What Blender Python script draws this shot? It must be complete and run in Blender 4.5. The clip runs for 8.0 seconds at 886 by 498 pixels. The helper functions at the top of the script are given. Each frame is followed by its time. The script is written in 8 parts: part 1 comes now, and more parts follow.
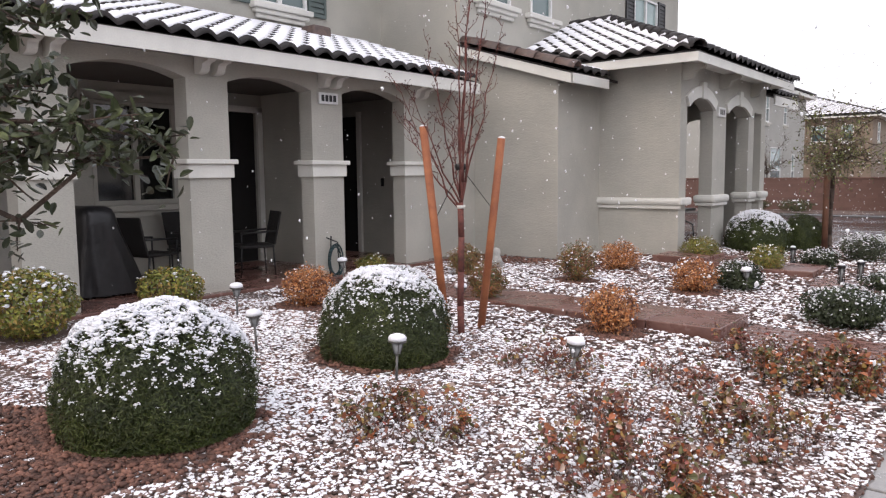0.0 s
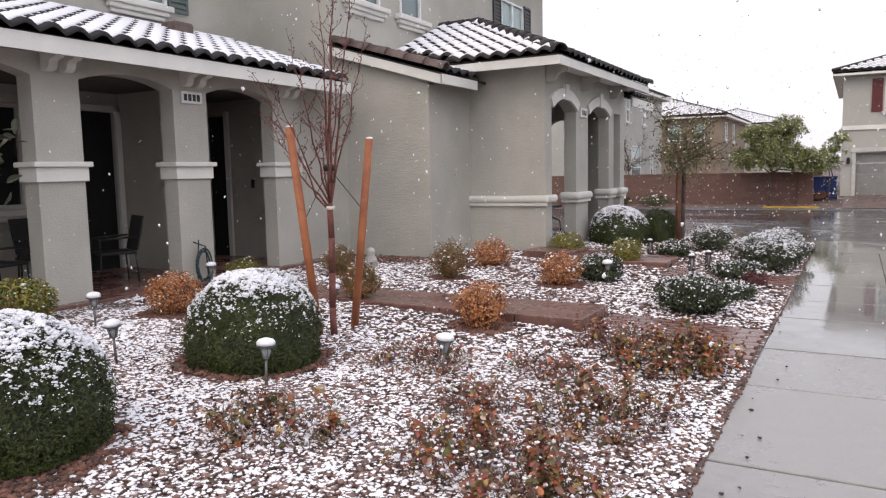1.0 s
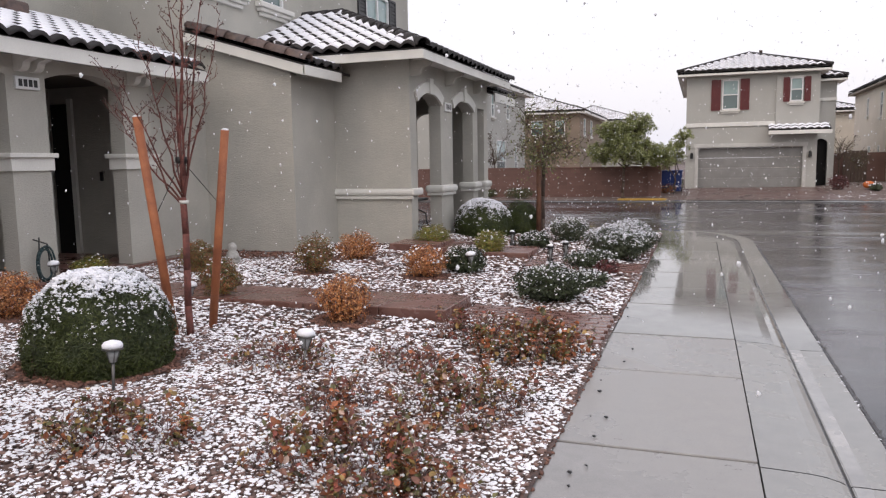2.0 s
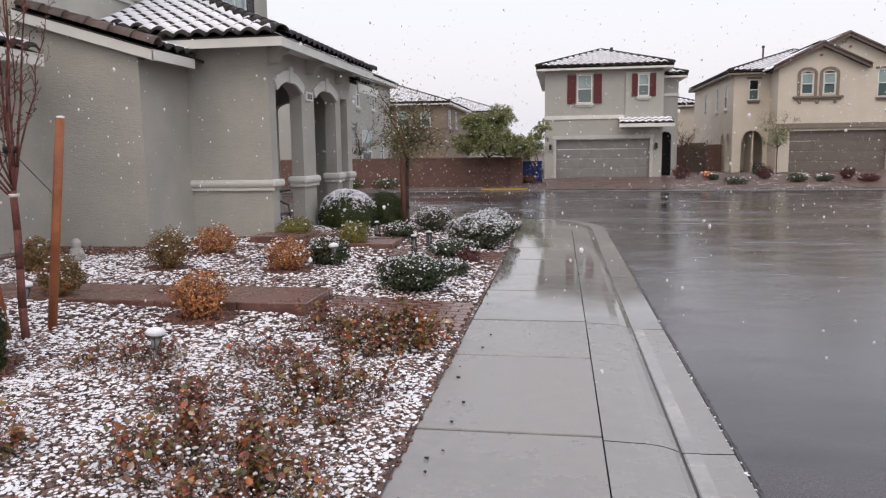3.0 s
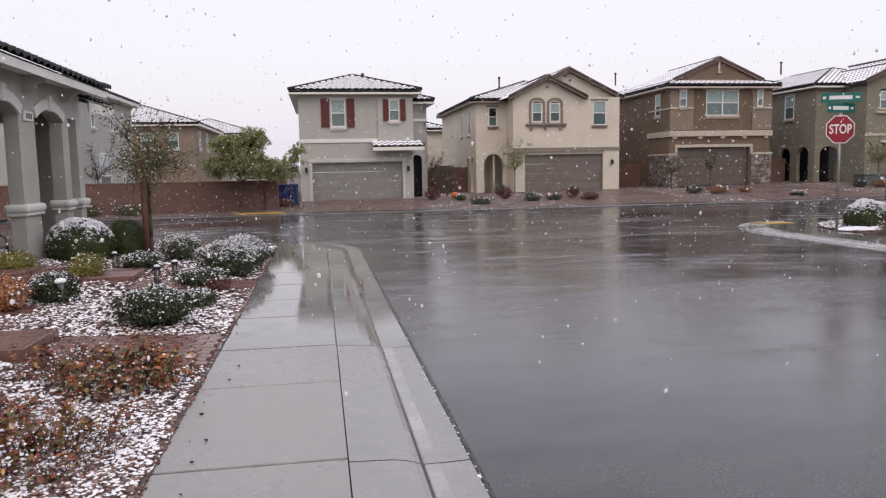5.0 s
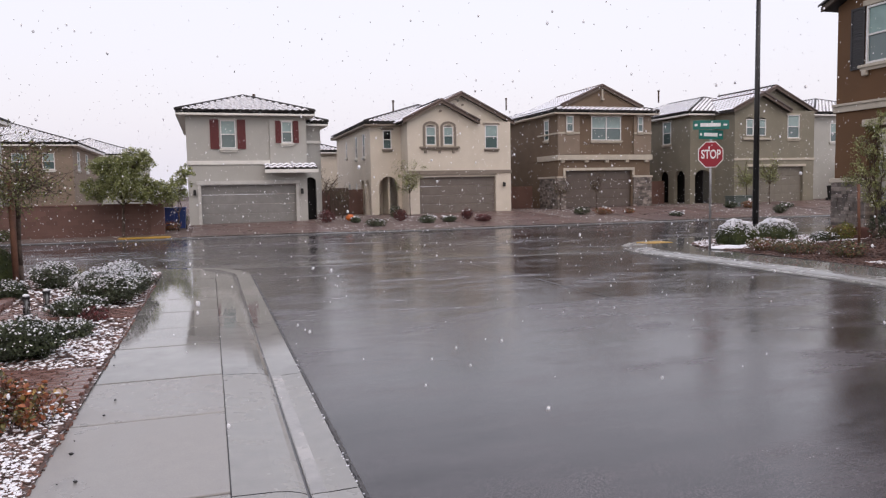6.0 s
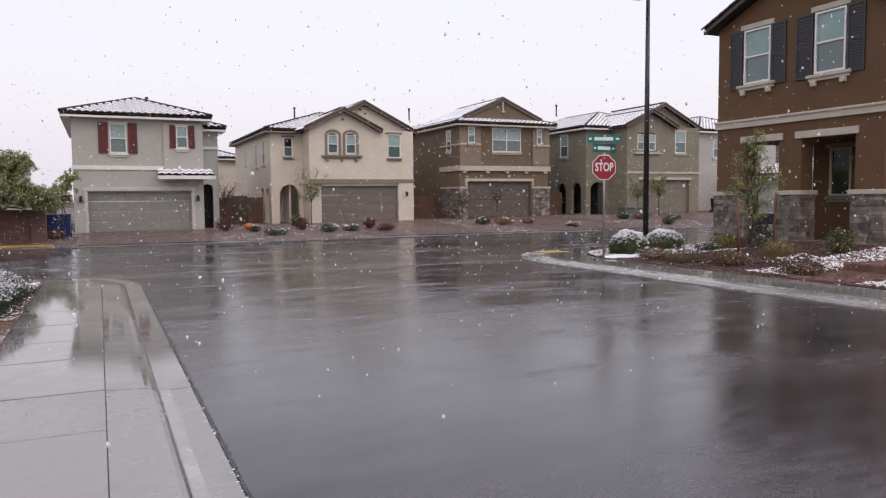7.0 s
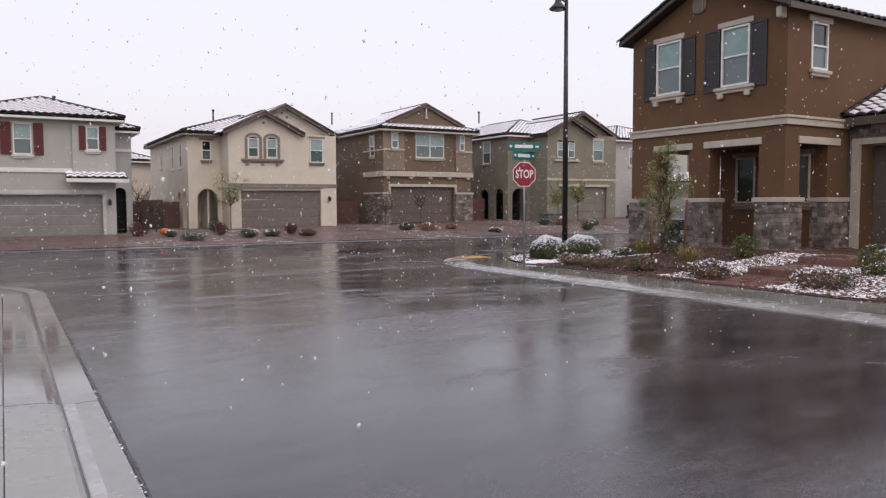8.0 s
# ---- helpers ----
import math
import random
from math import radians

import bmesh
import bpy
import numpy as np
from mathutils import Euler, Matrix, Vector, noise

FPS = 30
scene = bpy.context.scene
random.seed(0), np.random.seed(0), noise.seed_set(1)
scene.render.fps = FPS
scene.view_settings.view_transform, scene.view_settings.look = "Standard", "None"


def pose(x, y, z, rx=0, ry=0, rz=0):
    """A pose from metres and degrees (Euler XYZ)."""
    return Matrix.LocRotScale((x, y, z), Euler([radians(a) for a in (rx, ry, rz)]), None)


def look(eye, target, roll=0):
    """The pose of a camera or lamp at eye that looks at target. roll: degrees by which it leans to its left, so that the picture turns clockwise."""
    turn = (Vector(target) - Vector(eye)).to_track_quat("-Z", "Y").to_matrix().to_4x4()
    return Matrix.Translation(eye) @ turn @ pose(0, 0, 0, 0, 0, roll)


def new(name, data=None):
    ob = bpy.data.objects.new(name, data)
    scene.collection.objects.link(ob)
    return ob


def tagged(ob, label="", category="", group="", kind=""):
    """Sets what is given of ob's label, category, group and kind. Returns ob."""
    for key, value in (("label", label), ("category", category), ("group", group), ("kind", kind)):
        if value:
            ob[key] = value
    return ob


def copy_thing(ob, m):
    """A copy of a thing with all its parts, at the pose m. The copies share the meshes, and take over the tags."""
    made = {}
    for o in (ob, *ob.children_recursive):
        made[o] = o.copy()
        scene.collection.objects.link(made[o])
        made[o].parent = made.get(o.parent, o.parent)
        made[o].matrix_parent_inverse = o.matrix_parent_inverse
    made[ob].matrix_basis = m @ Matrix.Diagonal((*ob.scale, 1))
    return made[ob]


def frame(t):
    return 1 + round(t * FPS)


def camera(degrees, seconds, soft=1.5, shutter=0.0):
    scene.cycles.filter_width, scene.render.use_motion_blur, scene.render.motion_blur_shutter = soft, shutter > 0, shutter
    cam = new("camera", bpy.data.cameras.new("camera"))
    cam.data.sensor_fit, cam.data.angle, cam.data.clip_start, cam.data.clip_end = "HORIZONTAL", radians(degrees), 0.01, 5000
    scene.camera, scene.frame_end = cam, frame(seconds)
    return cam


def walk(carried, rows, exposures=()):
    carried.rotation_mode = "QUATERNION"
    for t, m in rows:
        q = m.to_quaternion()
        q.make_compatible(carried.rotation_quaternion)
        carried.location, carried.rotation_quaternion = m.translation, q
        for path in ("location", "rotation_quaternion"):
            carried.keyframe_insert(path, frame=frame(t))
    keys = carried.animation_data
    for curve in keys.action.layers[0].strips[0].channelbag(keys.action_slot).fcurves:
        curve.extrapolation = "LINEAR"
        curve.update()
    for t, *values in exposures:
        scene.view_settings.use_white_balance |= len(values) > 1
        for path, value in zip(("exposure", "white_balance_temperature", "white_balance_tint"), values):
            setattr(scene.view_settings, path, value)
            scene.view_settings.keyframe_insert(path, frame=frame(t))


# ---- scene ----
cam = camera(62.3, 8.0, 1.25)
PATH = [
    (0, (0.052, -0.062, 1.677), (-1.194, 1.489, 1.476), -0.6),
    (0.5, (0.091, -0.052, 1.678), (-1.026, 1.595, 1.479), -0.9),
    (1, (0.153, -0.045, 1.682), (-0.824, 1.688, 1.475), -1.2),
    (1.5, (0.196, -0.027, 1.684), (-0.626, 1.784, 1.468), -1.1),
    (3, (0.316, 0.002, 1.685), (0.002, 1.96, 1.422), -0.8),
    (3.5, (0.366, 0.012, 1.689), (0.232, 1.991, 1.428), -0.9),
    (4, (0.404, 0.0, 1.693), (0.447, 1.983, 1.441), -1.0),
    (4.5, (0.433, -0.018, 1.7), (0.621, 1.959, 1.462), -1.0),
    (6, (0.532, -0.053, 1.719), (1.132, 1.849, 1.56), -1.1),
    (6.5, (0.558, -0.037, 1.707), (1.29, 1.819, 1.564), -0.8),
    (7, (0.584, -0.05, 1.711), (1.43, 1.758, 1.574), -0.5),
    (7.5, (0.607, -0.061, 1.715), (1.541, 1.703, 1.584), -0.5),
    (8, (0.622, -0.087, 1.727), (1.65, 1.624, 1.603), -0.2),
]
walk(cam, [(t, look(eye, target, roll)) for t, eye, target, roll in PATH],
     [(0.0, 0.31, 6500, 14), (1.0, 0.20, 6500, 14), (2.0, 0.04, 6500, 14), (3.5, -0.10, 6500, 13), (5.5, -0.10, 6450, 17), (8.0, -0.13, 6450, 17)])

# ---- world and light ----
world = bpy.data.worlds.new("overcast")
scene.world = world
world.use_nodes = True
wn, wl = world.node_tree.nodes, world.node_tree.links
wn.clear()
sky = wn.new("ShaderNodeTexSky")
sky.sky_type, sky.sun_disc = "NISHITA", False
sky.sun_elevation, sky.sun_rotation = radians(50), radians(200)
sky.air_density, sky.dust_density = 2.0, 6.0
sky_dim = wn.new("ShaderNodeBackground")
sky_dim.inputs[1].default_value = 0.05
cloud = wn.new("ShaderNodeBackground")
cloud.inputs[0].default_value = (0.93, 0.93, 1.0, 1)
cloud.inputs[1].default_value = 0.90
both, out = wn.new("ShaderNodeAddShader"), wn.new("ShaderNodeOutputWorld")
wl.new(sky.outputs[0], sky_dim.inputs[0])
wl.new(sky_dim.outputs[0], both.inputs[0])
wl.new(cloud.outputs[0], both.inputs[1])
wl.new(both.outputs[0], out.inputs[0])
sun = new("sun", bpy.data.lights.new("sun", "SUN"))
sun.data.energy, sun.data.angle, sun.data.color = 0.6, radians(40), (1.0, 0.97, 0.94)
sun.matrix_world = look((10, -1, 14), (0, 8, 0))


# ---- materials ----
MATS = {}


def material(name, color, color2=None, scale=8.0, rough=0.8, rough2=None, bump=0.2, fine=60.0, metal=0.0, island=0.0, spec=0.5, spots=None):
    """Colour that varies at two scales, roughness and fine relief. island: how far pieces differ from each other."""
    if name in MATS:
        return MATS[name]
    m = bpy.data.materials.new(name)
    m.use_nodes = True
    n, l = m.node_tree.nodes, m.node_tree.links
    b = n["Principled BSDF"]
    co = n.new("ShaderNodeTexCoord").outputs["Object"]
    big, small = n.new("ShaderNodeTexNoise"), n.new("ShaderNodeTexNoise")
    big.inputs["Scale"].default_value, big.inputs["Detail"].default_value = scale, 4
    small.inputs["Scale"].default_value, small.inputs["Detail"].default_value = fine, 3
    for t in (big, small):
        l.new(co, t.inputs["Vector"])
    c2 = color2 or tuple(c * 0.72 for c in color)
    ramp = n.new("ShaderNodeValToRGB")
    ramp.color_ramp.elements[0].position, ramp.color_ramp.elements[1].position = 0.32, 0.68
    ramp.color_ramp.elements[0].color, ramp.color_ramp.elements[1].color = (*c2, 1), (*color, 1)
    add = n.new("ShaderNodeMath")
    add.operation = "MULTIPLY_ADD"
    l.new(small.outputs[0], add.inputs[0])
    add.inputs[1].default_value = 0.5
    half = n.new("ShaderNodeMath")
    half.operation = "MULTIPLY_ADD"
    l.new(big.outputs[0], half.inputs[0])
    half.inputs[1].default_value, half.inputs[2].default_value = 1.0, -0.25
    l.new(half.outputs[0], add.inputs[2])
    l.new(add.outputs[0], ramp.inputs[0])
    tint = ramp.outputs[0]
    if island:
        geo, info = n.new("ShaderNodeNewGeometry"), n.new("ShaderNodeObjectInfo")
        s = n.new("ShaderNodeMath")
        s.operation = "ADD"
        l.new(geo.outputs["Random Per Island"], s.inputs[0])
        l.new(info.outputs["Random"], s.inputs[1])
        fr = n.new("ShaderNodeMath")
        fr.operation = "FRACT"
        l.new(s.outputs[0], fr.inputs[0])
        hsv = n.new("ShaderNodeHueSaturation")
        mr = n.new("ShaderNodeMapRange")
        mr.inputs[3].default_value, mr.inputs[4].default_value = 1 - island, 1 + island
        l.new(fr.outputs[0], mr.inputs[0])
        l.new(mr.outputs[0], hsv.inputs["Value"])
        l.new(tint, hsv.inputs["Color"])
        tint = hsv.outputs[0]
    l.new(tint, b.inputs["Base Color"])
    b.inputs["Metallic"].default_value = metal
    b.inputs["Specular IOR Level"].default_value = spec
    if rough2 is None:
        b.inputs["Roughness"].default_value = rough
    else:
        rr = n.new("ShaderNodeMapRange")
        rr.inputs[1].default_value, rr.inputs[2].default_value = 0.35, 0.65
        rr.inputs[3].default_value, rr.inputs[4].default_value = rough, rough2
        l.new(big.outputs[0], rr.inputs[0])
        l.new(rr.outputs[0], b.inputs["Roughness"])
    if bump:
        bp = n.new("ShaderNodeBump")
        bp.inputs["Strength"].default_value, bp.inputs["Distance"].default_value = bump, 0.02
        l.new(small.outputs[0], bp.inputs["Height"])
        l.new(bp.outputs[0], b.inputs["Normal"])
    MATS[name] = m
    return m


def snow_over(name, low, low2, cover, scale=30.0, rough=0.8, island=0.2, low_rough=None, need_up=0.35, each=0.0):
    """Snow that lies in patches on whatever faces the sky, over the stuff below. cover 0 to 1."""
    if name in MATS:
        return MATS[name]
    m = material(name, low, low2, rough=low_rough or rough, island=island, bump=0.3)
    n, l = m.node_tree.nodes, m.node_tree.links
    b = n["Principled BSDF"]
    geo, co = n.new("ShaderNodeNewGeometry"), n.new("ShaderNodeTexCoord")
    sep = n.new("ShaderNodeSeparateXYZ")
    l.new(geo.outputs["Normal"], sep.inputs[0])
    a, c = n.new("ShaderNodeTexNoise"), n.new("ShaderNodeTexNoise")
    a.inputs["Scale"].default_value, a.inputs["Detail"].default_value = scale, 3
    c.inputs["Scale"].default_value, c.inputs["Detail"].default_value = 1.1, 2
    for t in (a, c):
        l.new(co.outputs["Object"], t.inputs["Vector"])
    s = n.new("ShaderNodeMath")
    s.operation = "MULTIPLY_ADD"
    l.new(c.outputs[0], s.inputs[0])
    s.inputs[1].default_value = 0.55
    l.new(a.outputs[0], s.inputs[2])
    up = n.new("ShaderNodeMapRange")
    up.inputs[1].default_value, up.inputs[2].default_value = need_up, 0.9
    up.inputs[3].default_value, up.inputs[4].default_value = -0.4, 0.0
    l.new(sep.outputs[2], up.inputs[0])
    if each:
        own = n.new("ShaderNodeMath")
        own.operation = "MULTIPLY_ADD"
        l.new(geo.outputs["Random Per Island"], own.inputs[0])
        own.inputs[1].default_value = each
        less = n.new("ShaderNodeMath")
        less.operation = "MULTIPLY_ADD"
        l.new(s.outputs[0], less.inputs[0])
        less.inputs[1].default_value, less.inputs[2].default_value = 1.0, -0.5 * each
        l.new(less.outputs[0], own.inputs[2])
        s = own
    t = n.new("ShaderNodeMath")
    l.new(s.outputs[0], t.inputs[0])
    l.new(up.outputs[0], t.inputs[1])
    edge = n.new("ShaderNodeMapRange")
    lim = 1.05 - 0.55 * cover
    edge.inputs[1].default_value, edge.inputs[2].default_value = lim - 0.03, lim + 0.03
    l.new(t.outputs[0], edge.inputs[0])
    mix = n.new("ShaderNodeMix")
    mix.data_type = "RGBA"
    l.new(edge.outputs[0], mix.inputs["Factor"])
    l.new(b.inputs["Base Color"].links[0].from_socket, mix.inputs["A"])
    mix.inputs["B"].default_value = (0.86, 0.86, 0.89, 1)
    l.new(mix.outputs["Result"], b.inputs["Base Color"])
    return m


def plain(name, color, rough=0.5, metal=0.0):
    return material(name, color, tuple(c * 0.85 for c in color), scale=3, rough=rough, bump=0.05, metal=metal)


def glass(name, color, rough=0.05):
    m = material(name, color, tuple(c * 0.8 for c in color), scale=0.8, rough=rough, bump=0.0)
    m.node_tree.nodes["Principled BSDF"].inputs["Specular IOR Level"].default_value = 0.9
    return m


def wet(name, color, color2, scale, rough, rough2, bump, fine, stretch=(1, 1, 1), speckle=0.0, mottle=0.0, waves=0.0, film=(0.55, 0.9), blot_size=7.0):
    """A wet ground: puddled, glossy in parts, with fine grain below the film of water."""
    m = bpy.data.materials.new(name)
    m.use_nodes = True
    n, l = m.node_tree.nodes, m.node_tree.links
    b = n["Principled BSDF"]
    co, mp = n.new("ShaderNodeTexCoord"), n.new("ShaderNodeMapping")
    mp.inputs["Scale"].default_value = stretch
    l.new(co.outputs["Object"], mp.inputs[0])
    a, c, g = (n.new("ShaderNodeTexNoise") for _ in range(3))
    for t, s, d, v in ((a, scale, 5, mp.outputs[0]), (c, scale * 6, 4, mp.outputs[0]), (g, fine, 2, co.outputs["Object"])):
        t.inputs["Scale"].default_value, t.inputs["Detail"].default_value = s, d
        l.new(v, t.inputs["Vector"])
    s = n.new("ShaderNodeMath")
    s.operation = "MULTIPLY_ADD"
    l.new(c.outputs[0], s.inputs[0])
    s.inputs[1].default_value = 0.45
    l.new(a.outputs[0], s.inputs[2])
    ramp = n.new("ShaderNodeValToRGB")
    ramp.color_ramp.elements[0].position, ramp.color_ramp.elements[1].position = 0.5, 0.95
    ramp.color_ramp.elements[0].color, ramp.color_ramp.elements[1].color = (*color, 1), (*color2, 1)
    l.new(s.outputs[0], ramp.inputs[0])
    shade = ramp.outputs[0]
    if speckle:
        hsv, mr = n.new("ShaderNodeHueSaturation"), n.new("ShaderNodeMapRange")
        mr.inputs[1].default_value, mr.inputs[2].default_value = 0.3, 0.7
        mr.inputs[3].default_value, mr.inputs[4].default_value = 1 - speckle, 1 + speckle
        l.new(g.outputs[0], mr.inputs[0])
        l.new(mr.outputs[0], hsv.inputs["Value"])
        l.new(shade, hsv.inputs["Color"])
        shade = hsv.outputs[0]
    l.new(shade, b.inputs["Base Color"])
    rr = n.new("ShaderNodeMapRange")
    rr.inputs[1].default_value, rr.inputs[2].default_value = film
    rr.inputs[3].default_value, rr.inputs[4].default_value = rough, rough2
    l.new(s.outputs[0], rr.inputs[0])
    gloss = rr.outputs[0]
    if mottle:
        blot, add = n.new("ShaderNodeTexNoise"), n.new("ShaderNodeMath")
        blot.inputs["Scale"].default_value, blot.inputs["Detail"].default_value, blot.inputs["Roughness"].default_value = blot_size, 7, 0.72
        l.new(mp.outputs[0], blot.inputs["Vector"])
        mr = n.new("ShaderNodeMapRange")
        mr.inputs[1].default_value, mr.inputs[2].default_value = 0.35, 0.65
        mr.inputs[3].default_value, mr.inputs[4].default_value = -mottle * 0.4, mottle
        l.new(blot.outputs[0], mr.inputs[0])
        l.new(gloss, add.inputs[0])
        l.new(mr.outputs[0], add.inputs[1])
        add.use_clamp = True
        gloss = add.outputs[0]
        hsv, mv = n.new("ShaderNodeHueSaturation"), n.new("ShaderNodeMapRange")
        mv.inputs[1].default_value, mv.inputs[2].default_value = 0.3, 0.7
        mv.inputs[3].default_value, mv.inputs[4].default_value = 1 - mottle * 1.6, 1 + mottle * 1.6
        l.new(blot.outputs[0], mv.inputs[0])
        l.new(mv.outputs[0], hsv.inputs["Value"])
        l.new(shade, hsv.inputs["Color"])
        l.new(hsv.outputs[0], b.inputs["Base Color"])
    l.new(gloss, b.inputs["Roughness"])
    bp = n.new("ShaderNodeBump")
    bp.inputs["Strength"].default_value, bp.inputs["Distance"].default_value = bump, 0.01
    l.new(g.outputs[0], bp.inputs["Height"])
    if waves:
        wv, und = n.new("ShaderNodeBump"), n.new("ShaderNodeTexNoise")
        wv.inputs["Strength"].default_value, wv.inputs["Distance"].default_value = 1.0, waves
        und.inputs["Scale"].default_value, und.inputs["Detail"].default_value = 0.9, 4
        l.new(mp.outputs[0], und.inputs["Vector"])
        l.new(und.outputs[0], wv.inputs["Height"])
        l.new(wv.outputs[0], bp.inputs["Normal"])
    l.new(bp.outputs[0], b.inputs["Normal"])
    MATS[name] = m
    return m


STUCCO = material("grey_stucco", (0.45, 0.435, 0.385), (0.375, 0.365, 0.325), scale=1.3, rough=0.9, bump=0.42, fine=30)


def floated(m, stretch=(1, 1, 2.6)):
    """Draws the fine relief out sideways, as a float leaves it, and adds coarser swells."""
    n, l = m.node_tree.nodes, m.node_tree.links
    bump = next(x for x in n if x.type == "BUMP")
    small = bump.inputs["Height"].links[0].from_node
    mp = n.new("ShaderNodeMapping")
    mp.inputs["Scale"].default_value = stretch
    l.new(small.inputs["Vector"].links[0].from_socket, mp.inputs[0])
    l.new(mp.outputs[0], small.inputs["Vector"])
    swell, add = n.new("ShaderNodeTexNoise"), n.new("ShaderNodeMath")
    swell.inputs["Scale"].default_value, swell.inputs["Detail"].default_value = 7.0, 5
    l.new(mp.outputs[0], swell.inputs["Vector"])
    add.operation = "MULTIPLY_ADD"
    l.new(swell.outputs[0], add.inputs[0])
    add.inputs[1].default_value = 0.7
    l.new(small.outputs[0], add.inputs[2])
    l.new(add.outputs[0], bump.inputs["Height"])


floated(STUCCO)
STUCCO_TRIM = material("pale_trim", (0.68, 0.67, 0.62), (0.60, 0.59, 0.55), scale=2, rough=0.8, bump=0.15, fine=50)
FASCIA = material("white_fascia", (0.76, 0.75, 0.70), (0.67, 0.66, 0.62), scale=2, rough=0.6, bump=0.08)
TILE = material("dark_roof_tile", (0.030, 0.024, 0.023), (0.016, 0.014, 0.014), scale=9, rough=0.65, island=0.35, bump=0.3)
TILE_BROWN = material("bare_brown_tile", (0.13, 0.085, 0.07), (0.07, 0.05, 0.045), scale=9, rough=0.5, island=0.3, bump=0.3)
SNOW = material("snow", (0.88, 0.88, 0.91), (0.80, 0.81, 0.86), scale=14, rough=0.7, bump=0.45, fine=70)
ASPHALT = wet("wet_asphalt", (0.024, 0.021, 0.023), (0.078, 0.068, 0.073), 0.34, 0.02, 0.19, 0.08, 130, (0.5, 1.3, 1), 0.9, 0.17, 0.006, (0.60, 0.85), 1.3)
ASPHALT_WORN = wet("worn_asphalt", (0.022, 0.021, 0.022), (0.06, 0.056, 0.056), 1.6, 0.18, 0.42, 0.4, 70, (1, 0.6, 1), 0.9, 0.15)
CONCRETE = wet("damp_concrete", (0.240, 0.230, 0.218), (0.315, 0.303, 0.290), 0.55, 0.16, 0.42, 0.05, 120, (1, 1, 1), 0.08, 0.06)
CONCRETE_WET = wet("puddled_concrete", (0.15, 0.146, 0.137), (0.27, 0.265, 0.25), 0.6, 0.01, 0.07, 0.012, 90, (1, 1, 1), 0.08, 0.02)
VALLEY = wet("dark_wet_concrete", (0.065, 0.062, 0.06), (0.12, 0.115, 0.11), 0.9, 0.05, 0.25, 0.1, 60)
GUTTER = wet("pale_gutter", (0.25, 0.245, 0.24), (0.43, 0.42, 0.41), 2.6, 0.08, 0.35, 0.2, 50)
CURB = wet("wet_curb_concrete", (0.205, 0.202, 0.192), (0.31, 0.306, 0.292), 0.9, 0.10, 0.35, 0.12, 60)
PAVER = wet("wet_red_paver", (0.125, 0.062, 0.050), (0.20, 0.105, 0.086), 2.2, 0.12, 0.40, 0.25, 40)
DRIVE = wet("wet_paver_drive", (0.10, 0.060, 0.052), (0.15, 0.095, 0.08), 0.8, 0.25, 0.5, 0.35, 9)
GRAVEL = snow_over("snowy_gravel", (0.17, 0.105, 0.085), (0.07, 0.047, 0.042), 0.32, scale=26)
GRAVEL_BARE = snow_over("bare_gravel", (0.21, 0.10, 0.07), (0.085, 0.045, 0.035), 0.0, scale=20, island=0.5)
STONE_SNOW = snow_over("snow_on_stones", (0.23, 0.14, 0.115), (0.09, 0.06, 0.052), 0.735, scale=15, island=0.5, need_up=0.38, each=0.36)
MULCH = snow_over("red_brown_mulch", (0.115, 0.06, 0.045), (0.05, 0.03, 0.025), 0.05, scale=20, island=0.3)
FRAME_WHITE = plain("white_window_frame", (0.75, 0.75, 0.74), 0.4)
GLASS = glass("window_glass_teal", (0.10, 0.15, 0.15))
GLASS_DARK = glass("window_glass_dark", (0.012, 0.014, 0.016))
BLIND = plain("pale_blind_behind_glass", (0.30, 0.40, 0.39), 0.12)
# near-black for the screen doors, and for sheets that stand in for shade
DARK = plain("dark_door_and_shade", (0.010, 0.009, 0.009), 0.9)
BLACK_METAL = plain("black_metal", (0.015, 0.015, 0.016), 0.4)
STEEL = plain("galvanised_steel", (0.35, 0.35, 0.36), 0.4, 0.8)
WOOD = material("stake_wood", (0.40, 0.14, 0.055), (0.25, 0.08, 0.035), scale=6, rough=0.6, bump=0.3, fine=120)
BARK = material("bark", (0.20, 0.065, 0.05), (0.10, 0.038, 0.032), scale=18, rough=0.8, bump=0.6, fine=90)
BARK_GREY = material("grey_bark", (0.11, 0.075, 0.055), (0.05, 0.036, 0.03), scale=18, rough=0.85, bump=0.6, fine=90)
BLOCK = material("red_block", (0.18, 0.10, 0.082), (0.135, 0.076, 0.062), scale=1.2, rough=0.85, island=0.12, bump=0.3)
STONE = material("stone_veneer", (0.245, 0.212, 0.188), (0.095, 0.078, 0.068), scale=4, rough=0.75, island=0.55, bump=0.5, fine=30)


# ---- building blocks ----
ROOT = {}


def thing(name, at, label="", category="", group="", kind=""):
    """An empty at the base of a thing; its parts are given in the world's metres."""
    ob = new(name)
    ob.empty_display_size = 0.2
    ob.location = at
    ROOT[ob.name] = Vector(at)
    return tagged(ob, label, category, group, kind)


def mesh_of(bm, name, mats, base, smooth=False):
    me = bpy.data.meshes.new(name)
    if base is not None:
        bmesh.ops.translate(bm, verts=bm.verts, vec=-Vector(base))
    bm.to_mesh(me)
    bm.free()
    for m in mats if isinstance(mats, (list, tuple)) else [mats]:
        me.materials.append(m)
    if smooth:
        for p in me.polygons:
            p.use_smooth = True
    return me


SPLIT = {"fascia", "band", "garage_trim", "trim", "corner_bay", "weep_screed", "lintel", "belt", "inner_wall", "door_nook", "bay_front", "window_surround", "wall"}


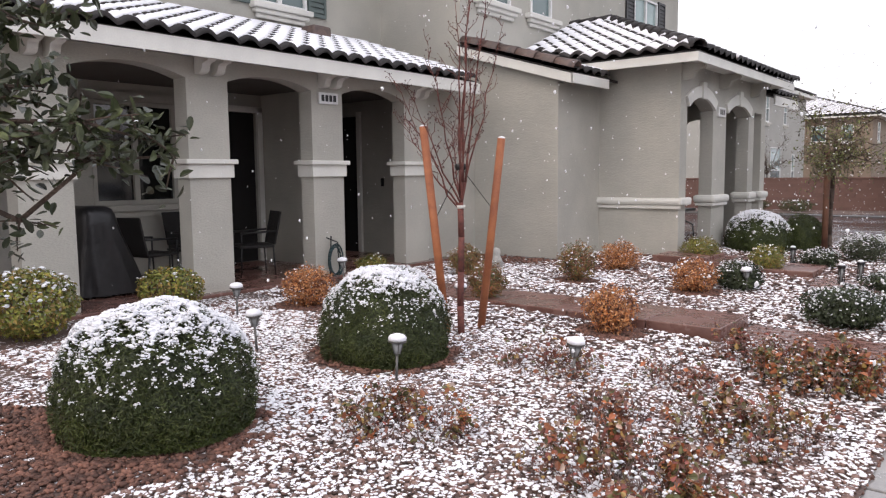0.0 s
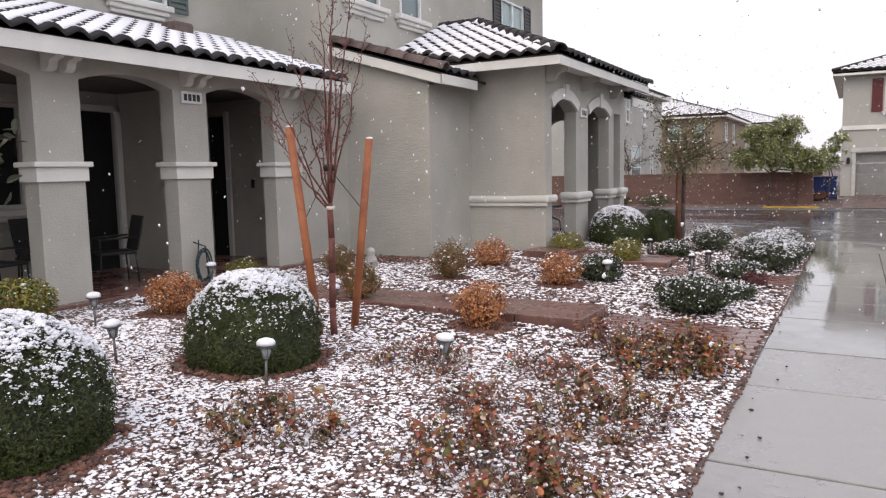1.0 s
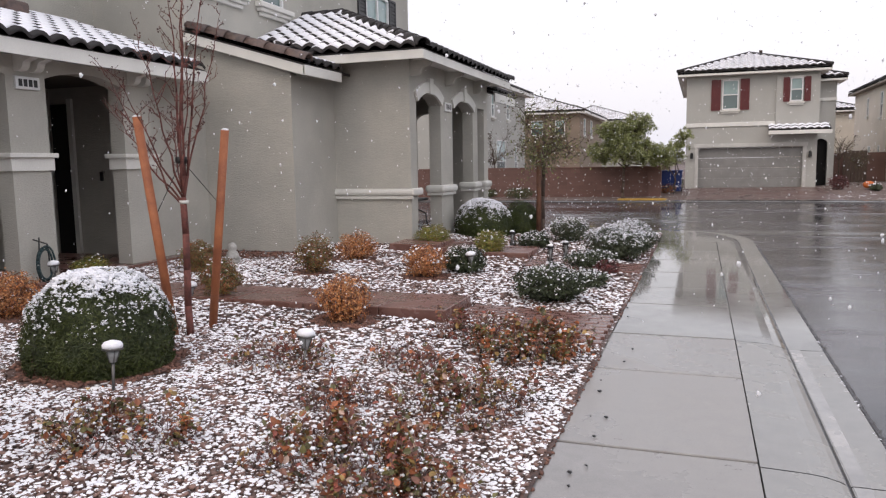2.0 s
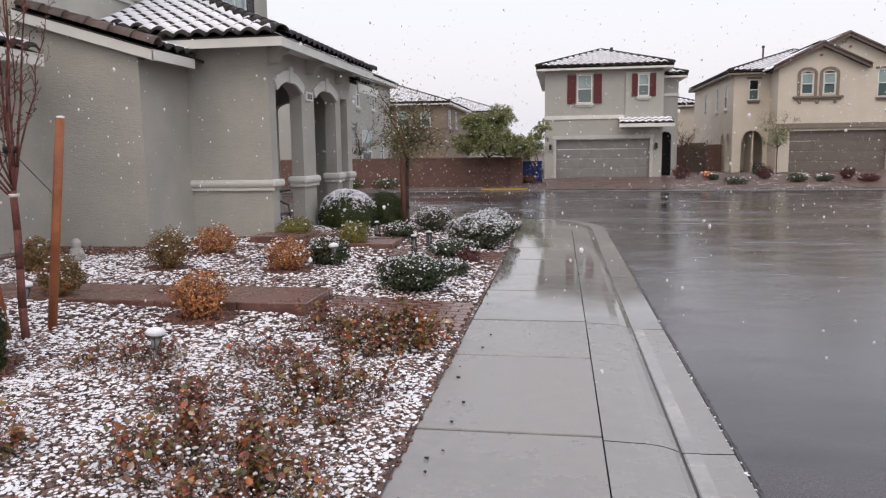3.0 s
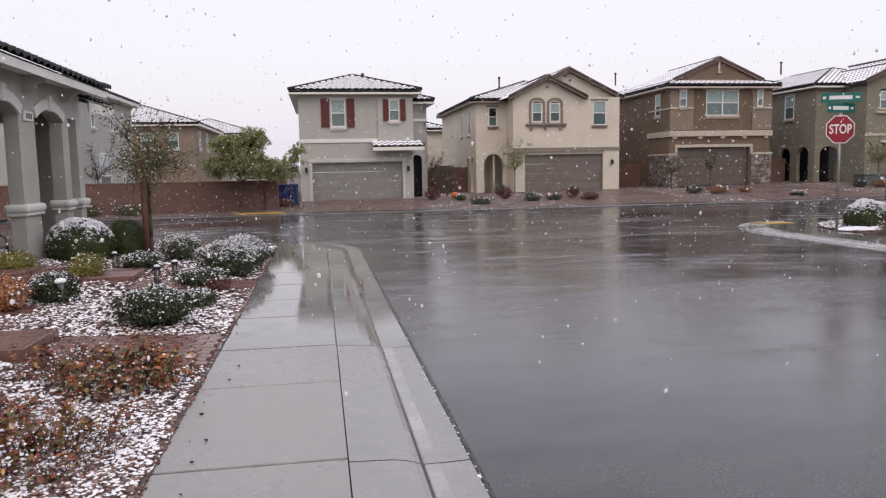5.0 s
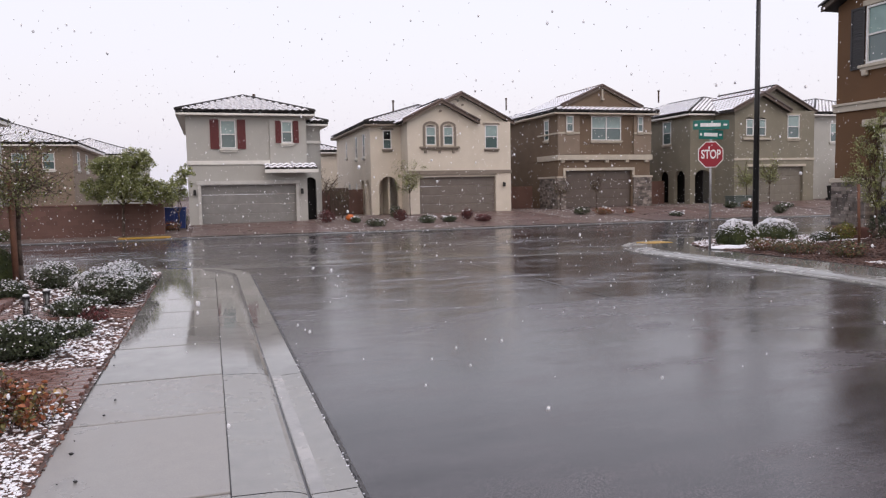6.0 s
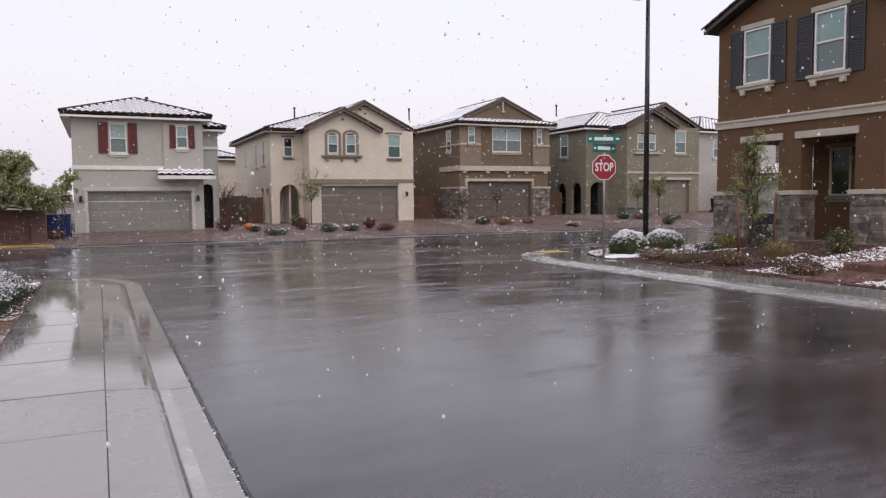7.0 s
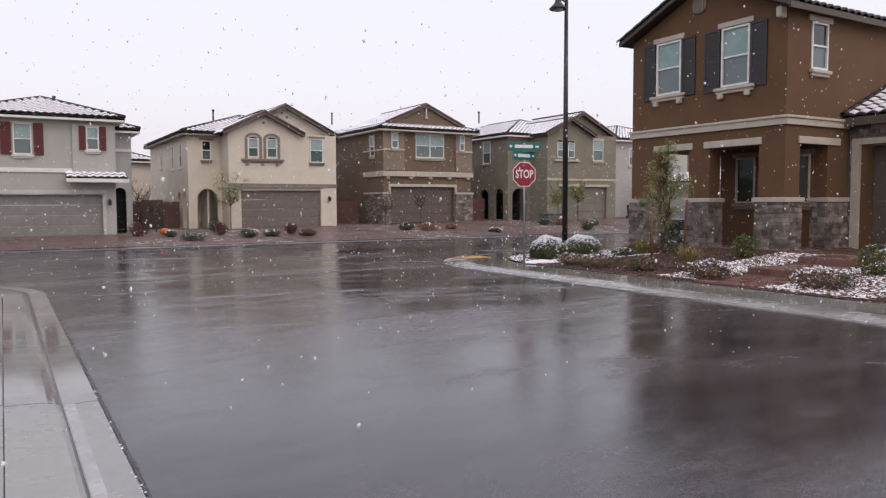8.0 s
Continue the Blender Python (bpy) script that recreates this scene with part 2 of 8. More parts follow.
def pieces(bm):
    """The loose pieces of a mesh, each as a mesh of its own."""
    seen, out = set(), []
    for v in bm.verts:
        if v in seen:
            continue
        todo, group = [v], []
        seen.add(v)
        while todo:
            w = todo.pop()
            group.append(w)
            for e in w.link_edges:
                o = e.other_vert(w)
                if o not in seen:
                    seen.add(o)
                    todo.append(o)
        one, at = bmesh.new(), {}
        for w in group:
            at[w] = one.verts.new(w.co)
        for f in {f for w in group for f in w.link_faces}:
            one.faces.new([at[w] for w in f.verts]).material_index = f.material_index
        out.append(one)
    bm.free()
    return out


def part(name, bm, mats, parent, label="", smooth=False):
    base = ROOT[parent.name]
    if "wall" in name or "beam" in name:
        bmesh.ops.remove_doubles(bm, verts=bm.verts, dist=0.0005)
    if name in SPLIT:
        bits = pieces(bm)
        for one in bits[:-1]:
            ob = new(name, mesh_of(one, name, mats, base, smooth))
            ob.parent = parent
            ROOT[ob.name] = base
            tagged(ob, label)
        bm = bits[-1]
    ob = new(name, mesh_of(bm, name, mats, base, smooth))
    ob.parent = parent
    ROOT[ob.name] = base
    return tagged(ob, label)


def solo(name, bm, mats, at, label="", category="", group="", kind="", smooth=False):
    """A thing of one mesh, given in the world's metres, with its origin at 'at'."""
    ob = new(name, mesh_of(bm, name, mats, at, smooth))
    ob.location = at
    ROOT[ob.name] = Vector(at)
    return tagged(ob, label, category, group, kind)


def quad(bm, *pts, mi=0):
    f = bm.faces.new([bm.verts.new(p) for p in pts])
    f.material_index = mi
    return f


def box(bm, x0, x1, y0, y1, z0, z1, bevel=0.0, mi=0):
    m = Matrix.Translation(((x0 + x1) / 2, (y0 + y1) / 2, (z0 + z1) / 2)) @ Matrix.Diagonal((abs(x1 - x0), abs(y1 - y0), abs(z1 - z0), 1))
    made = bmesh.ops.create_cube(bm, size=1, matrix=m)["verts"]
    faces = {f for v in made for f in v.link_faces}
    for f in faces:
        f.material_index = mi
    if bevel:
        edges = {e for v in made for e in v.link_edges}
        bmesh.ops.bevel(bm, geom=list(edges), offset=bevel, segments=2, affect="EDGES", profile=0.5)
    return made


def boxes(*rows, bevel=0.0):
    bm = bmesh.new()
    for r in rows:
        box(bm, *r, bevel=bevel)
    return bm


def rod(bm, a, b, r0, r1=None, sides=8, mi=0):
    a, b = Vector(a), Vector(b)
    r1 = r0 if r1 is None else r1
    d = (b - a).normalized()
    u = d.orthogonal().normalized()
    w = d.cross(u)
    rings = []
    for p, r in ((a, r0), (b, r1)):
        rings.append([bm.verts.new(p + (u * math.cos(k * math.tau / sides) + w * math.sin(k * math.tau / sides)) * r) for k in range(sides)])
    for k in range(sides):
        f = bm.faces.new((rings[0][k], rings[0][(k + 1) % sides], rings[1][(k + 1) % sides], rings[1][k]))
        f.smooth, f.material_index = True, mi
    for ring, flip in ((rings[0], True), (rings[1], False)):
        f = bm.faces.new(ring[::-1] if flip else ring)
        f.material_index = mi
    return bm


def lathe(bm, profile, at=(0, 0, 0), sides=16, mi=0):
    """profile: (radius, z) from bottom to top."""
    rings = []
    for r, z in profile:
        rings.append([bm.verts.new((at[0] + r * math.cos(k * math.tau / sides), at[1] + r * math.sin(k * math.tau / sides), at[2] + z)) for k in range(sides)])
    for a, b in zip(rings, rings[1:]):
        for k in range(sides):
            f = bm.faces.new((a[k], a[(k + 1) % sides], b[(k + 1) % sides], b[k]))
            f.smooth, f.material_index = True, mi
    bm.faces.new(rings[0][::-1]).material_index = mi
    bm.faces.new(rings[-1]).material_index = mi
    return bm


def extrude_path(bm, profile, path, mi=0):
    """Sweep a profile of (side, z) pairs along a plan path; side runs to the right of the way."""
    rings = []
    for i, p in enumerate(path):
        a, b = path[max(i - 1, 0)], path[min(i + 1, len(path) - 1)]
        d = Vector((b[0] - a[0], b[1] - a[1], 0)).normalized()
        rt = Vector((d.y, -d.x, 0))
        rings.append([bm.verts.new((p[0] + rt.x * s, p[1] + rt.y * s, z + (p[2] if len(p) > 2 else 0))) for s, z in profile])
    for a, b in zip(rings, rings[1:]):
        for k in range(len(profile) - 1):
            bm.faces.new((a[k], a[k + 1], b[k + 1], b[k])).material_index = mi
    return bm


def wall(bm, along, at, thick, u0, u1, z0, z1, holes=(), mi=0):
    """An upright wall with real openings. along: 'x' or 'y'; at: the coordinate of its one face, thick (signed) leads to the other.
    holes: (u0, u1, z0, z1, rise of the arch above z1, and True for a flat segment of a circle)."""
    def put(a, b, lo, hi):
        if hi - lo > 1e-4 and b - a > 1e-4:
            if along == "x":
                box(bm, a, b, min(at, at + thick), max(at, at + thick), lo, hi, mi=mi)
            else:
                box(bm, min(at, at + thick), max(at, at + thick), a, b, lo, hi, mi=mi)
    cuts = {u0, u1}
    for h in holes:
        cuts |= {h[0], h[1]}
    cuts = sorted(c for c in cuts if u0 <= c <= u1)
    for a, b in zip(cuts, cuts[1:]):
        mid, lo = (a + b) / 2, z0
        for h in sorted((h for h in holes if h[0] < mid < h[1]), key=lambda h: h[2]):
            put(a, b, lo, h[2])
            lo = h[3]
            rise = h[4] if len(h) > 4 else 0
            if rise:
                lo = h[3] + rise
                n, c, w = 12, (h[0] + h[1]) / 2, (h[1] - h[0]) / 2
                us = [c - w * math.cos(math.pi * k / n) for k in range(n + 1)]
                if len(h) > 5:
                    rad = (w * w + rise * rise) / (2 * rise)
                    zs = [h[3] + rise - rad + math.sqrt(rad * rad - (u - c) ** 2) for u in us]
                else:
                    zs = [h[3] + rise * math.sqrt(max(0, 1 - ((u - c) / w) ** 2)) for u in us]
                for k in range(n):
                    ring = [(us[k], zs[k]), (us[k + 1], zs[k + 1]), (us[k + 1], lo), (us[k], lo)]
                    f3 = []
                    for off in (at, at + thick):
                        f3.append([bm.verts.new((u, off, z) if along == "x" else (off, u, z)) for u, z in ring])
                    for f in ([f3[0][i] for i in range(4)], [f3[1][i] for i in (3, 2, 1, 0)], [f3[0][1], f3[0][0], f3[1][0], f3[1][1]]):
                        try:
                            bm.faces.new(f).material_index = mi
                        except ValueError:
                            pass
        put(a, b, lo, z1)
    return bm


def fix(bm):
    bmesh.ops.recalc_face_normals(bm, faces=bm.faces)
    return bm


# ---- roof tiles ----
def tile_shape(width=0.30, length=0.42, high=0.075, snow=True, n=6):
    """One S-shaped tile, its lower end at v = 0, thick, with snow lying behind its bare nose. Returns points, faces, material of each face."""
    pts, faces, mats = [], [], []

    def strip(v0, v1, lift0, lift1, mi, close):
        base = len(pts)
        us = [k / n for k in range(n + 1)]
        for v, lift in ((v0, lift0), (v1, lift1)):
            for u in us:
                h = high * (0.5 - 0.5 * math.cos(u * math.tau)) ** 0.8
                pts.append(((u - 0.5) * width, v, h + lift))
        for k in range(n):
            faces.append((base + k, base + k + 1, base + n + 2 + k, base + n + 1 + k))
            mats.append(mi)
        if close:
            low = len(pts)
            for u in us:
                h = high * (0.5 - 0.5 * math.cos(u * math.tau)) ** 0.8
                pts.append(((u - 0.5) * width, v0, h + lift0 - close))
            for k in range(n):
                faces.append((low + k, low + k + 1, base + k + 1, base + k))
                mats.append(mi)
    strip(0, length, 0.032, 0.0, 0, 0.05)
    if snow:
        strip(0.105, length, 0.043, 0.022, 1, 0.02)
    return pts, faces, mats


def inside(poly, u, v):
    hit = False
    for (a, b), (c, d) in zip(poly, poly[1:] + poly[:1]):
        if (b > v) != (d > v) and u < (c - a) * (v - b) / (d - b) + a:
            hit = not hit
    return hit


def tile_spots(poly, width=0.30, course=0.36):
    us, vs = [p[0] for p in poly], [p[1] for p in poly]
    out, v, row = [], min(vs), 0
    while v < max(vs):
        u = min(us) + width / 2
        while u < max(us):
            if inside(poly, u, v + course * 0.5):
                out.append((u, v))
            u += width
        v += course
        row += 1
    return out


def plane_frame(origin, along, up):
    """A frame on a roof slope: u along the eave, v up the slope."""
    a, b = Vector(along).normalized(), Vector(up).normalized()
    c = a.cross(b).normalized()
    return Matrix(((a.x, b.x, c.x, origin[0]), (a.y, b.y, c.y, origin[1]), (a.z, b.z, c.z, origin[2]), (0, 0, 0, 1)))


TILE_MESHES = {}


def tile_mesh(key, width, mats, snow):
    if key not in TILE_MESHES:
        p, f, mi = tile_shape(width, snow=snow)
        me = bpy.data.meshes.new("roof_tile")
        me.from_pydata(p, [], f)
        for m in mats:
            me.materials.append(m)
        me.polygons.foreach_set("material_index", mi)
        me.polygons.foreach_set("use_smooth", [True] * len(f))
        TILE_MESHES[key] = me
    return TILE_MESHES[key]


LATE_TILES = []


def lay_tiles(parent, frame_m, poly, width=0.30, snow=True, loose=False, course=0.36):
    """Tiles over a slope: objects of their own near by, or one joined mesh for a far roof."""
    spots = tile_spots(poly, width, course)
    if not loose:
        LATE_TILES.append((parent, frame_m, spots, width, snow))
        return
    p, f, mi = tile_shape(width, course + 0.06, 0.07, snow, 4)
    P = np.array(p)
    R = np.array(frame_m)[:3, :3]
    o = np.array(frame_m)[:3, 3] - np.array(ROOT[parent.name])
    allp, allf, allm = [], [], []
    for k, (u, v) in enumerate(spots):
        q = P + np.array((u, v, 0.02))
        allp.append(q @ R.T + o)
        allf += [tuple(i + k * len(p) for i in face) for face in f]
        allm += mi
    if not spots:
        return
    me = bpy.data.meshes.new("roof_tiles")
    me.from_pydata(np.concatenate(allp).tolist(), [], allf)
    me.materials.append(TILE)
    me.materials.append(SNOW)
    me.polygons.foreach_set("material_index", allm)
    me.polygons.foreach_set("use_smooth", [True] * len(allf))
    ob = new("roof_tiles", me)
    ob.parent = parent
    tagged(ob, "dark S-shaped roof tiles under thin snow", kind="stuff")


def ridge_caps(parent, a, b, r=0.11, mat=None, step=0.38, name="ridge_tile"):
    """Half-round cap tiles along a ridge, hip or verge, one part each."""
    a, b = Vector(a), Vector(b)
    d = (b - a)
    n = max(1, round(d.length / step))
    d.normalize()
    side = d.cross(Vector((0, 0, 1))).normalized()
    up = side.cross(d)
    for k in range(n):
        bm = bmesh.new()
        p0, p1 = a + d * step * k - d * 0.04, a + d * step * (k + 1)
        rings = []
        for p, rr in ((p0, r * 1.12), (p1, r * 0.95), (p1, r * 0.8), (p0, r * 0.95)):
            rings.append([bm.verts.new(p + side * rr * math.cos(math.pi * j / 6) + up * (rr * math.sin(math.pi * j / 6) - 0.02)) for j in range(7)])
        for x, y in ((0, 1), (1, 2), (2, 3), (3, 0)):
            for j in range(6):
                bm.faces.new((rings[x][j], rings[x][j + 1], rings[y][j + 1], rings[y][j])).smooth = True
        part(name, fix(bm), mat or TILE, parent)


def slope(bm, *pts, thick=0.12):
    """A roof deck: a flat polygon with thickness."""
    top = [bm.verts.new(p) for p in pts]
    low = [bm.verts.new((p[0], p[1], p[2] - thick)) for p in pts]
    bm.faces.new(top)
    bm.faces.new(low[::-1])
    for i in range(len(pts)):
        j = (i + 1) % len(pts)
        bm.faces.new((top[i], low[i], low[j], top[j]))
    return bm


# ---- windows, shutters, doors ----
def window(parent, face, u0, u1, z0, z1, at, out, split="h", sill=True, glass_top=None, glass_low=None, trim=0.0, frame_mat=None, sill_mat=None, sill_wide=0.08):
    """A window in a wall. face: 'x' (wall along x) or 'y'; at: the wall's outer face; out: +1 or -1, the way outwards."""
    fm, gt, gl = frame_mat or FRAME_WHITE, glass_top or BLIND, glass_low or GLASS

    def b(bm, a0, a1, d0, d1, lo, hi, bevel=0.0):
        d0, d1 = sorted((at + out * d0, at + out * d1))
        if face == "x":
            box(bm, a0, a1, d0, d1, lo, hi, bevel)
        else:
            box(bm, d0, d1, a0, a1, lo, hi, bevel)
    root = new("window")
    root.parent = parent
    ROOT[root.name] = ROOT[parent.name]
    w = 0.055
    bm = bmesh.new()
    for a0, a1, lo, hi in ((u0, u1, z0, z0 + w), (u0, u1, z1 - w, z1), (u0, u0 + w, z0 + w, z1 - w), (u1 - w, u1, z0 + w, z1 - w)):
        b(bm, a0, a1, -0.06, 0.03, lo, hi)
    mid, um = (z0 + z1) / 2, (u0 + u1) / 2
    if split in ("h", "both"):
        b(bm, u0 + w, u1 - w, -0.05, 0.025, mid - 0.025, mid + 0.025)
    if split in ("v", "both"):
        b(bm, um - 0.04, um + 0.04, -0.05, 0.028, z0 + w, z1 - w)
    part("window_frame", bm, fm, root)
    cells = [(u0 + w, u1 - w, z0 + w, mid - 0.025, gl), (u0 + w, u1 - w, mid + 0.025, z1 - w, gt)] if split in ("h", "both") else [(u0 + w, u1 - w, z0 + w, z1 - w, gl)]
    if split in ("v", "both"):
        cells = [c for a0, a1, lo, hi, g in cells for c in ((a0, um - 0.04, lo, hi, g), (um + 0.04, a1, lo, hi, g))]
    for a0, a1, lo, hi, g in cells:
        bm = bmesh.new()
        b(bm, a0, a1, -0.04, -0.025, lo, hi)
        part("pane", bm, g, root)
    if sill:
        bm = bmesh.new()
        b(bm, u0 - sill_wide, u1 + sill_wide, 0.0, 0.12, z0 - 0.11, z0 - 0.02, 0.015)
        b(bm, u0 - sill_wide + 0.05, u1 + sill_wide - 0.05, 0.0, 0.07, z0 - 0.19, z0 - 0.11)
        part("window_sill", bm, sill_mat or STUCCO_TRIM, root)
    if trim:
        bm = bmesh.new()
        b(bm, u0 - trim, u1 + trim, 0.0, 0.05, z1 + 0.01, z1 + trim)
        part("window_head", bm, sill_mat or STUCCO_TRIM, root)
    return root


def shutter(parent, face, u0, u1, z0, z1, at, out, mat, slats=14):
    """A louvred shutter: stiles, rails and backing as one part, each slat a part of it."""
    def b(bm, a0, a1, d0, d1, lo, hi):
        d0, d1 = sorted((at + out * d0, at + out * d1))
        if face == "x":
            box(bm, a0, a1, d0, d1, lo, hi)
        else:
            box(bm, d0, d1, a0, a1, lo, hi)
        return bm
    bm = bmesh.new()
    b(bm, u0, u0 + 0.05, 0.004, 0.05, z0, z1)
    b(bm, u1 - 0.05, u1, 0.004, 0.05, z0, z1)
    for lo in (z0, (z0 + z1) / 2 - 0.03, z1 - 0.06):
        b(bm, u0 + 0.05, u1 - 0.05, 0.004, 0.05, lo, lo + 0.06)
    b(bm, u0 + 0.05, u1 - 0.05, 0.004, 0.02, z0 + 0.06, z1 - 0.06)
    leaf = part("shutter", bm, mat, parent)
    for k in range(slats):
        z = z0 + 0.08 + (z1 - z0 - 0.16) * k / slats
        part("slat", b(bmesh.new(), u0 + 0.05, u1 - 0.05, 0.02, 0.042, z, z + (z1 - z0 - 0.16) / slats * 0.6), mat, leaf)


def garage_door(parent, u0, u1, z0, z1, at, mat, cols=8, rows=4):
    """A sectional door in a wall along x that faces -y."""
    root = new("garage_door")
    root.parent = parent
    ROOT[root.name] = ROOT[parent.name]
    h = (z1 - z0) / rows
    for r in range(rows):
        bm = boxes((u0, u1, at + 0.20, at + 0.24, z0 + r * h + 0.006, z0 + (r + 1) * h - 0.006))
        w = (u1 - u0) / cols
        for c in range(cols):
            box(bm, u0 + c * w + 0.07, u0 + (c + 1) * w - 0.07, at + 0.19, at + 0.201, z0 + r * h + 0.09, z0 + (r + 1) * h - 0.09, 0.004)
        part("door_panel", bm, mat, root)
    return root


# ---- ground, road, kerbs, pavement ----
def yard_z(x):
    return min(0.02 + 0.035 * (-0.55 - x), 0.2) if x < -0.55 else 0.02


def pad_z(x):
    return min(max(0.20 + 0.0085 * x, 0.05), 0.6)


bm = bmesh.new()
quad(bm, (-2000, -2000, -0.4), (2000, -2000, -0.4), (2000, 2000, -0.4), (-2000, 2000, -0.4))
solo("ground", bm, MULCH, (0, 0, -0.4), "bare brown earth out to the horizon", "ground", kind="structure")
def road_z(x, y):
    near = 0.075 * max(0, 1 - abs(x - 6.4) / 5.0) * min(1, max(0, (17.6 - y) / 4))
    cross = 0.08 * max(0, 1 - abs(y - 25.3) / 6.0)
    return -0.07 + near + cross


bm = bmesh.new()
xs, ys = [-120, -40, -5, 1.25, 2.6, 3.9, 5.2, 6.0, 6.4, 6.8, 7.6, 8.9, 10.2, 11.5, 25, 60, 160], [-70, 0, 5, 10, 12, 13.6, 15, 16.4, 17.6, 19.3, 21, 22.6, 24, 25.3, 26.6, 28, 29.6, 31.4]
grid = [[bm.verts.new((x, y, road_z(x, y))) for y in ys] for x in xs]
for i in range(len(xs) - 1):
    for j in range(len(ys) - 1):
        bm.faces.new((grid[i][j], grid[i + 1][j], grid[i + 1][j + 1], grid[i][j + 1])).smooth = True
solo("road", bm, ASPHALT, (5, 10, -0.07), "wet dark asphalt street crossing at a junction, mirroring the sky", "road", kind="structure")


def kerb_run(points, name, label, gap_every=1.66):
    """A rolled kerb with its gutter along a plan path, in sections."""
    root = thing(name, (points[0][0], points[0][1], 0), label, "kerb", kind="structure")
    prof = [(-0.73, -0.10), (-0.73, 0.0), (-0.48, -0.008), (-0.40, -0.018), (-0.34, -0.034), (-0.305, -0.050), (-0.298, -0.085), (0.0, -0.085), (0.0, -0.2)]
    flat = []
    for a, b in zip(points, points[1:]):
        d = math.dist(a, b)
        k = max(1, round(d / gap_every))
        flat += [[(a[0] + (b[0] - a[0]) * (i + e) / k, a[1] + (b[1] - a[1]) * (i + e) / k) for e in (0.006 / (d / k), 1 - 0.006 / (d / k))] for i in range(k)]
    for a, b in flat:
        bm = bmesh.new()
        extrude_path(bm, prof, [a, b])
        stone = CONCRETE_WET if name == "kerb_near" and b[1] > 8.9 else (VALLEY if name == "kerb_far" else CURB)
        sec = part("kerb_section", fix(bm), stone, root)
        bm = bmesh.new()
        extrude_path(bm, [(-0.286, -0.085), (-0.284, -0.055), (-0.15, -0.052), (0.0, -0.047), (0.0, -0.2)], [a, b])
        part("gutter_pan", fix(bm), stone, sec)
        if name == "kerb_far" or (name == "kerb_near" and b[1] > 8.9):
            continue
        # pale strip beside the dip; on kerb_right it paints a wet reflection
        bm = bmesh.new()
        extrude_path(bm, [(-0.278, -0.06), (-0.277, -0.0515), (-0.19, -0.0505), (-0.188, -0.06)], [a, b])
        part("lime_streak", fix(bm), GUTTER, sec, "pale streak painted along the gutter")
    return root


def arc(cx, cy, r, a0, a1, n=8):
    return [(cx + r * math.cos(radians(a0 + (a1 - a0) * i / n)), cy + r * math.sin(radians(a0 + (a1 - a0) * i / n))) for i in range(n + 1)]


near_path = [(1.31, 4.19 - 2.975 * 10), (1.31, 4.19 + 2.975 * 4), (1.31, 16.6)] + arc(-1.33, 16.6, 2.64, 0, 90)[1:] + [(-40, 19.24)]
kerb_run(near_path, "kerb_near", "wet grey rolled concrete kerb with gutter", 2.975)
# dished concrete gutter across the mouth of the street
valley = thing("valley_gutter", (6.3, 18.6, -0.07), "wet shallow concrete gutter across the street mouth", "gutter", kind="structure")
for k in range(6):
    x0, x1 = 0.6 + 1.95 * k, 0.6 + 1.95 * (k + 1) - 0.012
    bm = extrude_path(bmesh.new(), [(-0.5, -0.09), (-0.48, -0.058), (0.0, -0.066), (0.48, -0.058), (0.5, -0.09)], [(x0, 18.55), (x1, 18.55)])
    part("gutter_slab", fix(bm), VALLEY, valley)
bm = bmesh.new()
for i in range(40):
    y0, y1 = -2 + 0.5 * i, -2 + 0.5 * (i + 1)
    if y1 > 17.6:
        break
    if y0 < 9.5:
        continue
    e0, e1 = 6.4 + 0.02 * noise.noise((y0, 0, 3)), 6.4 + 0.02 * noise.noise((y1, 0, 3))
    quad(bm, (e0 - 0.008, y0, road_z(6.4, y0) + 0.004), (e0 + 0.008, y0, road_z(6.4, y0) + 0.004), (e1 + 0.008, y1, road_z(6.4, y1) + 0.004), (e1 - 0.008, y1, road_z(6.4, y1) + 0.004))
solo("road_seam", bm, plain("bitumen_seam", (0.012, 0.011, 0.012), 0.4), (6.4, 8, 0), "dark bitumen seam along the crown of the street", "road seam", kind="structure")
# pavement panels
pavement = thing("pavement_near", (0, 6, 0), "wet grey concrete pavement with scored joints", "pavement", kind="structure")
JOINTS = [4.25 - 1.6 * k for k in range(14, 0, -1)] + [4.25, 5.92, 7.22, 8.81, 10.01, 11.40, 12.82, 14.16, 15.74]
for k, (y0, y1) in enumerate(zip(JOINTS, JOINTS[1:])):
    bm = bmesh.new()
    box(bm, -0.562, 0.5725, y0 + 0.013, y1 - 0.013, -0.12, 0.001 * (k % 3), 0.008)
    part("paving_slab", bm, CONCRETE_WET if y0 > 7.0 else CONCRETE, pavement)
bm = bmesh.new()
extrude_path(bm, [(-1.85, -0.1), (-1.85, 0.0), (-0.73, 0.0), (-0.73, -0.1)], [(1.31, 15.75)] + arc(-1.33, 16.6, 2.64, 0, 90) + [(-40, 19.25)])
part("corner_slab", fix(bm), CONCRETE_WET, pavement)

# rough, worn strip of asphalt along the gutter
bm = bmesh.new()
rows = []
for i in range(181):
    y = -2 + 0.1 * i
    w = 0.02 + 0.03 * max(0, noise.noise((y * 1.9, 4, 0)) + 0.1) + 0.035 * noise.noise((y * 7, 1, 0))
    e = 0.012 * noise.noise((y * 9, 7, 0))
    rows.append([bm.verts.new((1.322 + e, y, -0.085)), bm.verts.new((1.328 + e, y, -0.060)), bm.verts.new((1.33 + max(w, 0.03) * 0.6, y, -0.0645)), bm.verts.new((1.33 + max(w, 0.03), y, -0.0715))])
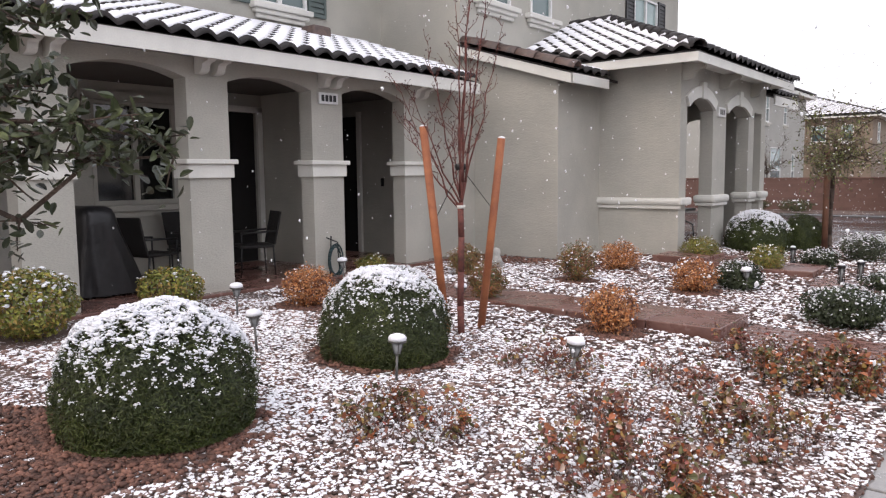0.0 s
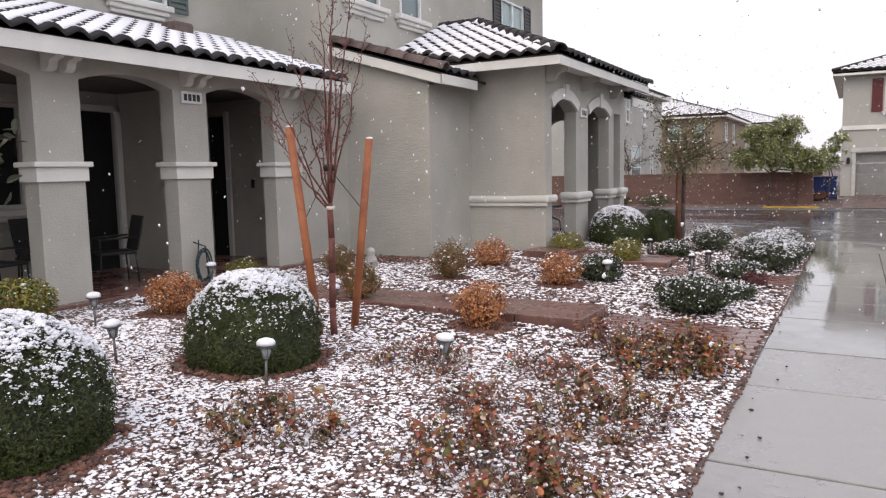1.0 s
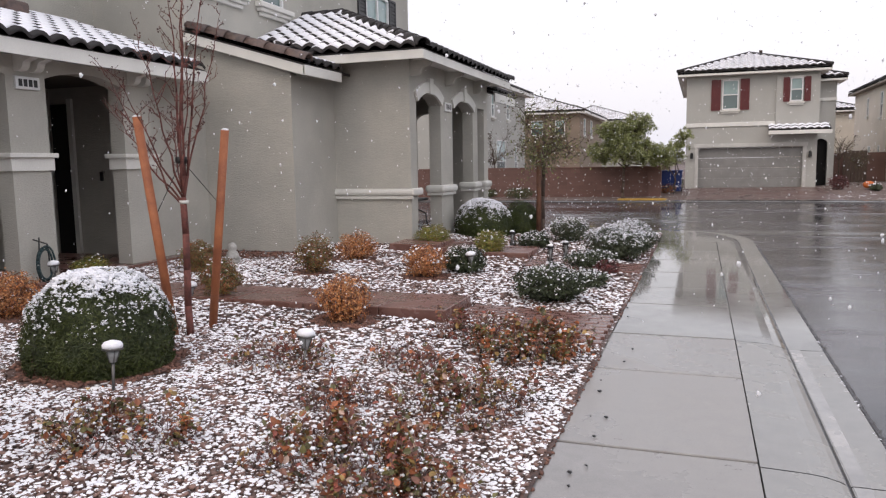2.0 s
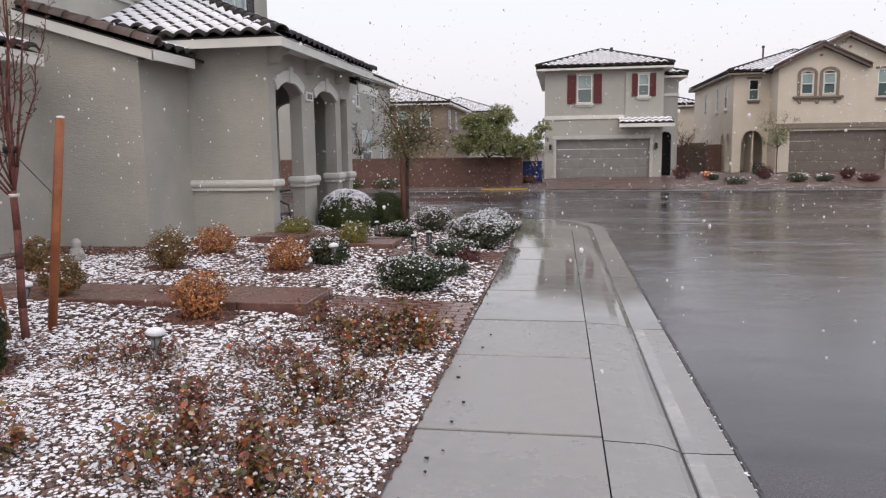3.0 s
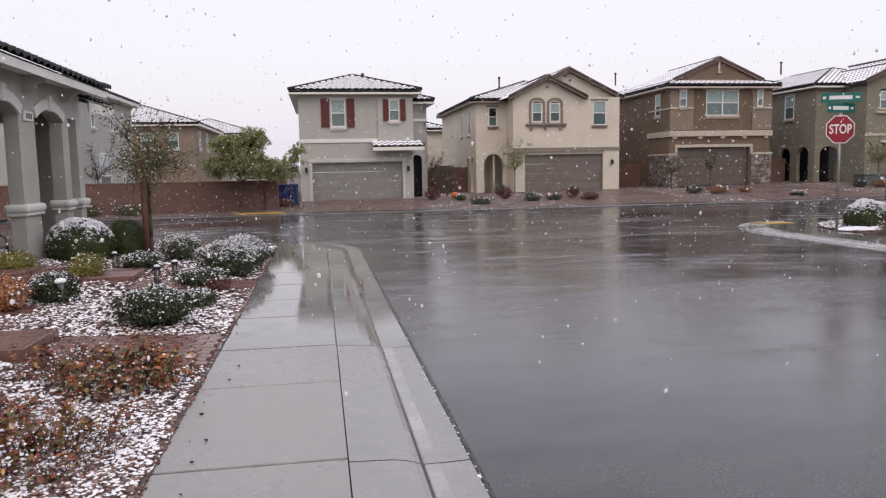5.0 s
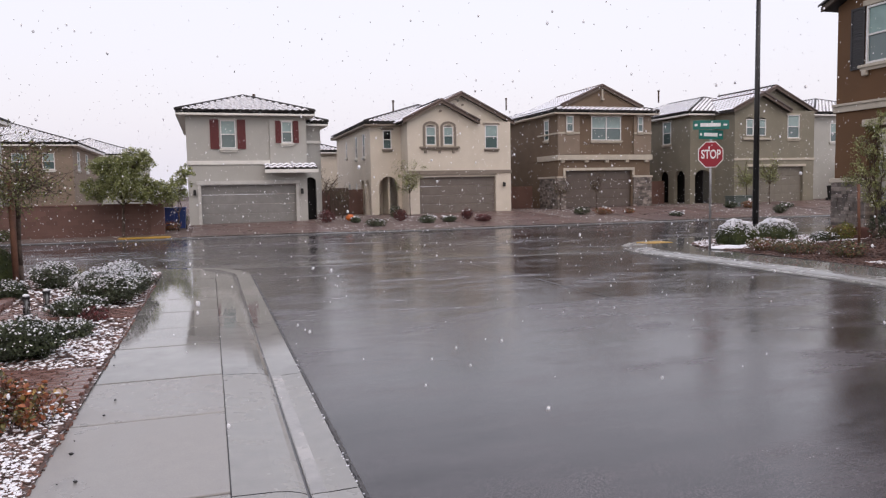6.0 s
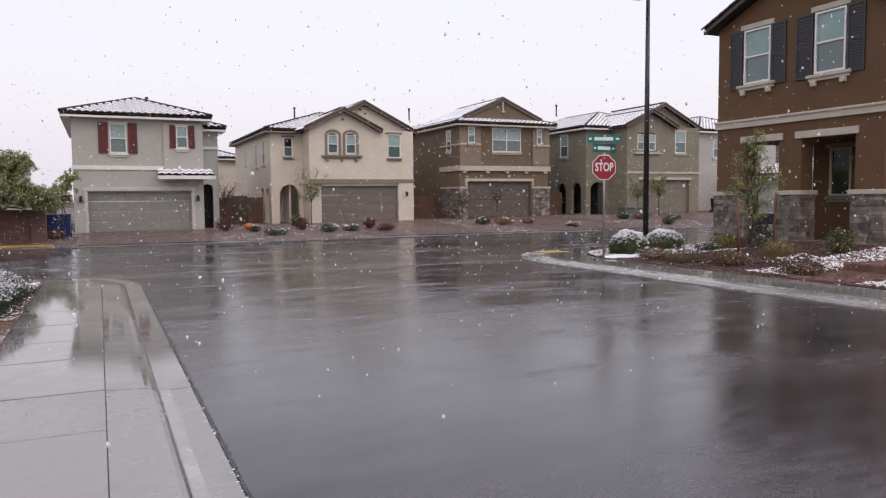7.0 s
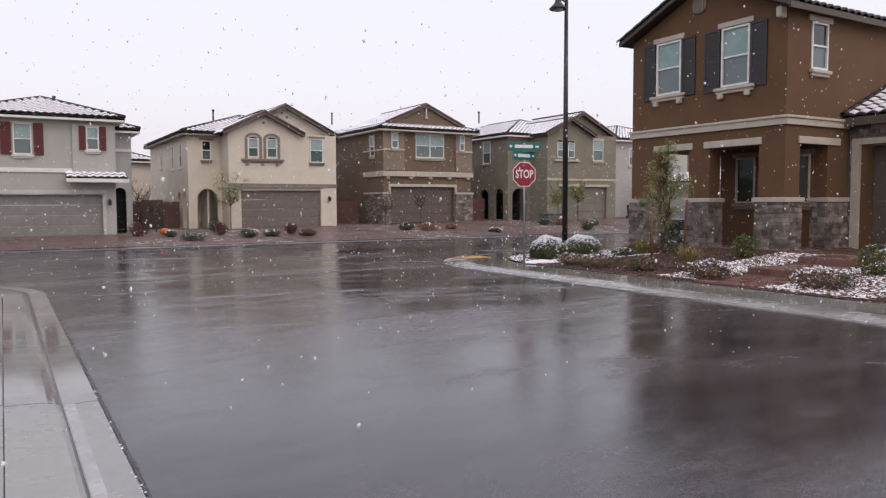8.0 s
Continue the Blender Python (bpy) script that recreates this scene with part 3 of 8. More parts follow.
for a, b in zip(rows, rows[1:]):
    for k in range(3):
        bm.faces.new((a[k], a[k + 1], b[k + 1], b[k])).smooth = True
solo("road_edge", fix(bm), ASPHALT_WORN, (1.4, 7, -0.07), "rough worn dark asphalt along the gutter", "road", kind="structure")

# the yard of the grey house
bm = bmesh.new()
xs = [-0.55, -0.7] + [-0.9 - 0.3 * i for i in range(31)] + [-14, -60]
ys = [-20, -10, -5] + [-3 + 0.3 * i for i in range(70)] + [18.05]
grid = [[bm.verts.new((x, min(y, 17.3 if x > -3 else 99), yard_z(x) + (0.02 * noise.noise((x * 1.3, y * 1.3, 0)) if -9.5 < x < -0.8 else -0.004))) for y in ys] for x in xs]
for i in range(len(xs) - 1):
    for j in range(len(ys) - 1):
        try:
            bm.faces.new((grid[i][j], grid[i][j + 1], grid[i + 1][j + 1], grid[i + 1][j]))
        except ValueError:
            pass
solo("yard", fix(bm), GRAVEL, (-4, 6, 0), "brown gravel front yard under patchy thin snow", "yard", kind="structure", smooth=True)

# far side of the cross street
kerb_run([(-50, 31.3), (110, 31.3)], "kerb_far", "wet grey rolled kerb across the street", 3.3)
bm = bmesh.new()
xs, ys = [-60, -20] + [-10 + 5 * i for i in range(16)] + [120], [32.02, 32.6, 34, 37, 39, 45, 60, 200]
grid = [[bm.verts.new((x, y, -0.005 + pad_z(x) * min(1, max(0, (y - 32.1) / 6.5)))) for y in ys] for x in xs]
for i in range(len(xs) - 1):
    for j in range(len(ys) - 1):
        bm.faces.new((grid[i][j], grid[i][j + 1], grid[i + 1][j + 1], grid[i + 1][j]))
FARGRAVEL = snow_over("far_gravel", (0.16, 0.11, 0.09), (0.08, 0.058, 0.05), 0.16, scale=6)
solo("far_lots", fix(bm), FARGRAVEL, (10, 40, 0), "brown gravel front lots with traces of snow", "ground", kind="structure")


def driveway(x0, x1, y1, name="driveway"):
    bm = bmesh.new()
    n = 6
    v = []
    for i in range(n + 1):
        y = 32.03 + (y1 - 32.03) * i / n
        v.append([bm.verts.new((x, y, 0.012 + pad_z(x) * min(1, max(0, (y - 32.1) / 6.5)))) for x in (x0, x1)])
    for a, b in zip(v, v[1:]):
        bm.faces.new((a[0], a[1], b[1], b[0]))
    solo(name, fix(bm), DRIVE, ((x0 + x1) / 2, 36, 0.1), "wet dark red paver driveway", "driveway", kind="structure")


# right-hand corner lot
right_path = [(11.4, -30), (11.4, 16.5)] + [(16.4 - 5.0 * math.cos(radians(a)), 16.5 + 5.0 * math.sin(radians(a))) for a in range(11, 91, 11)] + [(60, 21.5)]
kerb_run(right_path[::-1], "kerb_right", "wet pale rolled concrete kerb", 2.4)
bm = bmesh.new()
extrude_path(bm, [(-2.0, -0.1), (-2.0, 0.0), (-0.73, 0.0), (-0.73, -0.1)], right_path[::-1])
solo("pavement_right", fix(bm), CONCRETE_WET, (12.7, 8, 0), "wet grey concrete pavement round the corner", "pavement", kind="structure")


def lot_z(x, y):
    return 0.01 + 0.38 * min(1, max(0, (x - 14.2) / 4.4)) * min(1, max(0, (17 - y) / 3.0))


bm = bmesh.new()
xs, ys = [13.38 + 0.5 * i for i in range(14)] + [60], [-30, 0] + [2 + 0.6 * i for i in range(31)]


def lot_point(x, y):
    lim = 16.5 + math.sqrt(max(0, 9.1 - max(0, 16.4 - x) ** 2))
    y = min(y, lim)
    return (x, y, lot_z(x, y) + 0.02 * noise.noise((x, y, 3)))


grid = [[bm.verts.new(lot_point(x, y)) for y in ys] for x in xs]
for i in range(len(xs) - 1):
    for j in range(len(ys) - 1):
        try:
            bm.faces.new((grid[i][j], grid[i][j + 1], grid[i + 1][j + 1], grid[i + 1][j]))
        except ValueError:
            pass
bmesh.ops.dissolve_degenerate(bm, dist=0.001, edges=bm.edges)
solo("corner_lot", fix(bm), MULCH, (18, 10, 0), "red-brown gravel corner bed with little snow", "ground", kind="structure", smooth=True)

# yellow warning pads at the ramps
YELLOW = material("yellow_pad", (0.55, 0.33, 0.04), (0.40, 0.24, 0.03), scale=6, rough=0.4, bump=0.3)


def dome_pad(x, y, wx, wy, z):
    p = thing("warning_pad", (x, y, z), "wet yellow tactile warning pad at the kerb ramp", "warning pad", "tactile pads at the ramps")
    part("plate", boxes((x - wx / 2, x + wx / 2, y - wy / 2, y + wy / 2, z - 0.03, z + 0.006), bevel=0.003), YELLOW, p)
    bm = bmesh.new()
    for i in range(int(wx / 0.12)):
        for j in range(int(wy / 0.12)):
            lathe(bm, [(0.02, 0), (0.012, 0.008)], (x - wx / 2 + 0.07 + 0.12 * i, y - wy / 2 + 0.07 + 0.12 * j, z + 0.005), 6)
    tagged(part("dome", bm, YELLOW, p), kind="stuff")


dome_pad(-2.0, 17.55, 1.2, 0.6, 0.005)
dome_pad(-2.1, 32.4, 2.0, 0.6, 0.03)
dome_pad(13.55, 19.5, 0.9, 0.6, 0.005)


# ---- the grey house ----
house = thing("house", (-8, 8, 0.1), "grey stucco house with arched porch and snowy tiled roofs", "house")
ROOT_FLOOR = 0.24
part("porch_floor", boxes((-10.4, -7.75, 0.2, 10.6, 0.0, ROOT_FLOOR), bevel=0.01), PAVER, house, "wet red-brown porch floor")


def scroll(x, y, z, reach, drop, half=0.055):
    """A scroll-shaped corbel under an eave that runs along y."""
    bm = bmesh.new()
    prof = [(0, 0), (1, 0), (1, -0.26), (0.93, -0.36), (0.80, -0.40), (0.68, -0.42), (0.58, -0.50), (0.54, -0.62), (0.50, -0.80), (0.40, -0.93), (0.24, -1.0), (0, -1.0)]
    a = [bm.verts.new((x + reach * u, y - half, z + drop * v)) for u, v in prof]
    b = [bm.verts.new((c.co.x, y + half, c.co.z)) for c in a]
    bm.faces.new(a), bm.faces.new(b[::-1])
    for k in range(len(a)):
        bm.faces.new((a[k], b[k], b[(k + 1) % len(a)], a[(k + 1) % len(a)]))
    return fix(bm)


# porch arcade
ARCHES = [(0.9, 3.02), (3.58, 4.967), (5.55, 6.925), (7.51, 8.87)]
bm = bmesh.new()
wall(bm, "y", -7.9, -0.26, 0.2, 9.45, 2.6, 3.12, [(a, b, 2.4, 2.865, 0.125, True) for a, b in ARCHES])
part("arcade_beam", fix(bm), STUCCO, house)
for a, b in ((0.35, 0.9), (3.02, 3.58), (4.967, 5.55), (6.925, 7.51), (8.87, 9.45)):
    part("porch_pillar", boxes((-8.16, -7.9, a, b, 0.1, 2.6)), STUCCO, house)
    bm = boxes((-8.16 - 0.035, -7.9 + 0.035, a - 0.035, b + 0.035, 1.67, 1.84), bevel=0.006)
    box(bm, -8.16 - 0.075, -7.9 + 0.075, a - 0.075, b + 0.075, 1.84, 1.90, 0.01)
    part("pillar_cap", bm, STUCCO_TRIM, house, "pale moulded cap band")
    for c in (-0.11, 0.11):
        m = (a + b) / 2 + c
        part("corbel", scroll(-7.9, m, 3.13, 0.30, 0.21), STUCCO_TRIM, house)
# ceiling coloured dark to hold the shade under the porch
part("porch_ceiling", boxes((-10.3, -8.16, 0.2, 9.9, 3.05, 3.15)), plain("shade_toned_ceiling", (0.11, 0.10, 0.09), 0.8), house)
# added wall out of view, limits the light entering at the porch's end
bm = bmesh.new()
wall(bm, "x", 0.2, 0.2, -10.3, -8.3, 0.1, 3.05, [(-9.95, -8.45, 0.1, 2.6, 0.19)])
part("porch_far_wall", fix(bm), STUCCO, house)
# walls behind the porch
bm = bmesh.new()
wall(bm, "y", -10.3, -0.2, -4, 10.9, 0.1, 7.4, [(4.95, 6.25, 1.30, 2.78), (6.95, 7.78, ROOT_FLOOR, 2.75), (8.7, 9.6, ROOT_FLOOR, 2.75), (7.77, 8.97, 4.6, 6.0)])
part("back_wall", bm, STUCCO, house)
part("door_nook_wall", boxes((-10.3, -9.0, 7.9, 8.45, 0.2, 3.05)), STUCCO, house)
part("porch_end_wall", boxes((-10.3, -8.12, 9.8, 10.05, 0.1, 3.3), (-8.12, -8.02, 9.45, 10.95, 0.1, 3.3), (-8.5, -8.12, 9.45, 9.8, 0.1, 3.05)), STUCCO, house)
window(house, "y", 4.95, 6.25, 1.30, 2.78, -10.3, 1, "v", glass_low=GLASS_DARK, glass_top=GLASS_DARK, trim=0.14, frame_mat=STUCCO, sill_mat=STUCCO)
for y0, y1 in ((6.95, 7.78), (8.7, 9.6)):
    bm = boxes((-10.42, -10.36, y0, y1, ROOT_FLOOR, 2.75))
    door = part("front_door", bm, DARK, house, "dark screened entrance door")
    part("door_trim", boxes((-10.3, -10.24, y1, y1 + 0.10, ROOT_FLOOR, 2.85), (-10.3, -10.24, y0 - 0.10, y0, ROOT_FLOOR, 2.85), (-10.3, -10.24, y0 - 0.10, y1 + 0.10, 2.752, 2.85), bevel=0.006), STUCCO_TRIM, door)
    part("handle", boxes((-10.35, -10.30, y0 + 0.06, y0 + 0.09, 1.15, 1.35), bevel=0.008), STEEL, door)
# upper storey
bm = boxes((-10.3, -8.3, 10.9, 11.1, 0.1, 7.4), (-16, -10.5, -4, -3.8, 0.1, 7.4), (-16, -8.5, 21.2, 21.4, 0.1, 7.4), (-16.2, -16, -4, 21.4, 0.1, 7.4))
wall(bm, "y", -8.3, -0.2, 11.1, 21.4, 0.1, 7.4, [(11.45, 12.55, 4.98, 6.2), (13.3, 14.15, 4.98, 6.2), (18.35, 19.85, 4.9, 6.3)])
part("upper_wall", bm, STUCCO, house)
window(house, "y", 7.77, 8.97, 4.6, 6.0, -10.3, 1, "v", sill=False)
window(house, "y", 11.45, 12.55, 4.98, 6.2, -8.3, 1, "v", sill=False)
window(house, "y", 13.3, 14.15, 4.98, 6.2, -8.3, 1, "h", sill=False)
window(house, "y", 18.35, 19.85, 4.9, 6.3, -8.3, 1, "both", sill=False)
for u0, u1, z, x in ((7.72, 9.02, 4.6, -10.3), (11.3, 12.75, 4.98, -8.3), (13.1, 14.4, 4.98, -8.3)):
    bm = boxes((x, x + 0.16, u0, u1, z - 0.10, z), (x, x + 0.11, u0 + 0.06, u1 - 0.06, z - 0.18, z - 0.10), (x, x + 0.06, u0 + 0.12, u1 - 0.12, z - 0.26, z - 0.18), bevel=0.02)
    part("moulded_sill", bm, STUCCO_TRIM, house)
TEAL = plain("teal_shutter", (0.10, 0.13, 0.125), 0.5)
DARKSHUT = plain("charcoal_shutter", (0.035, 0.034, 0.036), 0.5)
for u0, u1 in ((7.32, 7.74), (9.0, 9.42)):
    shutter(house, "y", u0, u1, 4.55, 6.05, -10.3, 1, TEAL)
for u0, u1 in ((17.85, 18.32), (19.88, 20.35)):
    shutter(house, "y", u0, u1, 4.85, 6.35, -8.3, 1, DARKSHUT)
# upper roof, for the sky's light and the outline above
bm = bmesh.new()
slope(bm, (-7.8, 10.4, 7.4), (-7.8, 21.9, 7.4), (-12.2, 17.5, 8.9), (-12.2, 14.8, 8.9))
slope(bm, (-9.8, -4.5, 7.4), (-9.8, 10.4, 7.4), (-13, 10.4, 8.5), (-13, -1.3, 8.5))
slope(bm, (-7.8, 10.4, 7.4), (-12.2, 14.8, 8.9), (-16.6, 10.4, 7.4))
slope(bm, (-16.6, -4.5, 7.4), (-13, -1.3, 8.5), (-13, 10.4, 8.5), (-16.6, 21.9, 7.4))
part("upper_roof", fix(bm), TILE, house)
# porch roof
bm = slope(bmesh.new(), (-7.45, 0.0, 3.25), (-7.45, 10.3, 3.25), (-10.3, 10.3, 4.19), (-10.3, 0.0, 4.19), thick=0.06)
part("porch_roof", fix(bm), TILE, house)
part("fascia", boxes((-7.47, -7.43, 0.0, 10.32, 3.05, 3.235), (-8.0, -7.47, 0.0, 10.3, 3.13, 3.17)), FASCIA, house, "white painted fascia board")
lay_tiles(house, plane_frame((-7.52 + 0.12, 0.0, 3.235), (0, 1, 0), (-1, 0, 0.33)), [(0, 0), (10.3, 0), (10.3, 3.05), (0, 3.05)])
# bay with the single-pitch roof
bm = bmesh.new()
wall(bm, "x", 10.95, 0.2, -8.3, -6.27, 0.1, 3.2)
wall(bm, "y", -6.27, -0.2, 11.15, 12.48, 0.1, 3.25)
tri = [(-6.27, 3.2), (-8.3, 3.2), (-8.3, 3.86), (-6.27, 3.26)]
a = [bm.verts.new((x, 10.95, z)) for x, z in tri]
b = [bm.verts.new((x, 11.15, z)) for x, z in tri]
bm.faces.new(a), bm.faces.new(b[::-1])
part("bay_wall", fix(bm), STUCCO, house)
bm = slope(bmesh.new(), (-5.92, 10.82, 3.34), (-5.92, 12.9, 3.34), (-8.3, 12.9, 4.05), (-8.3, 10.82, 4.05), thick=0.05)
part("bay_roof", fix(bm), TILE, house)
bm = slope(bmesh.new(), (-5.92, 10.80, 3.31), (-5.92, 10.84, 3.31), (-8.3, 10.84, 4.02), (-8.3, 10.80, 4.02), thick=0.16)
box(bm, -5.94, -5.90, 10.80, 12.1, 3.16, 3.32)
part("fascia", fix(bm), FASCIA, house, "white painted fascia board")
lay_tiles(house, plane_frame((-5.90, 10.9, 3.335), (0, 1, 0), (-1, 0, 0.30)), [(0, 0), (1.25, 0), (2.2, 2.45), (0, 2.45)])
ridge_caps(house, (-5.9, 10.86, 3.42), (-8.3, 10.86, 4.14), 0.12, TILE_BROWN, 0.40, "verge_tile")
# entrance wing with two arches
WX, WY = -4.75, 12.48
bm = bmesh.new()
wall(bm, "x", WY, 0.22, -7.2, WX, 0.05, 3.62)
part("wing_side_wall", bm, STUCCO, house)
bm = bmesh.new()
wall(bm, "y", WX, -0.25, WY + 0.22, 17.6, 2.5, 3.62, [(12.80, 14.15, 2.4, 2.83, 0.20, True), (14.90, 16.38, 2.4, 2.83, 0.20, True), (16.76, 17.3, 2.4, 2.95)])
part("wing_arch_wall", fix(bm), STUCCO, house)
part("wing_jamb", boxes((WX - 0.25, WX, WY + 0.22, 12.80, 0.05, 2.5)), STUCCO, house)
for a, b in ((14.15, 14.90), (16.38, 16.76), (17.3, 17.65)):
    part("wing_pillar", boxes((WX - 0.25, WX, a, b, 0.05, 2.5)), STUCCO, house)
    bm = boxes((WX - 0.34, WX + 0.09, a - 0.09, b + 0.09, 1.09, 1.24), bevel=0.055)
    box(bm, WX - 0.30, WX + 0.05, a - 0.05, b + 0.05, 1.03, 1.09, 0.01)
    part("pillar_cap", bm, STUCCO_TRIM, house, "pale rounded cap band")
bm = boxes((-6.45, WX + 0.09, WY - 0.09, WY, 1.10, 1.24), bevel=0.055)
box(bm, -6.45, WX + 0.05, WY - 0.05, WY, 1.04, 1.10, 0.008)
box(bm, WX, WX + 0.09, WY - 0.09, 12.9, 1.10, 1.24, 0.04)
part("band_moulding", bm, STUCCO_TRIM, house, "pale rounded band moulding")
for a, b in ((12.80, 14.15), (14.90, 16.38)):
    bm = bmesh.new()
    n, c, w = 14, (a + b) / 2, (b - a) / 2
    inner, outer = [], []
    for k in range(n + 1):
        rad = (w * w + 0.04) / 0.40
        t = (2 * k / n - 1) * math.asin(w / rad)
        inner.append((c + rad * math.sin(t), 3.03 - rad + rad * math.cos(t)))
        outer.append((c + (rad + 0.20) * math.sin(t), 3.03 - rad + (rad + 0.20) * math.cos(t)))
    for k in range(n):
        ring = [inner[k], outer[k], outer[k + 1], inner[k + 1]]
        fr = [bm.verts.new((WX + 0.05, y, z)) for y, z in ring]
        bk = [bm.verts.new((WX + 0.002, y, z)) for y, z in ring]
        bm.faces.new(fr)
        for i in range(4):
            bm.faces.new((fr[i], bk[i], bk[(i + 1) % 4], fr[(i + 1) % 4]))
    box(bm, WX, WX + 0.08, c - 0.09, c + 0.09, 3.0, 3.30, 0.01)
    part("arch_trim", fix(bm), STUCCO_TRIM, house, "pale arch surround with keystone")
part("wing_inner", boxes((-7.2, -7.0, WY + 0.22, 17.6, 0.05, 3.6)), STUCCO, house)
# same darkened tone, shade of the wing's porch put into the colour
part("wing_ceiling", boxes((-7.0, WX - 0.25, WY + 0.22, 17.6, 3.28, 3.36)), plain("shade_toned_ceiling", (0.07, 0.062, 0.055), 0.8), house)
part("wing_floor", boxes((-7.0, WX + 0.02, WY + 0.22, 18.0, 0.0, 0.2), bevel=0.01), PAVER, house)
bm = bmesh.new()
wall(bm, "x", 17.4, 0.2, -7.0, WX - 0.25, 0.05, 3.28, [(-6.6, -5.9, 0.2, 2.72, 0.2)])
part("wing_end_wall", fix(bm), STUCCO, house)
# black sheets on the back wall stand in for shade behind the arches
part("wing_door", boxes((-6.99, -6.94, 13.1, 14.2, 0.2, 2.9), bevel=0.004), DARK, house)
part("wing_door", boxes((-6.99, -6.94, 15.0, 16.6, 0.2, 2.9), bevel=0.004), DARK, house)
part("end_door", boxes((-10.26, -9.89, 9.765, 9.795, ROOT_FLOOR, 2.78), bevel=0.004), DARK, house, "dark screened door at the porch end")
part("end_door_trim", boxes((-9.885, -9.79, 9.74, 9.797, ROOT_FLOOR, 2.86), bevel=0.006), STUCCO_TRIM, house)
for y in (12.6, 14.5, 16.5):
    part("corbel", scroll(WX, y, 3.53, 0.38, 0.27), STUCCO, house)
EX, EY0, EY1, EZ, SL = -4.30, 12.0, 18.1, 3.66, 0.42
HALF = (EY1 - EY0) / 2
AP = (EX - HALF, (EY0 + EY1) / 2, EZ + HALF * SL)
bm = bmesh.new()
slope(bm, (-8.3, EY0, EZ), (EX, EY0, EZ), AP, (-8.3, AP[1], AP[2]), thick=0.05)
slope(bm, (EX, EY0, EZ), (EX, EY1, EZ), AP, thick=0.05)
slope(bm, (EX, EY1, EZ), (-8.3, EY1, EZ), (-8.3, AP[1], AP[2]), AP, thick=0.05)
part("wing_roof", fix(bm), TILE, house)
part("fascia", boxes((-6.4, EX + 0.02, EY0 - 0.02, EY0 + 0.02, EZ - 0.18, EZ - 0.03), (EX - 0.02, EX + 0.02, EY0 + 0.02, EY1, EZ - 0.18, EZ - 0.03), (-6.3, EX - 0.02, EY0 + 0.02, WY, EZ - 0.10, EZ - 0.06), (WX, EX - 0.02, WY, EY1, EZ - 0.10, EZ - 0.06)), FASCIA, house, "white painted fascia board")
LS = HALF * math.sqrt(1 + SL * SL)
lay_tiles(house, plane_frame((-8.3, EY0 - 0.06, EZ - 0.01), (1, 0, 0), (0, 1, SL)), [(2.0, 0), (EX + 8.3, 0), (EX + 8.3 - HALF, LS), (0, LS), (0, 1.2)])
lay_tiles(house, plane_frame((EX + 0.06, EY0, EZ - 0.01), (0, 1, 0), (-1, 0, SL)), [(0, 0), (EY1 - EY0, 0), (HALF, LS)])
ridge_caps(house, (EX + 0.02, EY0 - 0.02, EZ + 0.06), (AP[0], AP[1], AP[2] + 0.08), 0.12)
ridge_caps(house, (EX + 0.02, EY1 + 0.02, EZ + 0.06), (AP[0], AP[1], AP[2] + 0.08), 0.12)
ridge_caps(house, (AP[0], AP[1], AP[2] + 0.07), (-8.3, AP[1], AP[2] + 0.07), 0.12)
# lower porch beyond the wing
bm = slope(bmesh.new(), (-4.7, 18.0, 3.45), (-4.7, 20.2, 3.45), (-8.3, 20.2, 4.5), (-8.3, 18.0, 4.5), thick=0.06)
part("side_porch_roof", fix(bm), TILE, house)
part("fascia", boxes((-4.72, -4.68, 18.12, 20.2, 3.2, 3.42)), FASCIA, house)
lay_tiles(house, plane_frame((-4.66, 18.0, 3.44), (0, 1, 0), (-1, 0, 0.29)), [(0, 0), (2.2, 0), (2.2, 3.7), (0, 3.7)])
part("roof_vent", boxes((-9.75, -9.4, 8.35, 8.75, 3.95, 4.2), bevel=0.05), TILE_BROWN, house, "brown roof vent hood")
# foundation strip
part("weep_screed", boxes((WX - 0.3, WX + 0.012, WY - 0.012, WY, 0.14, 0.20), (-6.26, -6.25, 11.0, 12.4, 0.16, 0.22), (-8.0, -6.26, 10.935, 10.95, 0.16, 0.22)), STEEL, house)


# ---- houses across the street ----
def roof_plane(parent, corners, loose=True, snow=True, width=0.33):
    """Deck and tiles over a planar slope. corners: eave left, eave right, then on round; the eave is level."""
    bm = slope(bmesh.new(), *corners, thick=0.10)
    part("roof_deck", fix(bm), TILE, parent)
    o, e = Vector(corners[0]), Vector(corners[1])
    along = (e - o).normalized()
    far = max(corners[2:], key=lambda p: p[2])
    n = along.cross(Vector(far) - o)
    n = n if n.z > 0 else -n
    up = n.cross(along).normalized()
    if along.cross(up).z < 0:
        along, o = -along, e
        up = n.cross(along).normalized()
    fm = plane_frame(o, along, up)
    inv = fm.inverted()
    poly = [((inv @ Vector(c)).x, (inv @ Vector(c)).y) for c in corners]
    lay_tiles(parent, fm, poly, width, snow, loose)


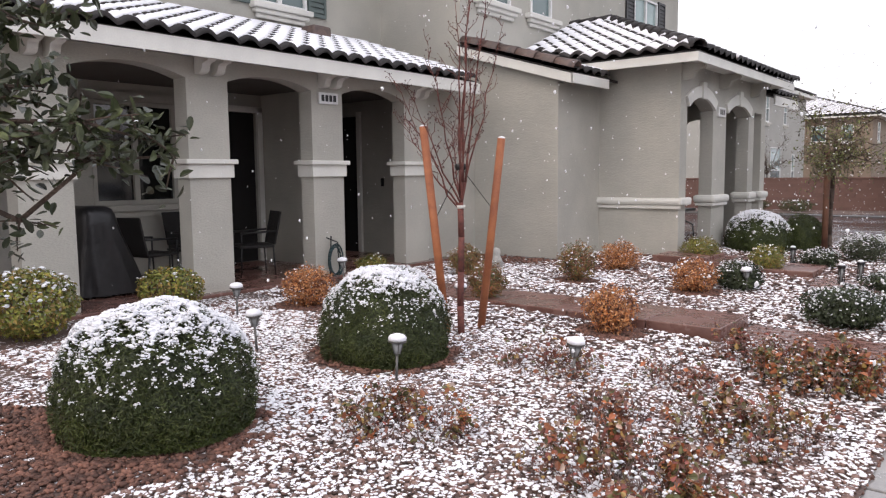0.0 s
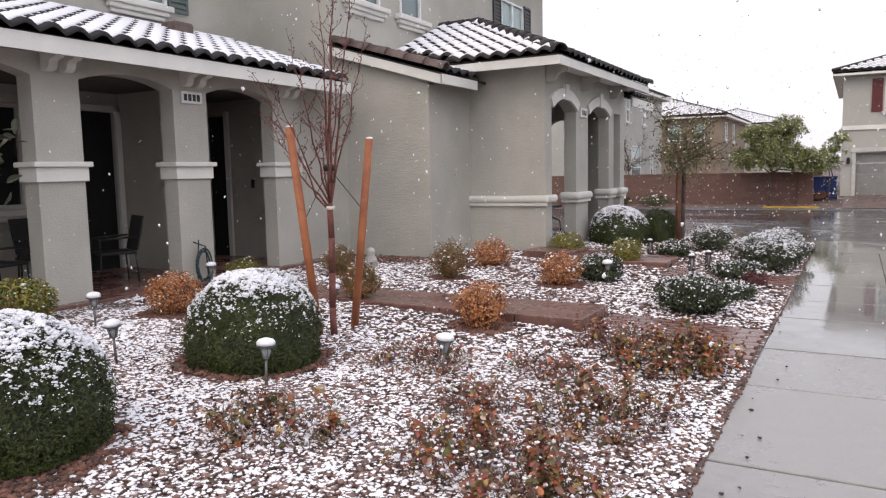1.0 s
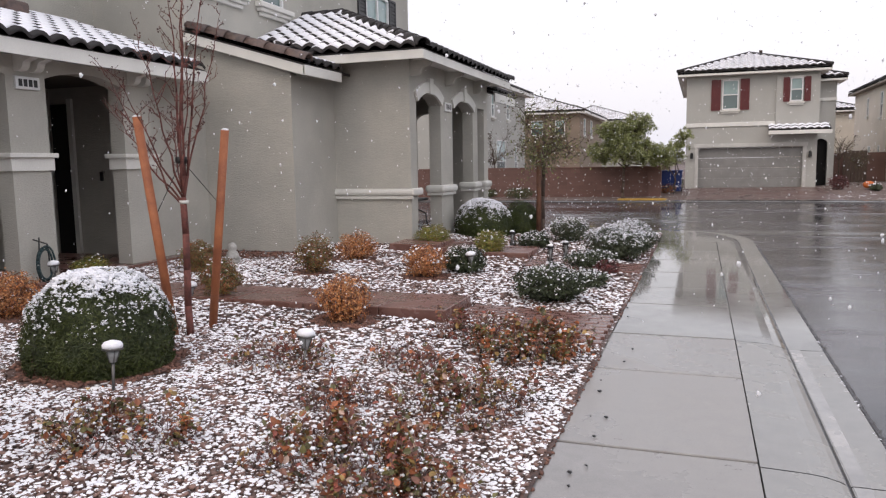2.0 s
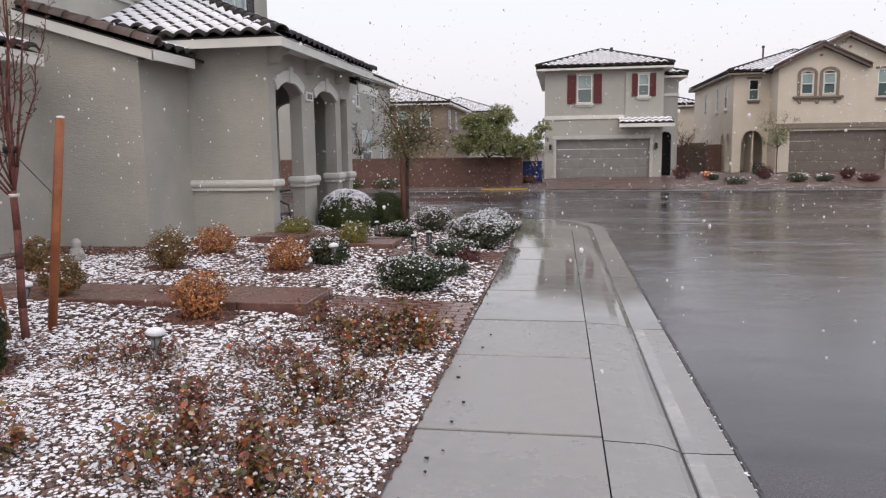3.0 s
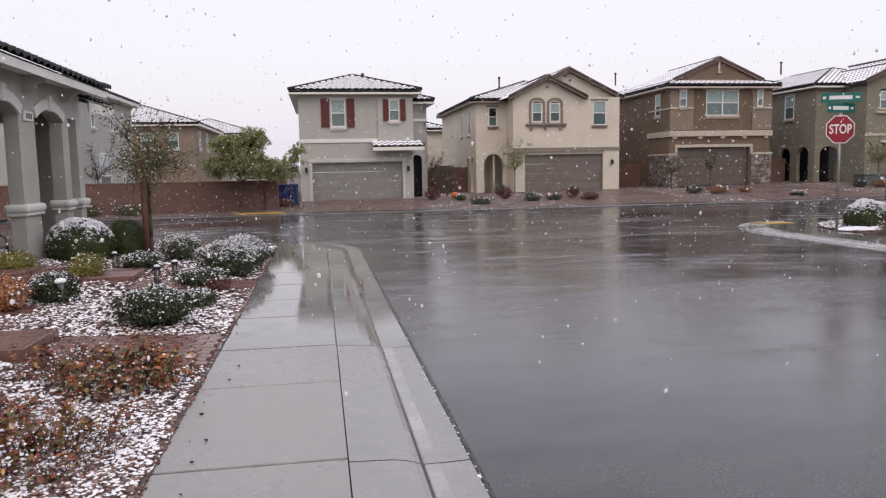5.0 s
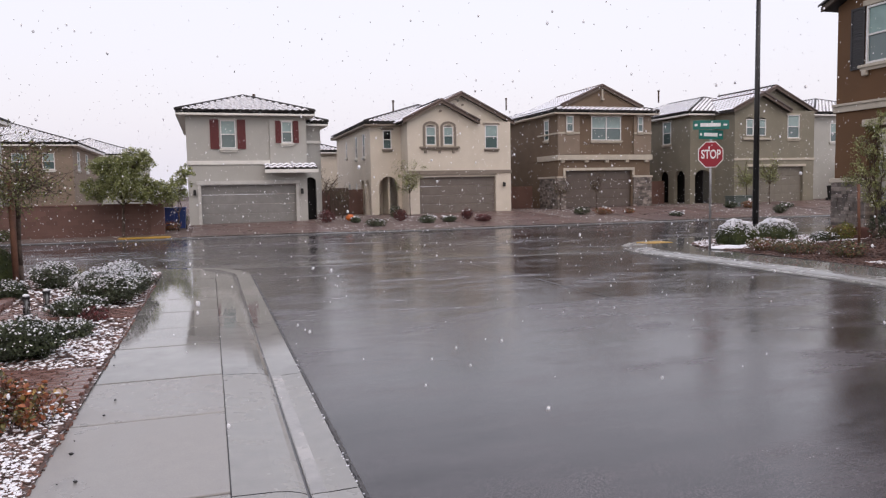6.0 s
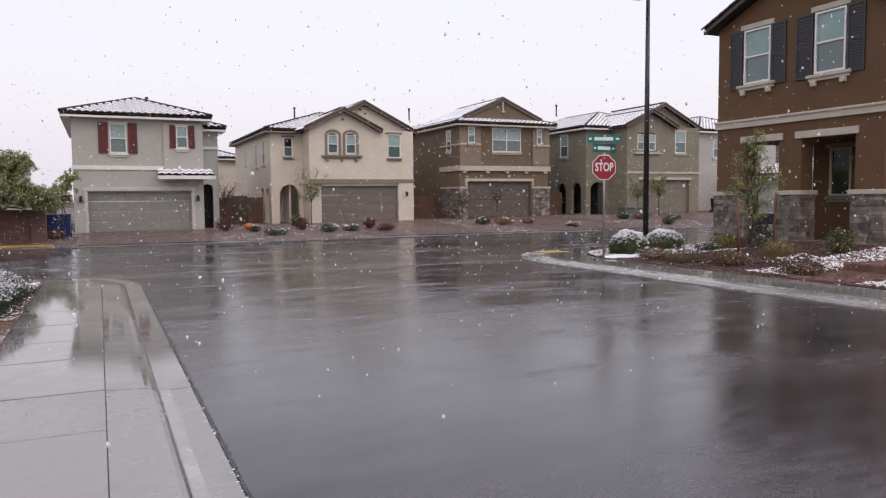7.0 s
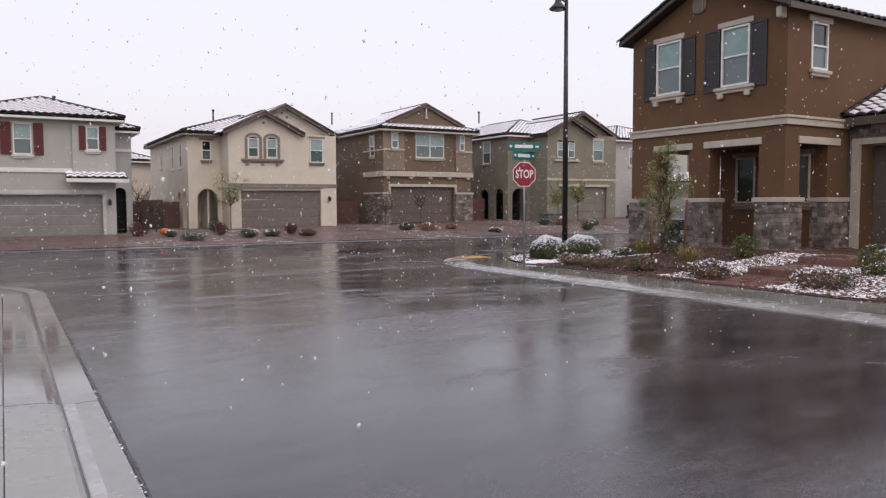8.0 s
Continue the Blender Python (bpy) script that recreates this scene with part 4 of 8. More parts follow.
def hip_roof(parent, x0, x1, y0, y1, z, pitch, over=0.45):
    x0, x1, y0, y1 = x0 - over, x1 + over, y0 - over, y1 + over
    if x1 - x0 <= y1 - y0:
        h = (x1 - x0) / 2
        a, b = ((x0 + x1) / 2, y0 + h, z + h * pitch), ((x0 + x1) / 2, y1 - h, z + h * pitch)
        planes = [[(x0, y0, z), (x1, y0, z), a], [(x1, y0, z), (x1, y1, z), b, a], [(x1, y1, z), (x0, y1, z), b], [(x0, y1, z), (x0, y0, z), a, b]]
        hips = [((x0, y0, z), a), ((x1, y0, z), a), (a, b)]
    else:
        h = (y1 - y0) / 2
        a, b = (x0 + h, (y0 + y1) / 2, z + h * pitch), (x1 - h, (y0 + y1) / 2, z + h * pitch)
        planes = [[(x0, y0, z), (x1, y0, z), b, a], [(x1, y0, z), (x1, y1, z), b], [(x1, y1, z), (x0, y1, z), a, b], [(x0, y1, z), (x0, y0, z), a]]
        hips = [((x0, y0, z), a), ((x1, y0, z), b), (a, b)]
    for p in planes:
        roof_plane(parent, p)
    bm = bmesh.new()
    for p, q in hips:
        rod(bm, Vector(p) + Vector((0, 0, 0.07)), Vector(q) + Vector((0, 0, 0.07)), 0.09, sides=7)
    part("ridge_cap", bm, TILE, parent)
    part("fascia", boxes((x0, x1, y0, y0 + 0.04, z - 0.2, z - 0.02), (x0, x0 + 0.04, y0 + 0.04, y1, z - 0.2, z - 0.02), (x1 - 0.04, x1, y0 + 0.04, y1, z - 0.2, z - 0.02), (x0 + 0.04, x1 - 0.04, y0 + 0.04, y1 - 0.04, z - 0.2, z - 0.14)), parent_trim(parent), parent)


TRIMS = {}


def parent_trim(p):
    return TRIMS.get(p.name, FASCIA)


def gable_roof(parent, x0, x1, y0, y1, z, pitch, over=0.35):
    """Ridge along y; the gable faces -y."""
    xm, zm = (x0 + x1) / 2, z + ((x1 - x0) / 2 + over) * pitch
    for xe in (x0 - over, x1 + over):
        roof_plane(parent, [(xe, y0 - over, z), (xe, y1, z), (xm, y1, zm), (xm, y0 - over, zm)])
    bm = bmesh.new()
    for xe in (x0 - over, x1 + over):
        slope(bm, (xe, y0 - over - 0.03, z + 0.02), (xm, y0 - over - 0.03, zm + 0.02), (xm, y0 - over + 0.02, zm + 0.02), (xe, y0 - over + 0.02, z + 0.02), thick=0.16)
    part("rake_board", fix(bm), plain("brown_rake", (0.13, 0.10, 0.08), 0.7), parent)
    bm = bmesh.new()
    for xe in (x0 - over, x1 + over):
        rod(bm, (xe, y0 - over, z + 0.08), (xm, y0 - over, zm + 0.08), 0.08, sides=7)
    rod(bm, (xm, y0 - over, zm + 0.08), (xm, y1, zm + 0.08), 0.09, sides=7)
    part("verge_cap", bm, TILE_BROWN, parent)
    return zm


def gable_wall(bm, x0, x1, y, thick, z, zm):
    xm = (x0 + x1) / 2
    tri = [(x0, z), (x1, z), (xm, zm)]
    a = [bm.verts.new((x, y, h)) for x, h in tri]
    b = [bm.verts.new((x, y + thick, h)) for x, h in tri]
    bm.faces.new(a), bm.faces.new(b[::-1])


MAROON = plain("maroon_shutter", (0.13, 0.022, 0.022), 0.5)
GREY1 = material("light_grey_stucco", (0.43, 0.425, 0.395), (0.39, 0.385, 0.355), scale=1.0, rough=0.9, bump=0.4, fine=30)
GAR1 = plain("grey_garage_door", (0.25, 0.245, 0.235), 0.5)
CREAM = material("cream_stucco", (0.645, 0.585, 0.495), (0.585, 0.53, 0.445), scale=1.0, rough=0.9, bump=0.4, fine=30)
CREAM_TRIM = plain("taupe_trim", (0.22, 0.185, 0.15), 0.7)
GAR2 = plain("taupe_garage_door", (0.175, 0.15, 0.13), 0.5)
BROWN = material("brown_stucco", (0.165, 0.118, 0.08), (0.138, 0.098, 0.067), scale=1.0, rough=0.9, bump=0.4, fine=30)
TAN = material("tan_stucco", (0.25, 0.195, 0.15), (0.21, 0.165, 0.125), scale=1.0, rough=0.9, bump=0.4, fine=30)
OLIVE = material("olive_stucco", (0.235, 0.215, 0.165), (0.20, 0.185, 0.14), scale=1.0, rough=0.9, bump=0.4, fine=30)
TANTRIM = plain("tan_trim", (0.50, 0.45, 0.37), 0.7)
RBROWN = material("warm_brown_stucco", (0.132, 0.070, 0.033), (0.112, 0.060, 0.029), scale=1.2, rough=0.9, bump=0.45, fine=40)
GAR3 = plain("brown_garage_door", (0.12, 0.095, 0.08), 0.5)


def vent_pipe(parent, x, y, z):
    bm = rod(bmesh.new(), (x, y, z - 0.8), (x, y, z), 0.06)
    rod(bm, (x, y, z), (x, y, z + 0.12), 0.09)
    part("vent_pipe", bm, BARK_GREY, parent)


def lantern(parent, x, y, z, out=-1):
    bm = boxes((x - 0.05, x + 0.05, y + out * 0.02, y, z, z + 0.10), (x - 0.07, x + 0.07, y + out * 0.2, y + out * 0.04, z - 0.2, z + 0.06), bevel=0.01)
    part("wall_lantern", bm, BLACK_METAL, parent)


# light grey house with maroon shutters
Y1, B1 = 39.5, 0.2
h1 = thing("house", (2.5, Y1, B1), "light grey two-storey house with maroon shutters and garage", "house")
bm = bmesh.new()
wall(bm, "x", Y1, 0.25, -0.5, 5.5, B1 - 0.3, 5.95, [(0.12, 4.88, B1 - 0.3, 2.22), (1.17, 1.93, 4.09, 5.53), (4.23, 4.79, 4.38, 5.49)])
wall(bm, "y", -0.5, 0.25, Y1 + 0.25, 52, B1 - 0.3, 5.95)
wall(bm, "y", 5.5, -0.25, Y1 + 0.25, 41.2, B1 - 0.3, 5.95)
wall(bm, "x", 41.2, 0.25, 5.25, 6.5, B1 - 0.3, 5.6, [(5.62, 6.2, B1, 2.35, 0.25)])
wall(bm, "y", 6.5, -0.25, 41.2, 52, B1 - 0.3, 5.6)
part("wall", fix(bm), GREY1, h1)
part("bay_front", boxes((3.62, 5.52, Y1 - 0.10, Y1 - 0.002, 3.2, 4.3), (3.62, 4.18, Y1 - 0.10, Y1 - 0.002, 4.3, 5.6), (4.84, 5.52, Y1 - 0.10, Y1 - 0.002, 4.3, 5.6)), GREY1, h1)
# black sheet behind the arch stands in for the entry's shade
part("dark_entry", boxes((5.4, 6.4, 41.6, 41.7, B1, 2.8)), DARK, h1)
hip_roof(h1, -0.5, 5.5, Y1, 52, 5.95, 0.33)
hip_roof(h1, 3.8, 6.5, 41.2, 50, 5.6, 0.33, 0.4)
part("band", boxes((-0.53, 3.6, Y1 - 0.06, Y1, 3.26, 3.46), (5.5, 6.53, 41.13, 41.2, 4.45, 4.6), bevel=0.01), FASCIA, h1)
part("garage_trim", boxes((-0.1, 5.1, Y1 - 0.07, Y1, 2.24, 2.42), (-0.05, 0.1, Y1 - 0.04, Y1, B1, 2.24), (4.9, 5.05, Y1 - 0.04, Y1, B1, 2.24), bevel=0.008), plain("pale_grey_trim", (0.54, 0.53, 0.50), 0.6), h1)
garage_door(h1, 0.12, 4.88, B1, 2.22, Y1, GAR1)
window(h1, "x", 1.17, 1.93, 4.09, 5.53, Y1, -1, trim=0.08)
window(h1, "x", 4.23, 4.79, 4.38, 5.49, Y1 - 0.10, -1, trim=0.08)
for u0, u1, z0, z1, y in ((0.66, 1.10, 4.06, 5.56, Y1), (2.0, 2.42, 4.06, 5.56, Y1), (3.92, 4.2, 4.36, 5.52, Y1 - 0.1), (4.84, 5.12, 4.36, 5.52, Y1 - 0.1)):
    shutter(h1, "x", u0, u1, z0, z1, y, -1, MAROON)
roof_plane(h1, [(3.3, Y1 - 0.75, 2.98), (6.0, Y1 - 0.75, 2.98), (6.0, Y1, 3.26), (3.3, Y1, 3.26)])
part("fascia", boxes((3.28, 6.02, Y1 - 0.78, Y1 - 0.74, 2.8, 2.98)), FASCIA, h1)
lantern(h1, -0.2, Y1, 1.9), lantern(h1, 5.2, Y1, 1.9)
vent_pipe(h1, 3.3, 46, 7.6)
driveway(-0.3, 5.6, Y1 + 0.25)

# cream house with two gables
Y2, B2 = 43.0, 0.3
h2 = thing("house", (14.5, Y2, B2), "cream two-storey house with two gables and taupe garage", "house")
TRIMS[h2.name] = CREAM_TRIM
bm = bmesh.new()
wall(bm, "x", Y2, 0.25, 12.0, 18.7, B2 - 0.3, 5.95, [(12.7, 17.67, B2 - 0.3, 2.55), (13.16, 13.78, 4.5, 5.55, 0.15), (14.28, 14.9, 4.5, 5.55, 0.15), (16.98, 17.84, 4.28, 5.74)])
wall(bm, "y", 12.0, 0.25, Y2 + 0.25, 44.6, B2 - 0.3, 5.95)
wall(bm, "x", 44.6, 0.25, 10.05, 12.25, B2 - 0.3, 5.95, [(10.55, 11.75, B2 - 0.1, 2.0, 0.65), (10.85, 11.4, 4.35, 5.5)])
wall(bm, "y", 10.05, 0.25, 44.85, 57, B2 - 0.3, 5.95, [(45.2, 46.2, B2, 2.0, 0.5), (46.7, 47.7, B2, 2.0, 0.5), (46.2, 46.9, 3.95, 5.4), (48.7, 49.3, 3.95, 5.4), (52.5, 53.0, 4.2, 5.3), (49, 49.5, 1.2, 2.3), (51.5, 52.2, 1.0, 2.3)])
wall(bm, "y", 18.7, -0.25, Y2 + 0.25, 57, B2 - 0.3, 5.95)
gable_wall(bm, 12.0, 16.2, Y2 + 0.002, 0.2, 5.95, 7.05)
gable_wall(bm, 12.2, 18.7, Y2 + 0.5, 0.2, 5.95, 7.75)
part("wall", fix(bm), CREAM, h2)
part("inner_wall", boxes((10.4, 12.2, 46.5, 46.6, B2, 2.9), (11.2, 11.3, 44.9, 57, B2, 5.6)), CREAM, h2)
hip_roof(h2, 10.05, 18.7, 44.6, 57, 5.95, 0.33, 0.4)
gable_roof(h2, 12.0, 16.2, Y2, 48, 5.9, 0.5)
gable_roof(h2, 12.4, 18.7, Y2 + 0.5, 49, 5.9, 0.5)
part("belt", boxes((11.95, 18.75, Y2 - 0.05, Y2, 2.75, 2.95), (11.95, 17.7, Y2 - 0.09, Y2 - 0.05, 2.66, 2.78), bevel=0.008), CREAM_TRIM, h2)
garage_door(h2, 12.7, 17.67, B2, 2.55, Y2, GAR2)
for u0, u1 in ((13.16, 13.78), (14.28, 14.9)):
    window(h2, "x", u0, u1, 4.5, 5.6, Y2, -1, sill=False, sill_mat=CREAM_TRIM)
bm = boxes((12.75, 15.3, Y2 - 0.16, Y2, 4.28, 4.4), (12.85, 15.2, Y2 - 0.10, Y2, 4.18, 4.28), bevel=0.02)
for u in (13.1, 14.0, 14.9):
    box(bm, u - 0.08, u + 0.08, Y2 - 0.12, Y2, 4.0, 4.18, 0.03)
part("window_ledge", bm, CREAM_TRIM, h2, "taupe corbelled ledge under twin windows")
bm = bmesh.new()
for c in (13.47, 14.59):
    for k in range(8):
        a0, a1 = math.pi * k / 8, math.pi * (k + 1) / 8
        pts = [(c - 0.36 * math.cos(a0), 5.6 + 0.2 * math.sin(a0)), (c - 0.36 * math.cos(a1), 5.6 + 0.2 * math.sin(a1)), (c - 0.5 * math.cos(a1), 5.6 + 0.33 * math.sin(a1)), (c - 0.5 * math.cos(a0), 5.6 + 0.33 * math.sin(a0))]
        fr = [bm.verts.new((u, Y2 - 0.05, z)) for u, z in pts]
        bk = [bm.verts.new((u, Y2, z)) for u, z in pts]
        bm.faces.new(fr)
        for i in range(4):
            bm.faces.new((fr[i], bk[i], bk[(i + 1) % 4], fr[(i + 1) % 4]))
    box(bm, c - 0.5, c - 0.36, Y2 - 0.05, Y2, 4.4, 5.6)
    box(bm, c + 0.36, c + 0.5, Y2 - 0.05, Y2, 4.4, 5.6)
part("window_surround", fix(bm), CREAM_TRIM, h2)
window(h2, "x", 16.98, 17.84, 4.28, 5.74, Y2, -1, trim=0.12, sill_mat=CREAM_TRIM)
window(h2, "x", 10.85, 11.4, 4.35, 5.5, 44.6, -1, trim=0.12, sill_mat=CREAM_TRIM, glass_top=GLASS_DARK)
for y0, y1, z0, z1 in ((46.2, 46.9, 3.95, 5.4), (48.7, 49.3, 3.95, 5.4), (52.5, 53.0, 4.2, 5.3), (49, 49.5, 1.2, 2.3), (51.5, 52.2, 1.0, 2.3)):
    window(h2, "y", y0, y1, z0, z1, 10.05, -1, glass_low=GLASS_DARK)
for u, z in ((15.1, 7.0), (15.4, 7.25), (15.7, 7.0), (14.1, 6.55)):
    bm = rod(bmesh.new(), (u, Y2 + (0.5 if z > 6.9 else 0), z), (u, Y2 - 0.12 + (0.5 if z > 6.9 else 0), z), 0.07)
    part("gable_pipe", bm, CREAM_TRIM, h2)
lantern(h2, 18.2, Y2, 2.1)
vent_pipe(h2, 12.9, 50, 7.9)
driveway(12.3, 18.4, Y2 + 0.25)


def stone_pier(parent, x0, x1, y0, y1, z0, z1, seed=0):
    """Stacked ledge stones round a pier, one part each, recessed joints between."""
    rnd = random.Random(seed)
    root = new("stone_pier")
    root.parent = parent
    ROOT[root.name] = ROOT[parent.name]
    part("core", boxes((x0 + 0.03, x1 - 0.03, y0 + 0.03, y1 - 0.03, z0, z1)), plain("mortar", (0.16, 0.145, 0.13), 0.9), root)
    z = z0
    while z < z1 - 0.03:
        h = min(rnd.choice((0.08, 0.11, 0.14, 0.17)), z1 - z)
        for face in ("x0", "y0", "x1"):
            lo, hi = (x0, x1) if face == "y0" else (y0 + 0.04, y1)
            u = lo
            while u < hi - 0.02:
                w = min(rnd.uniform(0.16, 0.42), hi - u)
                if hi - u - w < 0.1:
                    w = hi - u
                d = rnd.uniform(-0.012, 0.02)
                if face == "y0":
                    b = (u + 0.006, u + w - 0.006, y0 - d, y0 + 0.05, z + 0.005, z + h - 0.005)
                elif face == "x0":
                    b = (x0 - d, x0 + 0.05, u + 0.006, u + w - 0.006, z + 0.005, z + h - 0.005)
                else:
                    b = (x1 - 0.05, x1 + d, u + 0.006, u + w - 0.006, z + 0.005, z + h - 0.005)
                part("stone", boxes(b), STONE, root)
                u += w
        z += h
    return root


# brown house with stone piers
Y3, B3 = 43.0, 0.45
h3 = thing("house", (25.4, Y3, B3), "brown two-storey house with stone piers and tan trim", "house")
TRIMS[h3.name] = TANTRIM
bm = bmesh.new()
wall(bm, "x", Y3, 0.25, 22.0, 28.8, B3 - 0.3, 6.65, [(22.55, 27.4, B3 - 0.3, 2.82), (24.4, 26.6, 4.8, 6.37)])
wall(bm, "y", 22.0, 0.25, Y3 + 0.25, 58, B3 - 0.3, 6.65, [(44.3, 45.0, 4.9, 6.2)])
wall(bm, "y", 28.8, -0.25, Y3 + 0.25, 58, B3 - 0.3, 6.65)
part("wall", fix(bm), BROWN, h3)
bm = boxes((21.97, 23.5, Y3 - 0.12, Y3 - 0.002, 3.9, 5.25), (27.5, 28.83, Y3 - 0.12, Y3 - 0.002, 3.9, 5.25), (21.97, 22.5, Y3 - 0.12, Y3 - 0.002, 5.25, 6.65), (23.1, 23.5, Y3 - 0.12, Y3 - 0.002, 5.25, 6.65), (27.5, 27.75, Y3 - 0.12, Y3 - 0.002, 5.25, 6.65), (28.25, 28.83, Y3 - 0.12, Y3 - 0.002, 5.25, 6.65))
part("corner_bay", bm, TAN, h3)
bm = bmesh.new()
gable_wall(bm, 22.45, 28.35, Y3 + 0.36, 0.2, 6.88, 8.22)
part("gable_wall", fix(bm), BROWN, h3)
hip_roof(h3, 22.0, 28.8, Y3, 58, 6.65, 0.33, 0.45)
gable_roof(h3, 22.7, 28.1, Y3 + 0.6, 50, 7.0, 0.44)
part("band", boxes((21.9, 28.9, Y3 - 0.18, Y3 - 0.002, 3.52, 3.86), (21.93, 23.5, Y3 - 0.16, Y3 - 0.12, 5.2, 5.32), (27.5, 28.87, Y3 - 0.16, Y3 - 0.12, 5.2, 5.32), (21.9, 22.0, Y3, 46, 3.52, 3.86), (21.93, 22.0, Y3, 46, 5.2, 5.3), bevel=0.01), TANTRIM, h3)
for u in (22.3, 24.0, 25.5, 27.0, 28.5):
    part("corbel", boxes((u - 0.13, u + 0.13, Y3 - 0.14, Y3, 3.36, 3.52), bevel=0.02), TANTRIM, h3)
part("garage_trim", boxes((22.35, 27.6, Y3 - 0.08, Y3, 2.84, 3.02), (22.35, 22.5, Y3 - 0.08, Y3, 2.5, 2.84), (27.45, 27.6, Y3 - 0.08, Y3, 2.5, 2.84), (21.85, 22.5, Y3 - 0.14, Y3 + 2.8, 2.36, 2.48), (27.45, 28.95, Y3 - 0.14, Y3 + 0.4, 2.36, 2.48), bevel=0.01), TANTRIM, h3)
garage_door(h3, 22.55, 27.4, B3, 2.82, Y3, GAR3)
window(h3, "x", 24.4, 26.6, 4.8, 6.37, Y3, -1, "both", trim=0.12, sill_mat=TANTRIM)
window(h3, "x", 22.55, 23.05, 5.35, 6.35, Y3 - 0.12, -1, trim=0.1, sill_mat=TANTRIM)
window(h3, "x", 27.8, 28.2, 5.35, 6.35, Y3 - 0.12, -1, trim=0.1, sill_mat=TANTRIM)
window(h3, "y", 44.3, 45.0, 4.9, 6.2, 22.0, -1, trim=0.1, sill_mat=TANTRIM)
stone_pier(h3, 21.9, 22.5, Y3 - 0.1, Y3 + 2.6, B3 - 0.2, 2.36, 1)
stone_pier(h3, 27.5, 28.9, Y3 - 0.1, Y3 + 0.4, B3 - 0.2, 2.36, 2)
bm = boxes((25.35, 25.45, Y3 + 0.24, Y3 + 0.35, 7.55, 8.15), (25.29, 25.51, Y3 + 0.2, Y3 + 0.35, 7.45, 7.55), bevel=0.01)
part("gable_bracket", bm, TANTRIM, h3)
vent_pipe(h3, 22.6, 53, 8.6)
driveway(22.0, 28.2, Y3 + 0.25)

# olive house with gables
Y4, B4 = 41.0, 0.5
h4 = thing("house", (37, Y4, B4), "olive grey two-storey house with arches and gables", "house")
bm = bmesh.new()
wall(bm, "x", Y4, 0.25, 34.0, 40.6, B4 - 0.3, 6.7, [(35.1, 39.7, B4 - 0.3, 2.9), (34.9, 35.5, 5.0, 6.1, 0.12), (35.9, 36.5, 5.0, 6.1, 0.12), (38.3, 39.3, 4.85, 6.4)])
wall(bm, "y", 34.0, 0.25, Y4 + 0.25, 43, B4 - 0.3, 6.7)
wall(bm, "x", 43, 0.25, 32.0, 34.25, B4 - 0.3, 6.7, [(32.4, 33.7, B4, 2.3, 0.5)])
wall(bm, "y", 32.0, 0.25, 43.25, 56, B4 - 0.3, 6.7, [(43.6, 44.8, B4, 2.3, 0.5), (45.5, 46.7, B4, 2.3, 0.5), (45.2, 46.2, 4.7, 6.3)])
wall(bm, "y", 40.6, -0.25, Y4 + 0.25, 56, B4 - 0.3, 6.7)
gable_wall(bm, 34.0, 38.0, Y4 + 0.002, 0.2, 6.7, 7.7)
gable_wall(bm, 34.4, 40.6, Y4 + 0.5, 0.2, 6.7, 8.2)
part("wall", fix(bm), OLIVE, h4)
# long black sheet behind the arches, in place of shade inside the entry
part("dark_entry", boxes((33.2, 33.3, 43.3, 56, B4, 3)), DARK, h4)
hip_roof(h4, 32.0, 40.6, 43, 56, 6.7, 0.33, 0.4)
gable_roof(h4, 34.0, 38.0, Y4, 46, 6.65, 0.48)
gable_roof(h4, 34.4, 40.6, Y4 + 0.5, 47, 6.65, 0.48)
garage_door(h4, 35.1, 39.7, B4, 2.9, Y4, plain("olive_garage_door", (0.20, 0.18, 0.145), 0.5))
part("trim", boxes((33.95, 40.65, Y4 - 0.05, Y4, 3.35, 3.5), (35.0, 39.9, Y4 - 0.07, Y4, 2.92, 3.08), (34.6, 36.9, Y4 - 0.14, Y4, 4.72, 4.86), bevel=0.01), TANTRIM, h4)
for u0, u1 in ((34.9, 35.5), (35.9, 36.5)):
    window(h4, "x", u0, u1, 5.0, 6.1, Y4, -1, sill=False)
window(h4, "x", 38.3, 39.3, 4.85, 6.4, Y4, -1, trim=0.1, sill_mat=TANTRIM)
window(h4, "y", 45.2, 46.2, 4.7, 6.3, 32.0, -1, trim=0.1, sill_mat=TANTRIM)
vent_pipe(h4, 33.5, 49, 8.9)
driveway(34.8, 40.2, Y4 + 0.25)


def plain_house(at, x0, x1, y0, y1, z0, z1, mat, label, windows_x=(), windows_y=(), side=1, pitch=0.33):
    h = thing("house", at, label, "house")
    bm = bmesh.new()
    wall(bm, "x", y0, 0.25, x0, x1, z0, z1, [w[:4] for w in windows_x])
    wall(bm, "x", y1 - 0.25, 0.25, x0, x1, z0, z1)
    wall(bm, "y", x0 if side < 0 else x1, 0.25 if side < 0 else -0.25, y0 + 0.25, y1 - 0.25, z0, z1, [w[:4] for w in windows_y])
    wall(bm, "y", x1 if side < 0 else x0, -0.25 if side < 0 else 0.25, y0 + 0.25, y1 - 0.25, z0, z1)
    part("wall", bm, mat, h)
    hip_roof(h, x0, x1, y0, y1, z1, pitch, 0.45)
    for w in windows_x:
        window(h, "x", *w[:4], y0, -1)
    for w in windows_y:
        window(h, "y", *w[:4], x0 if side < 0 else x1, side)
    return h


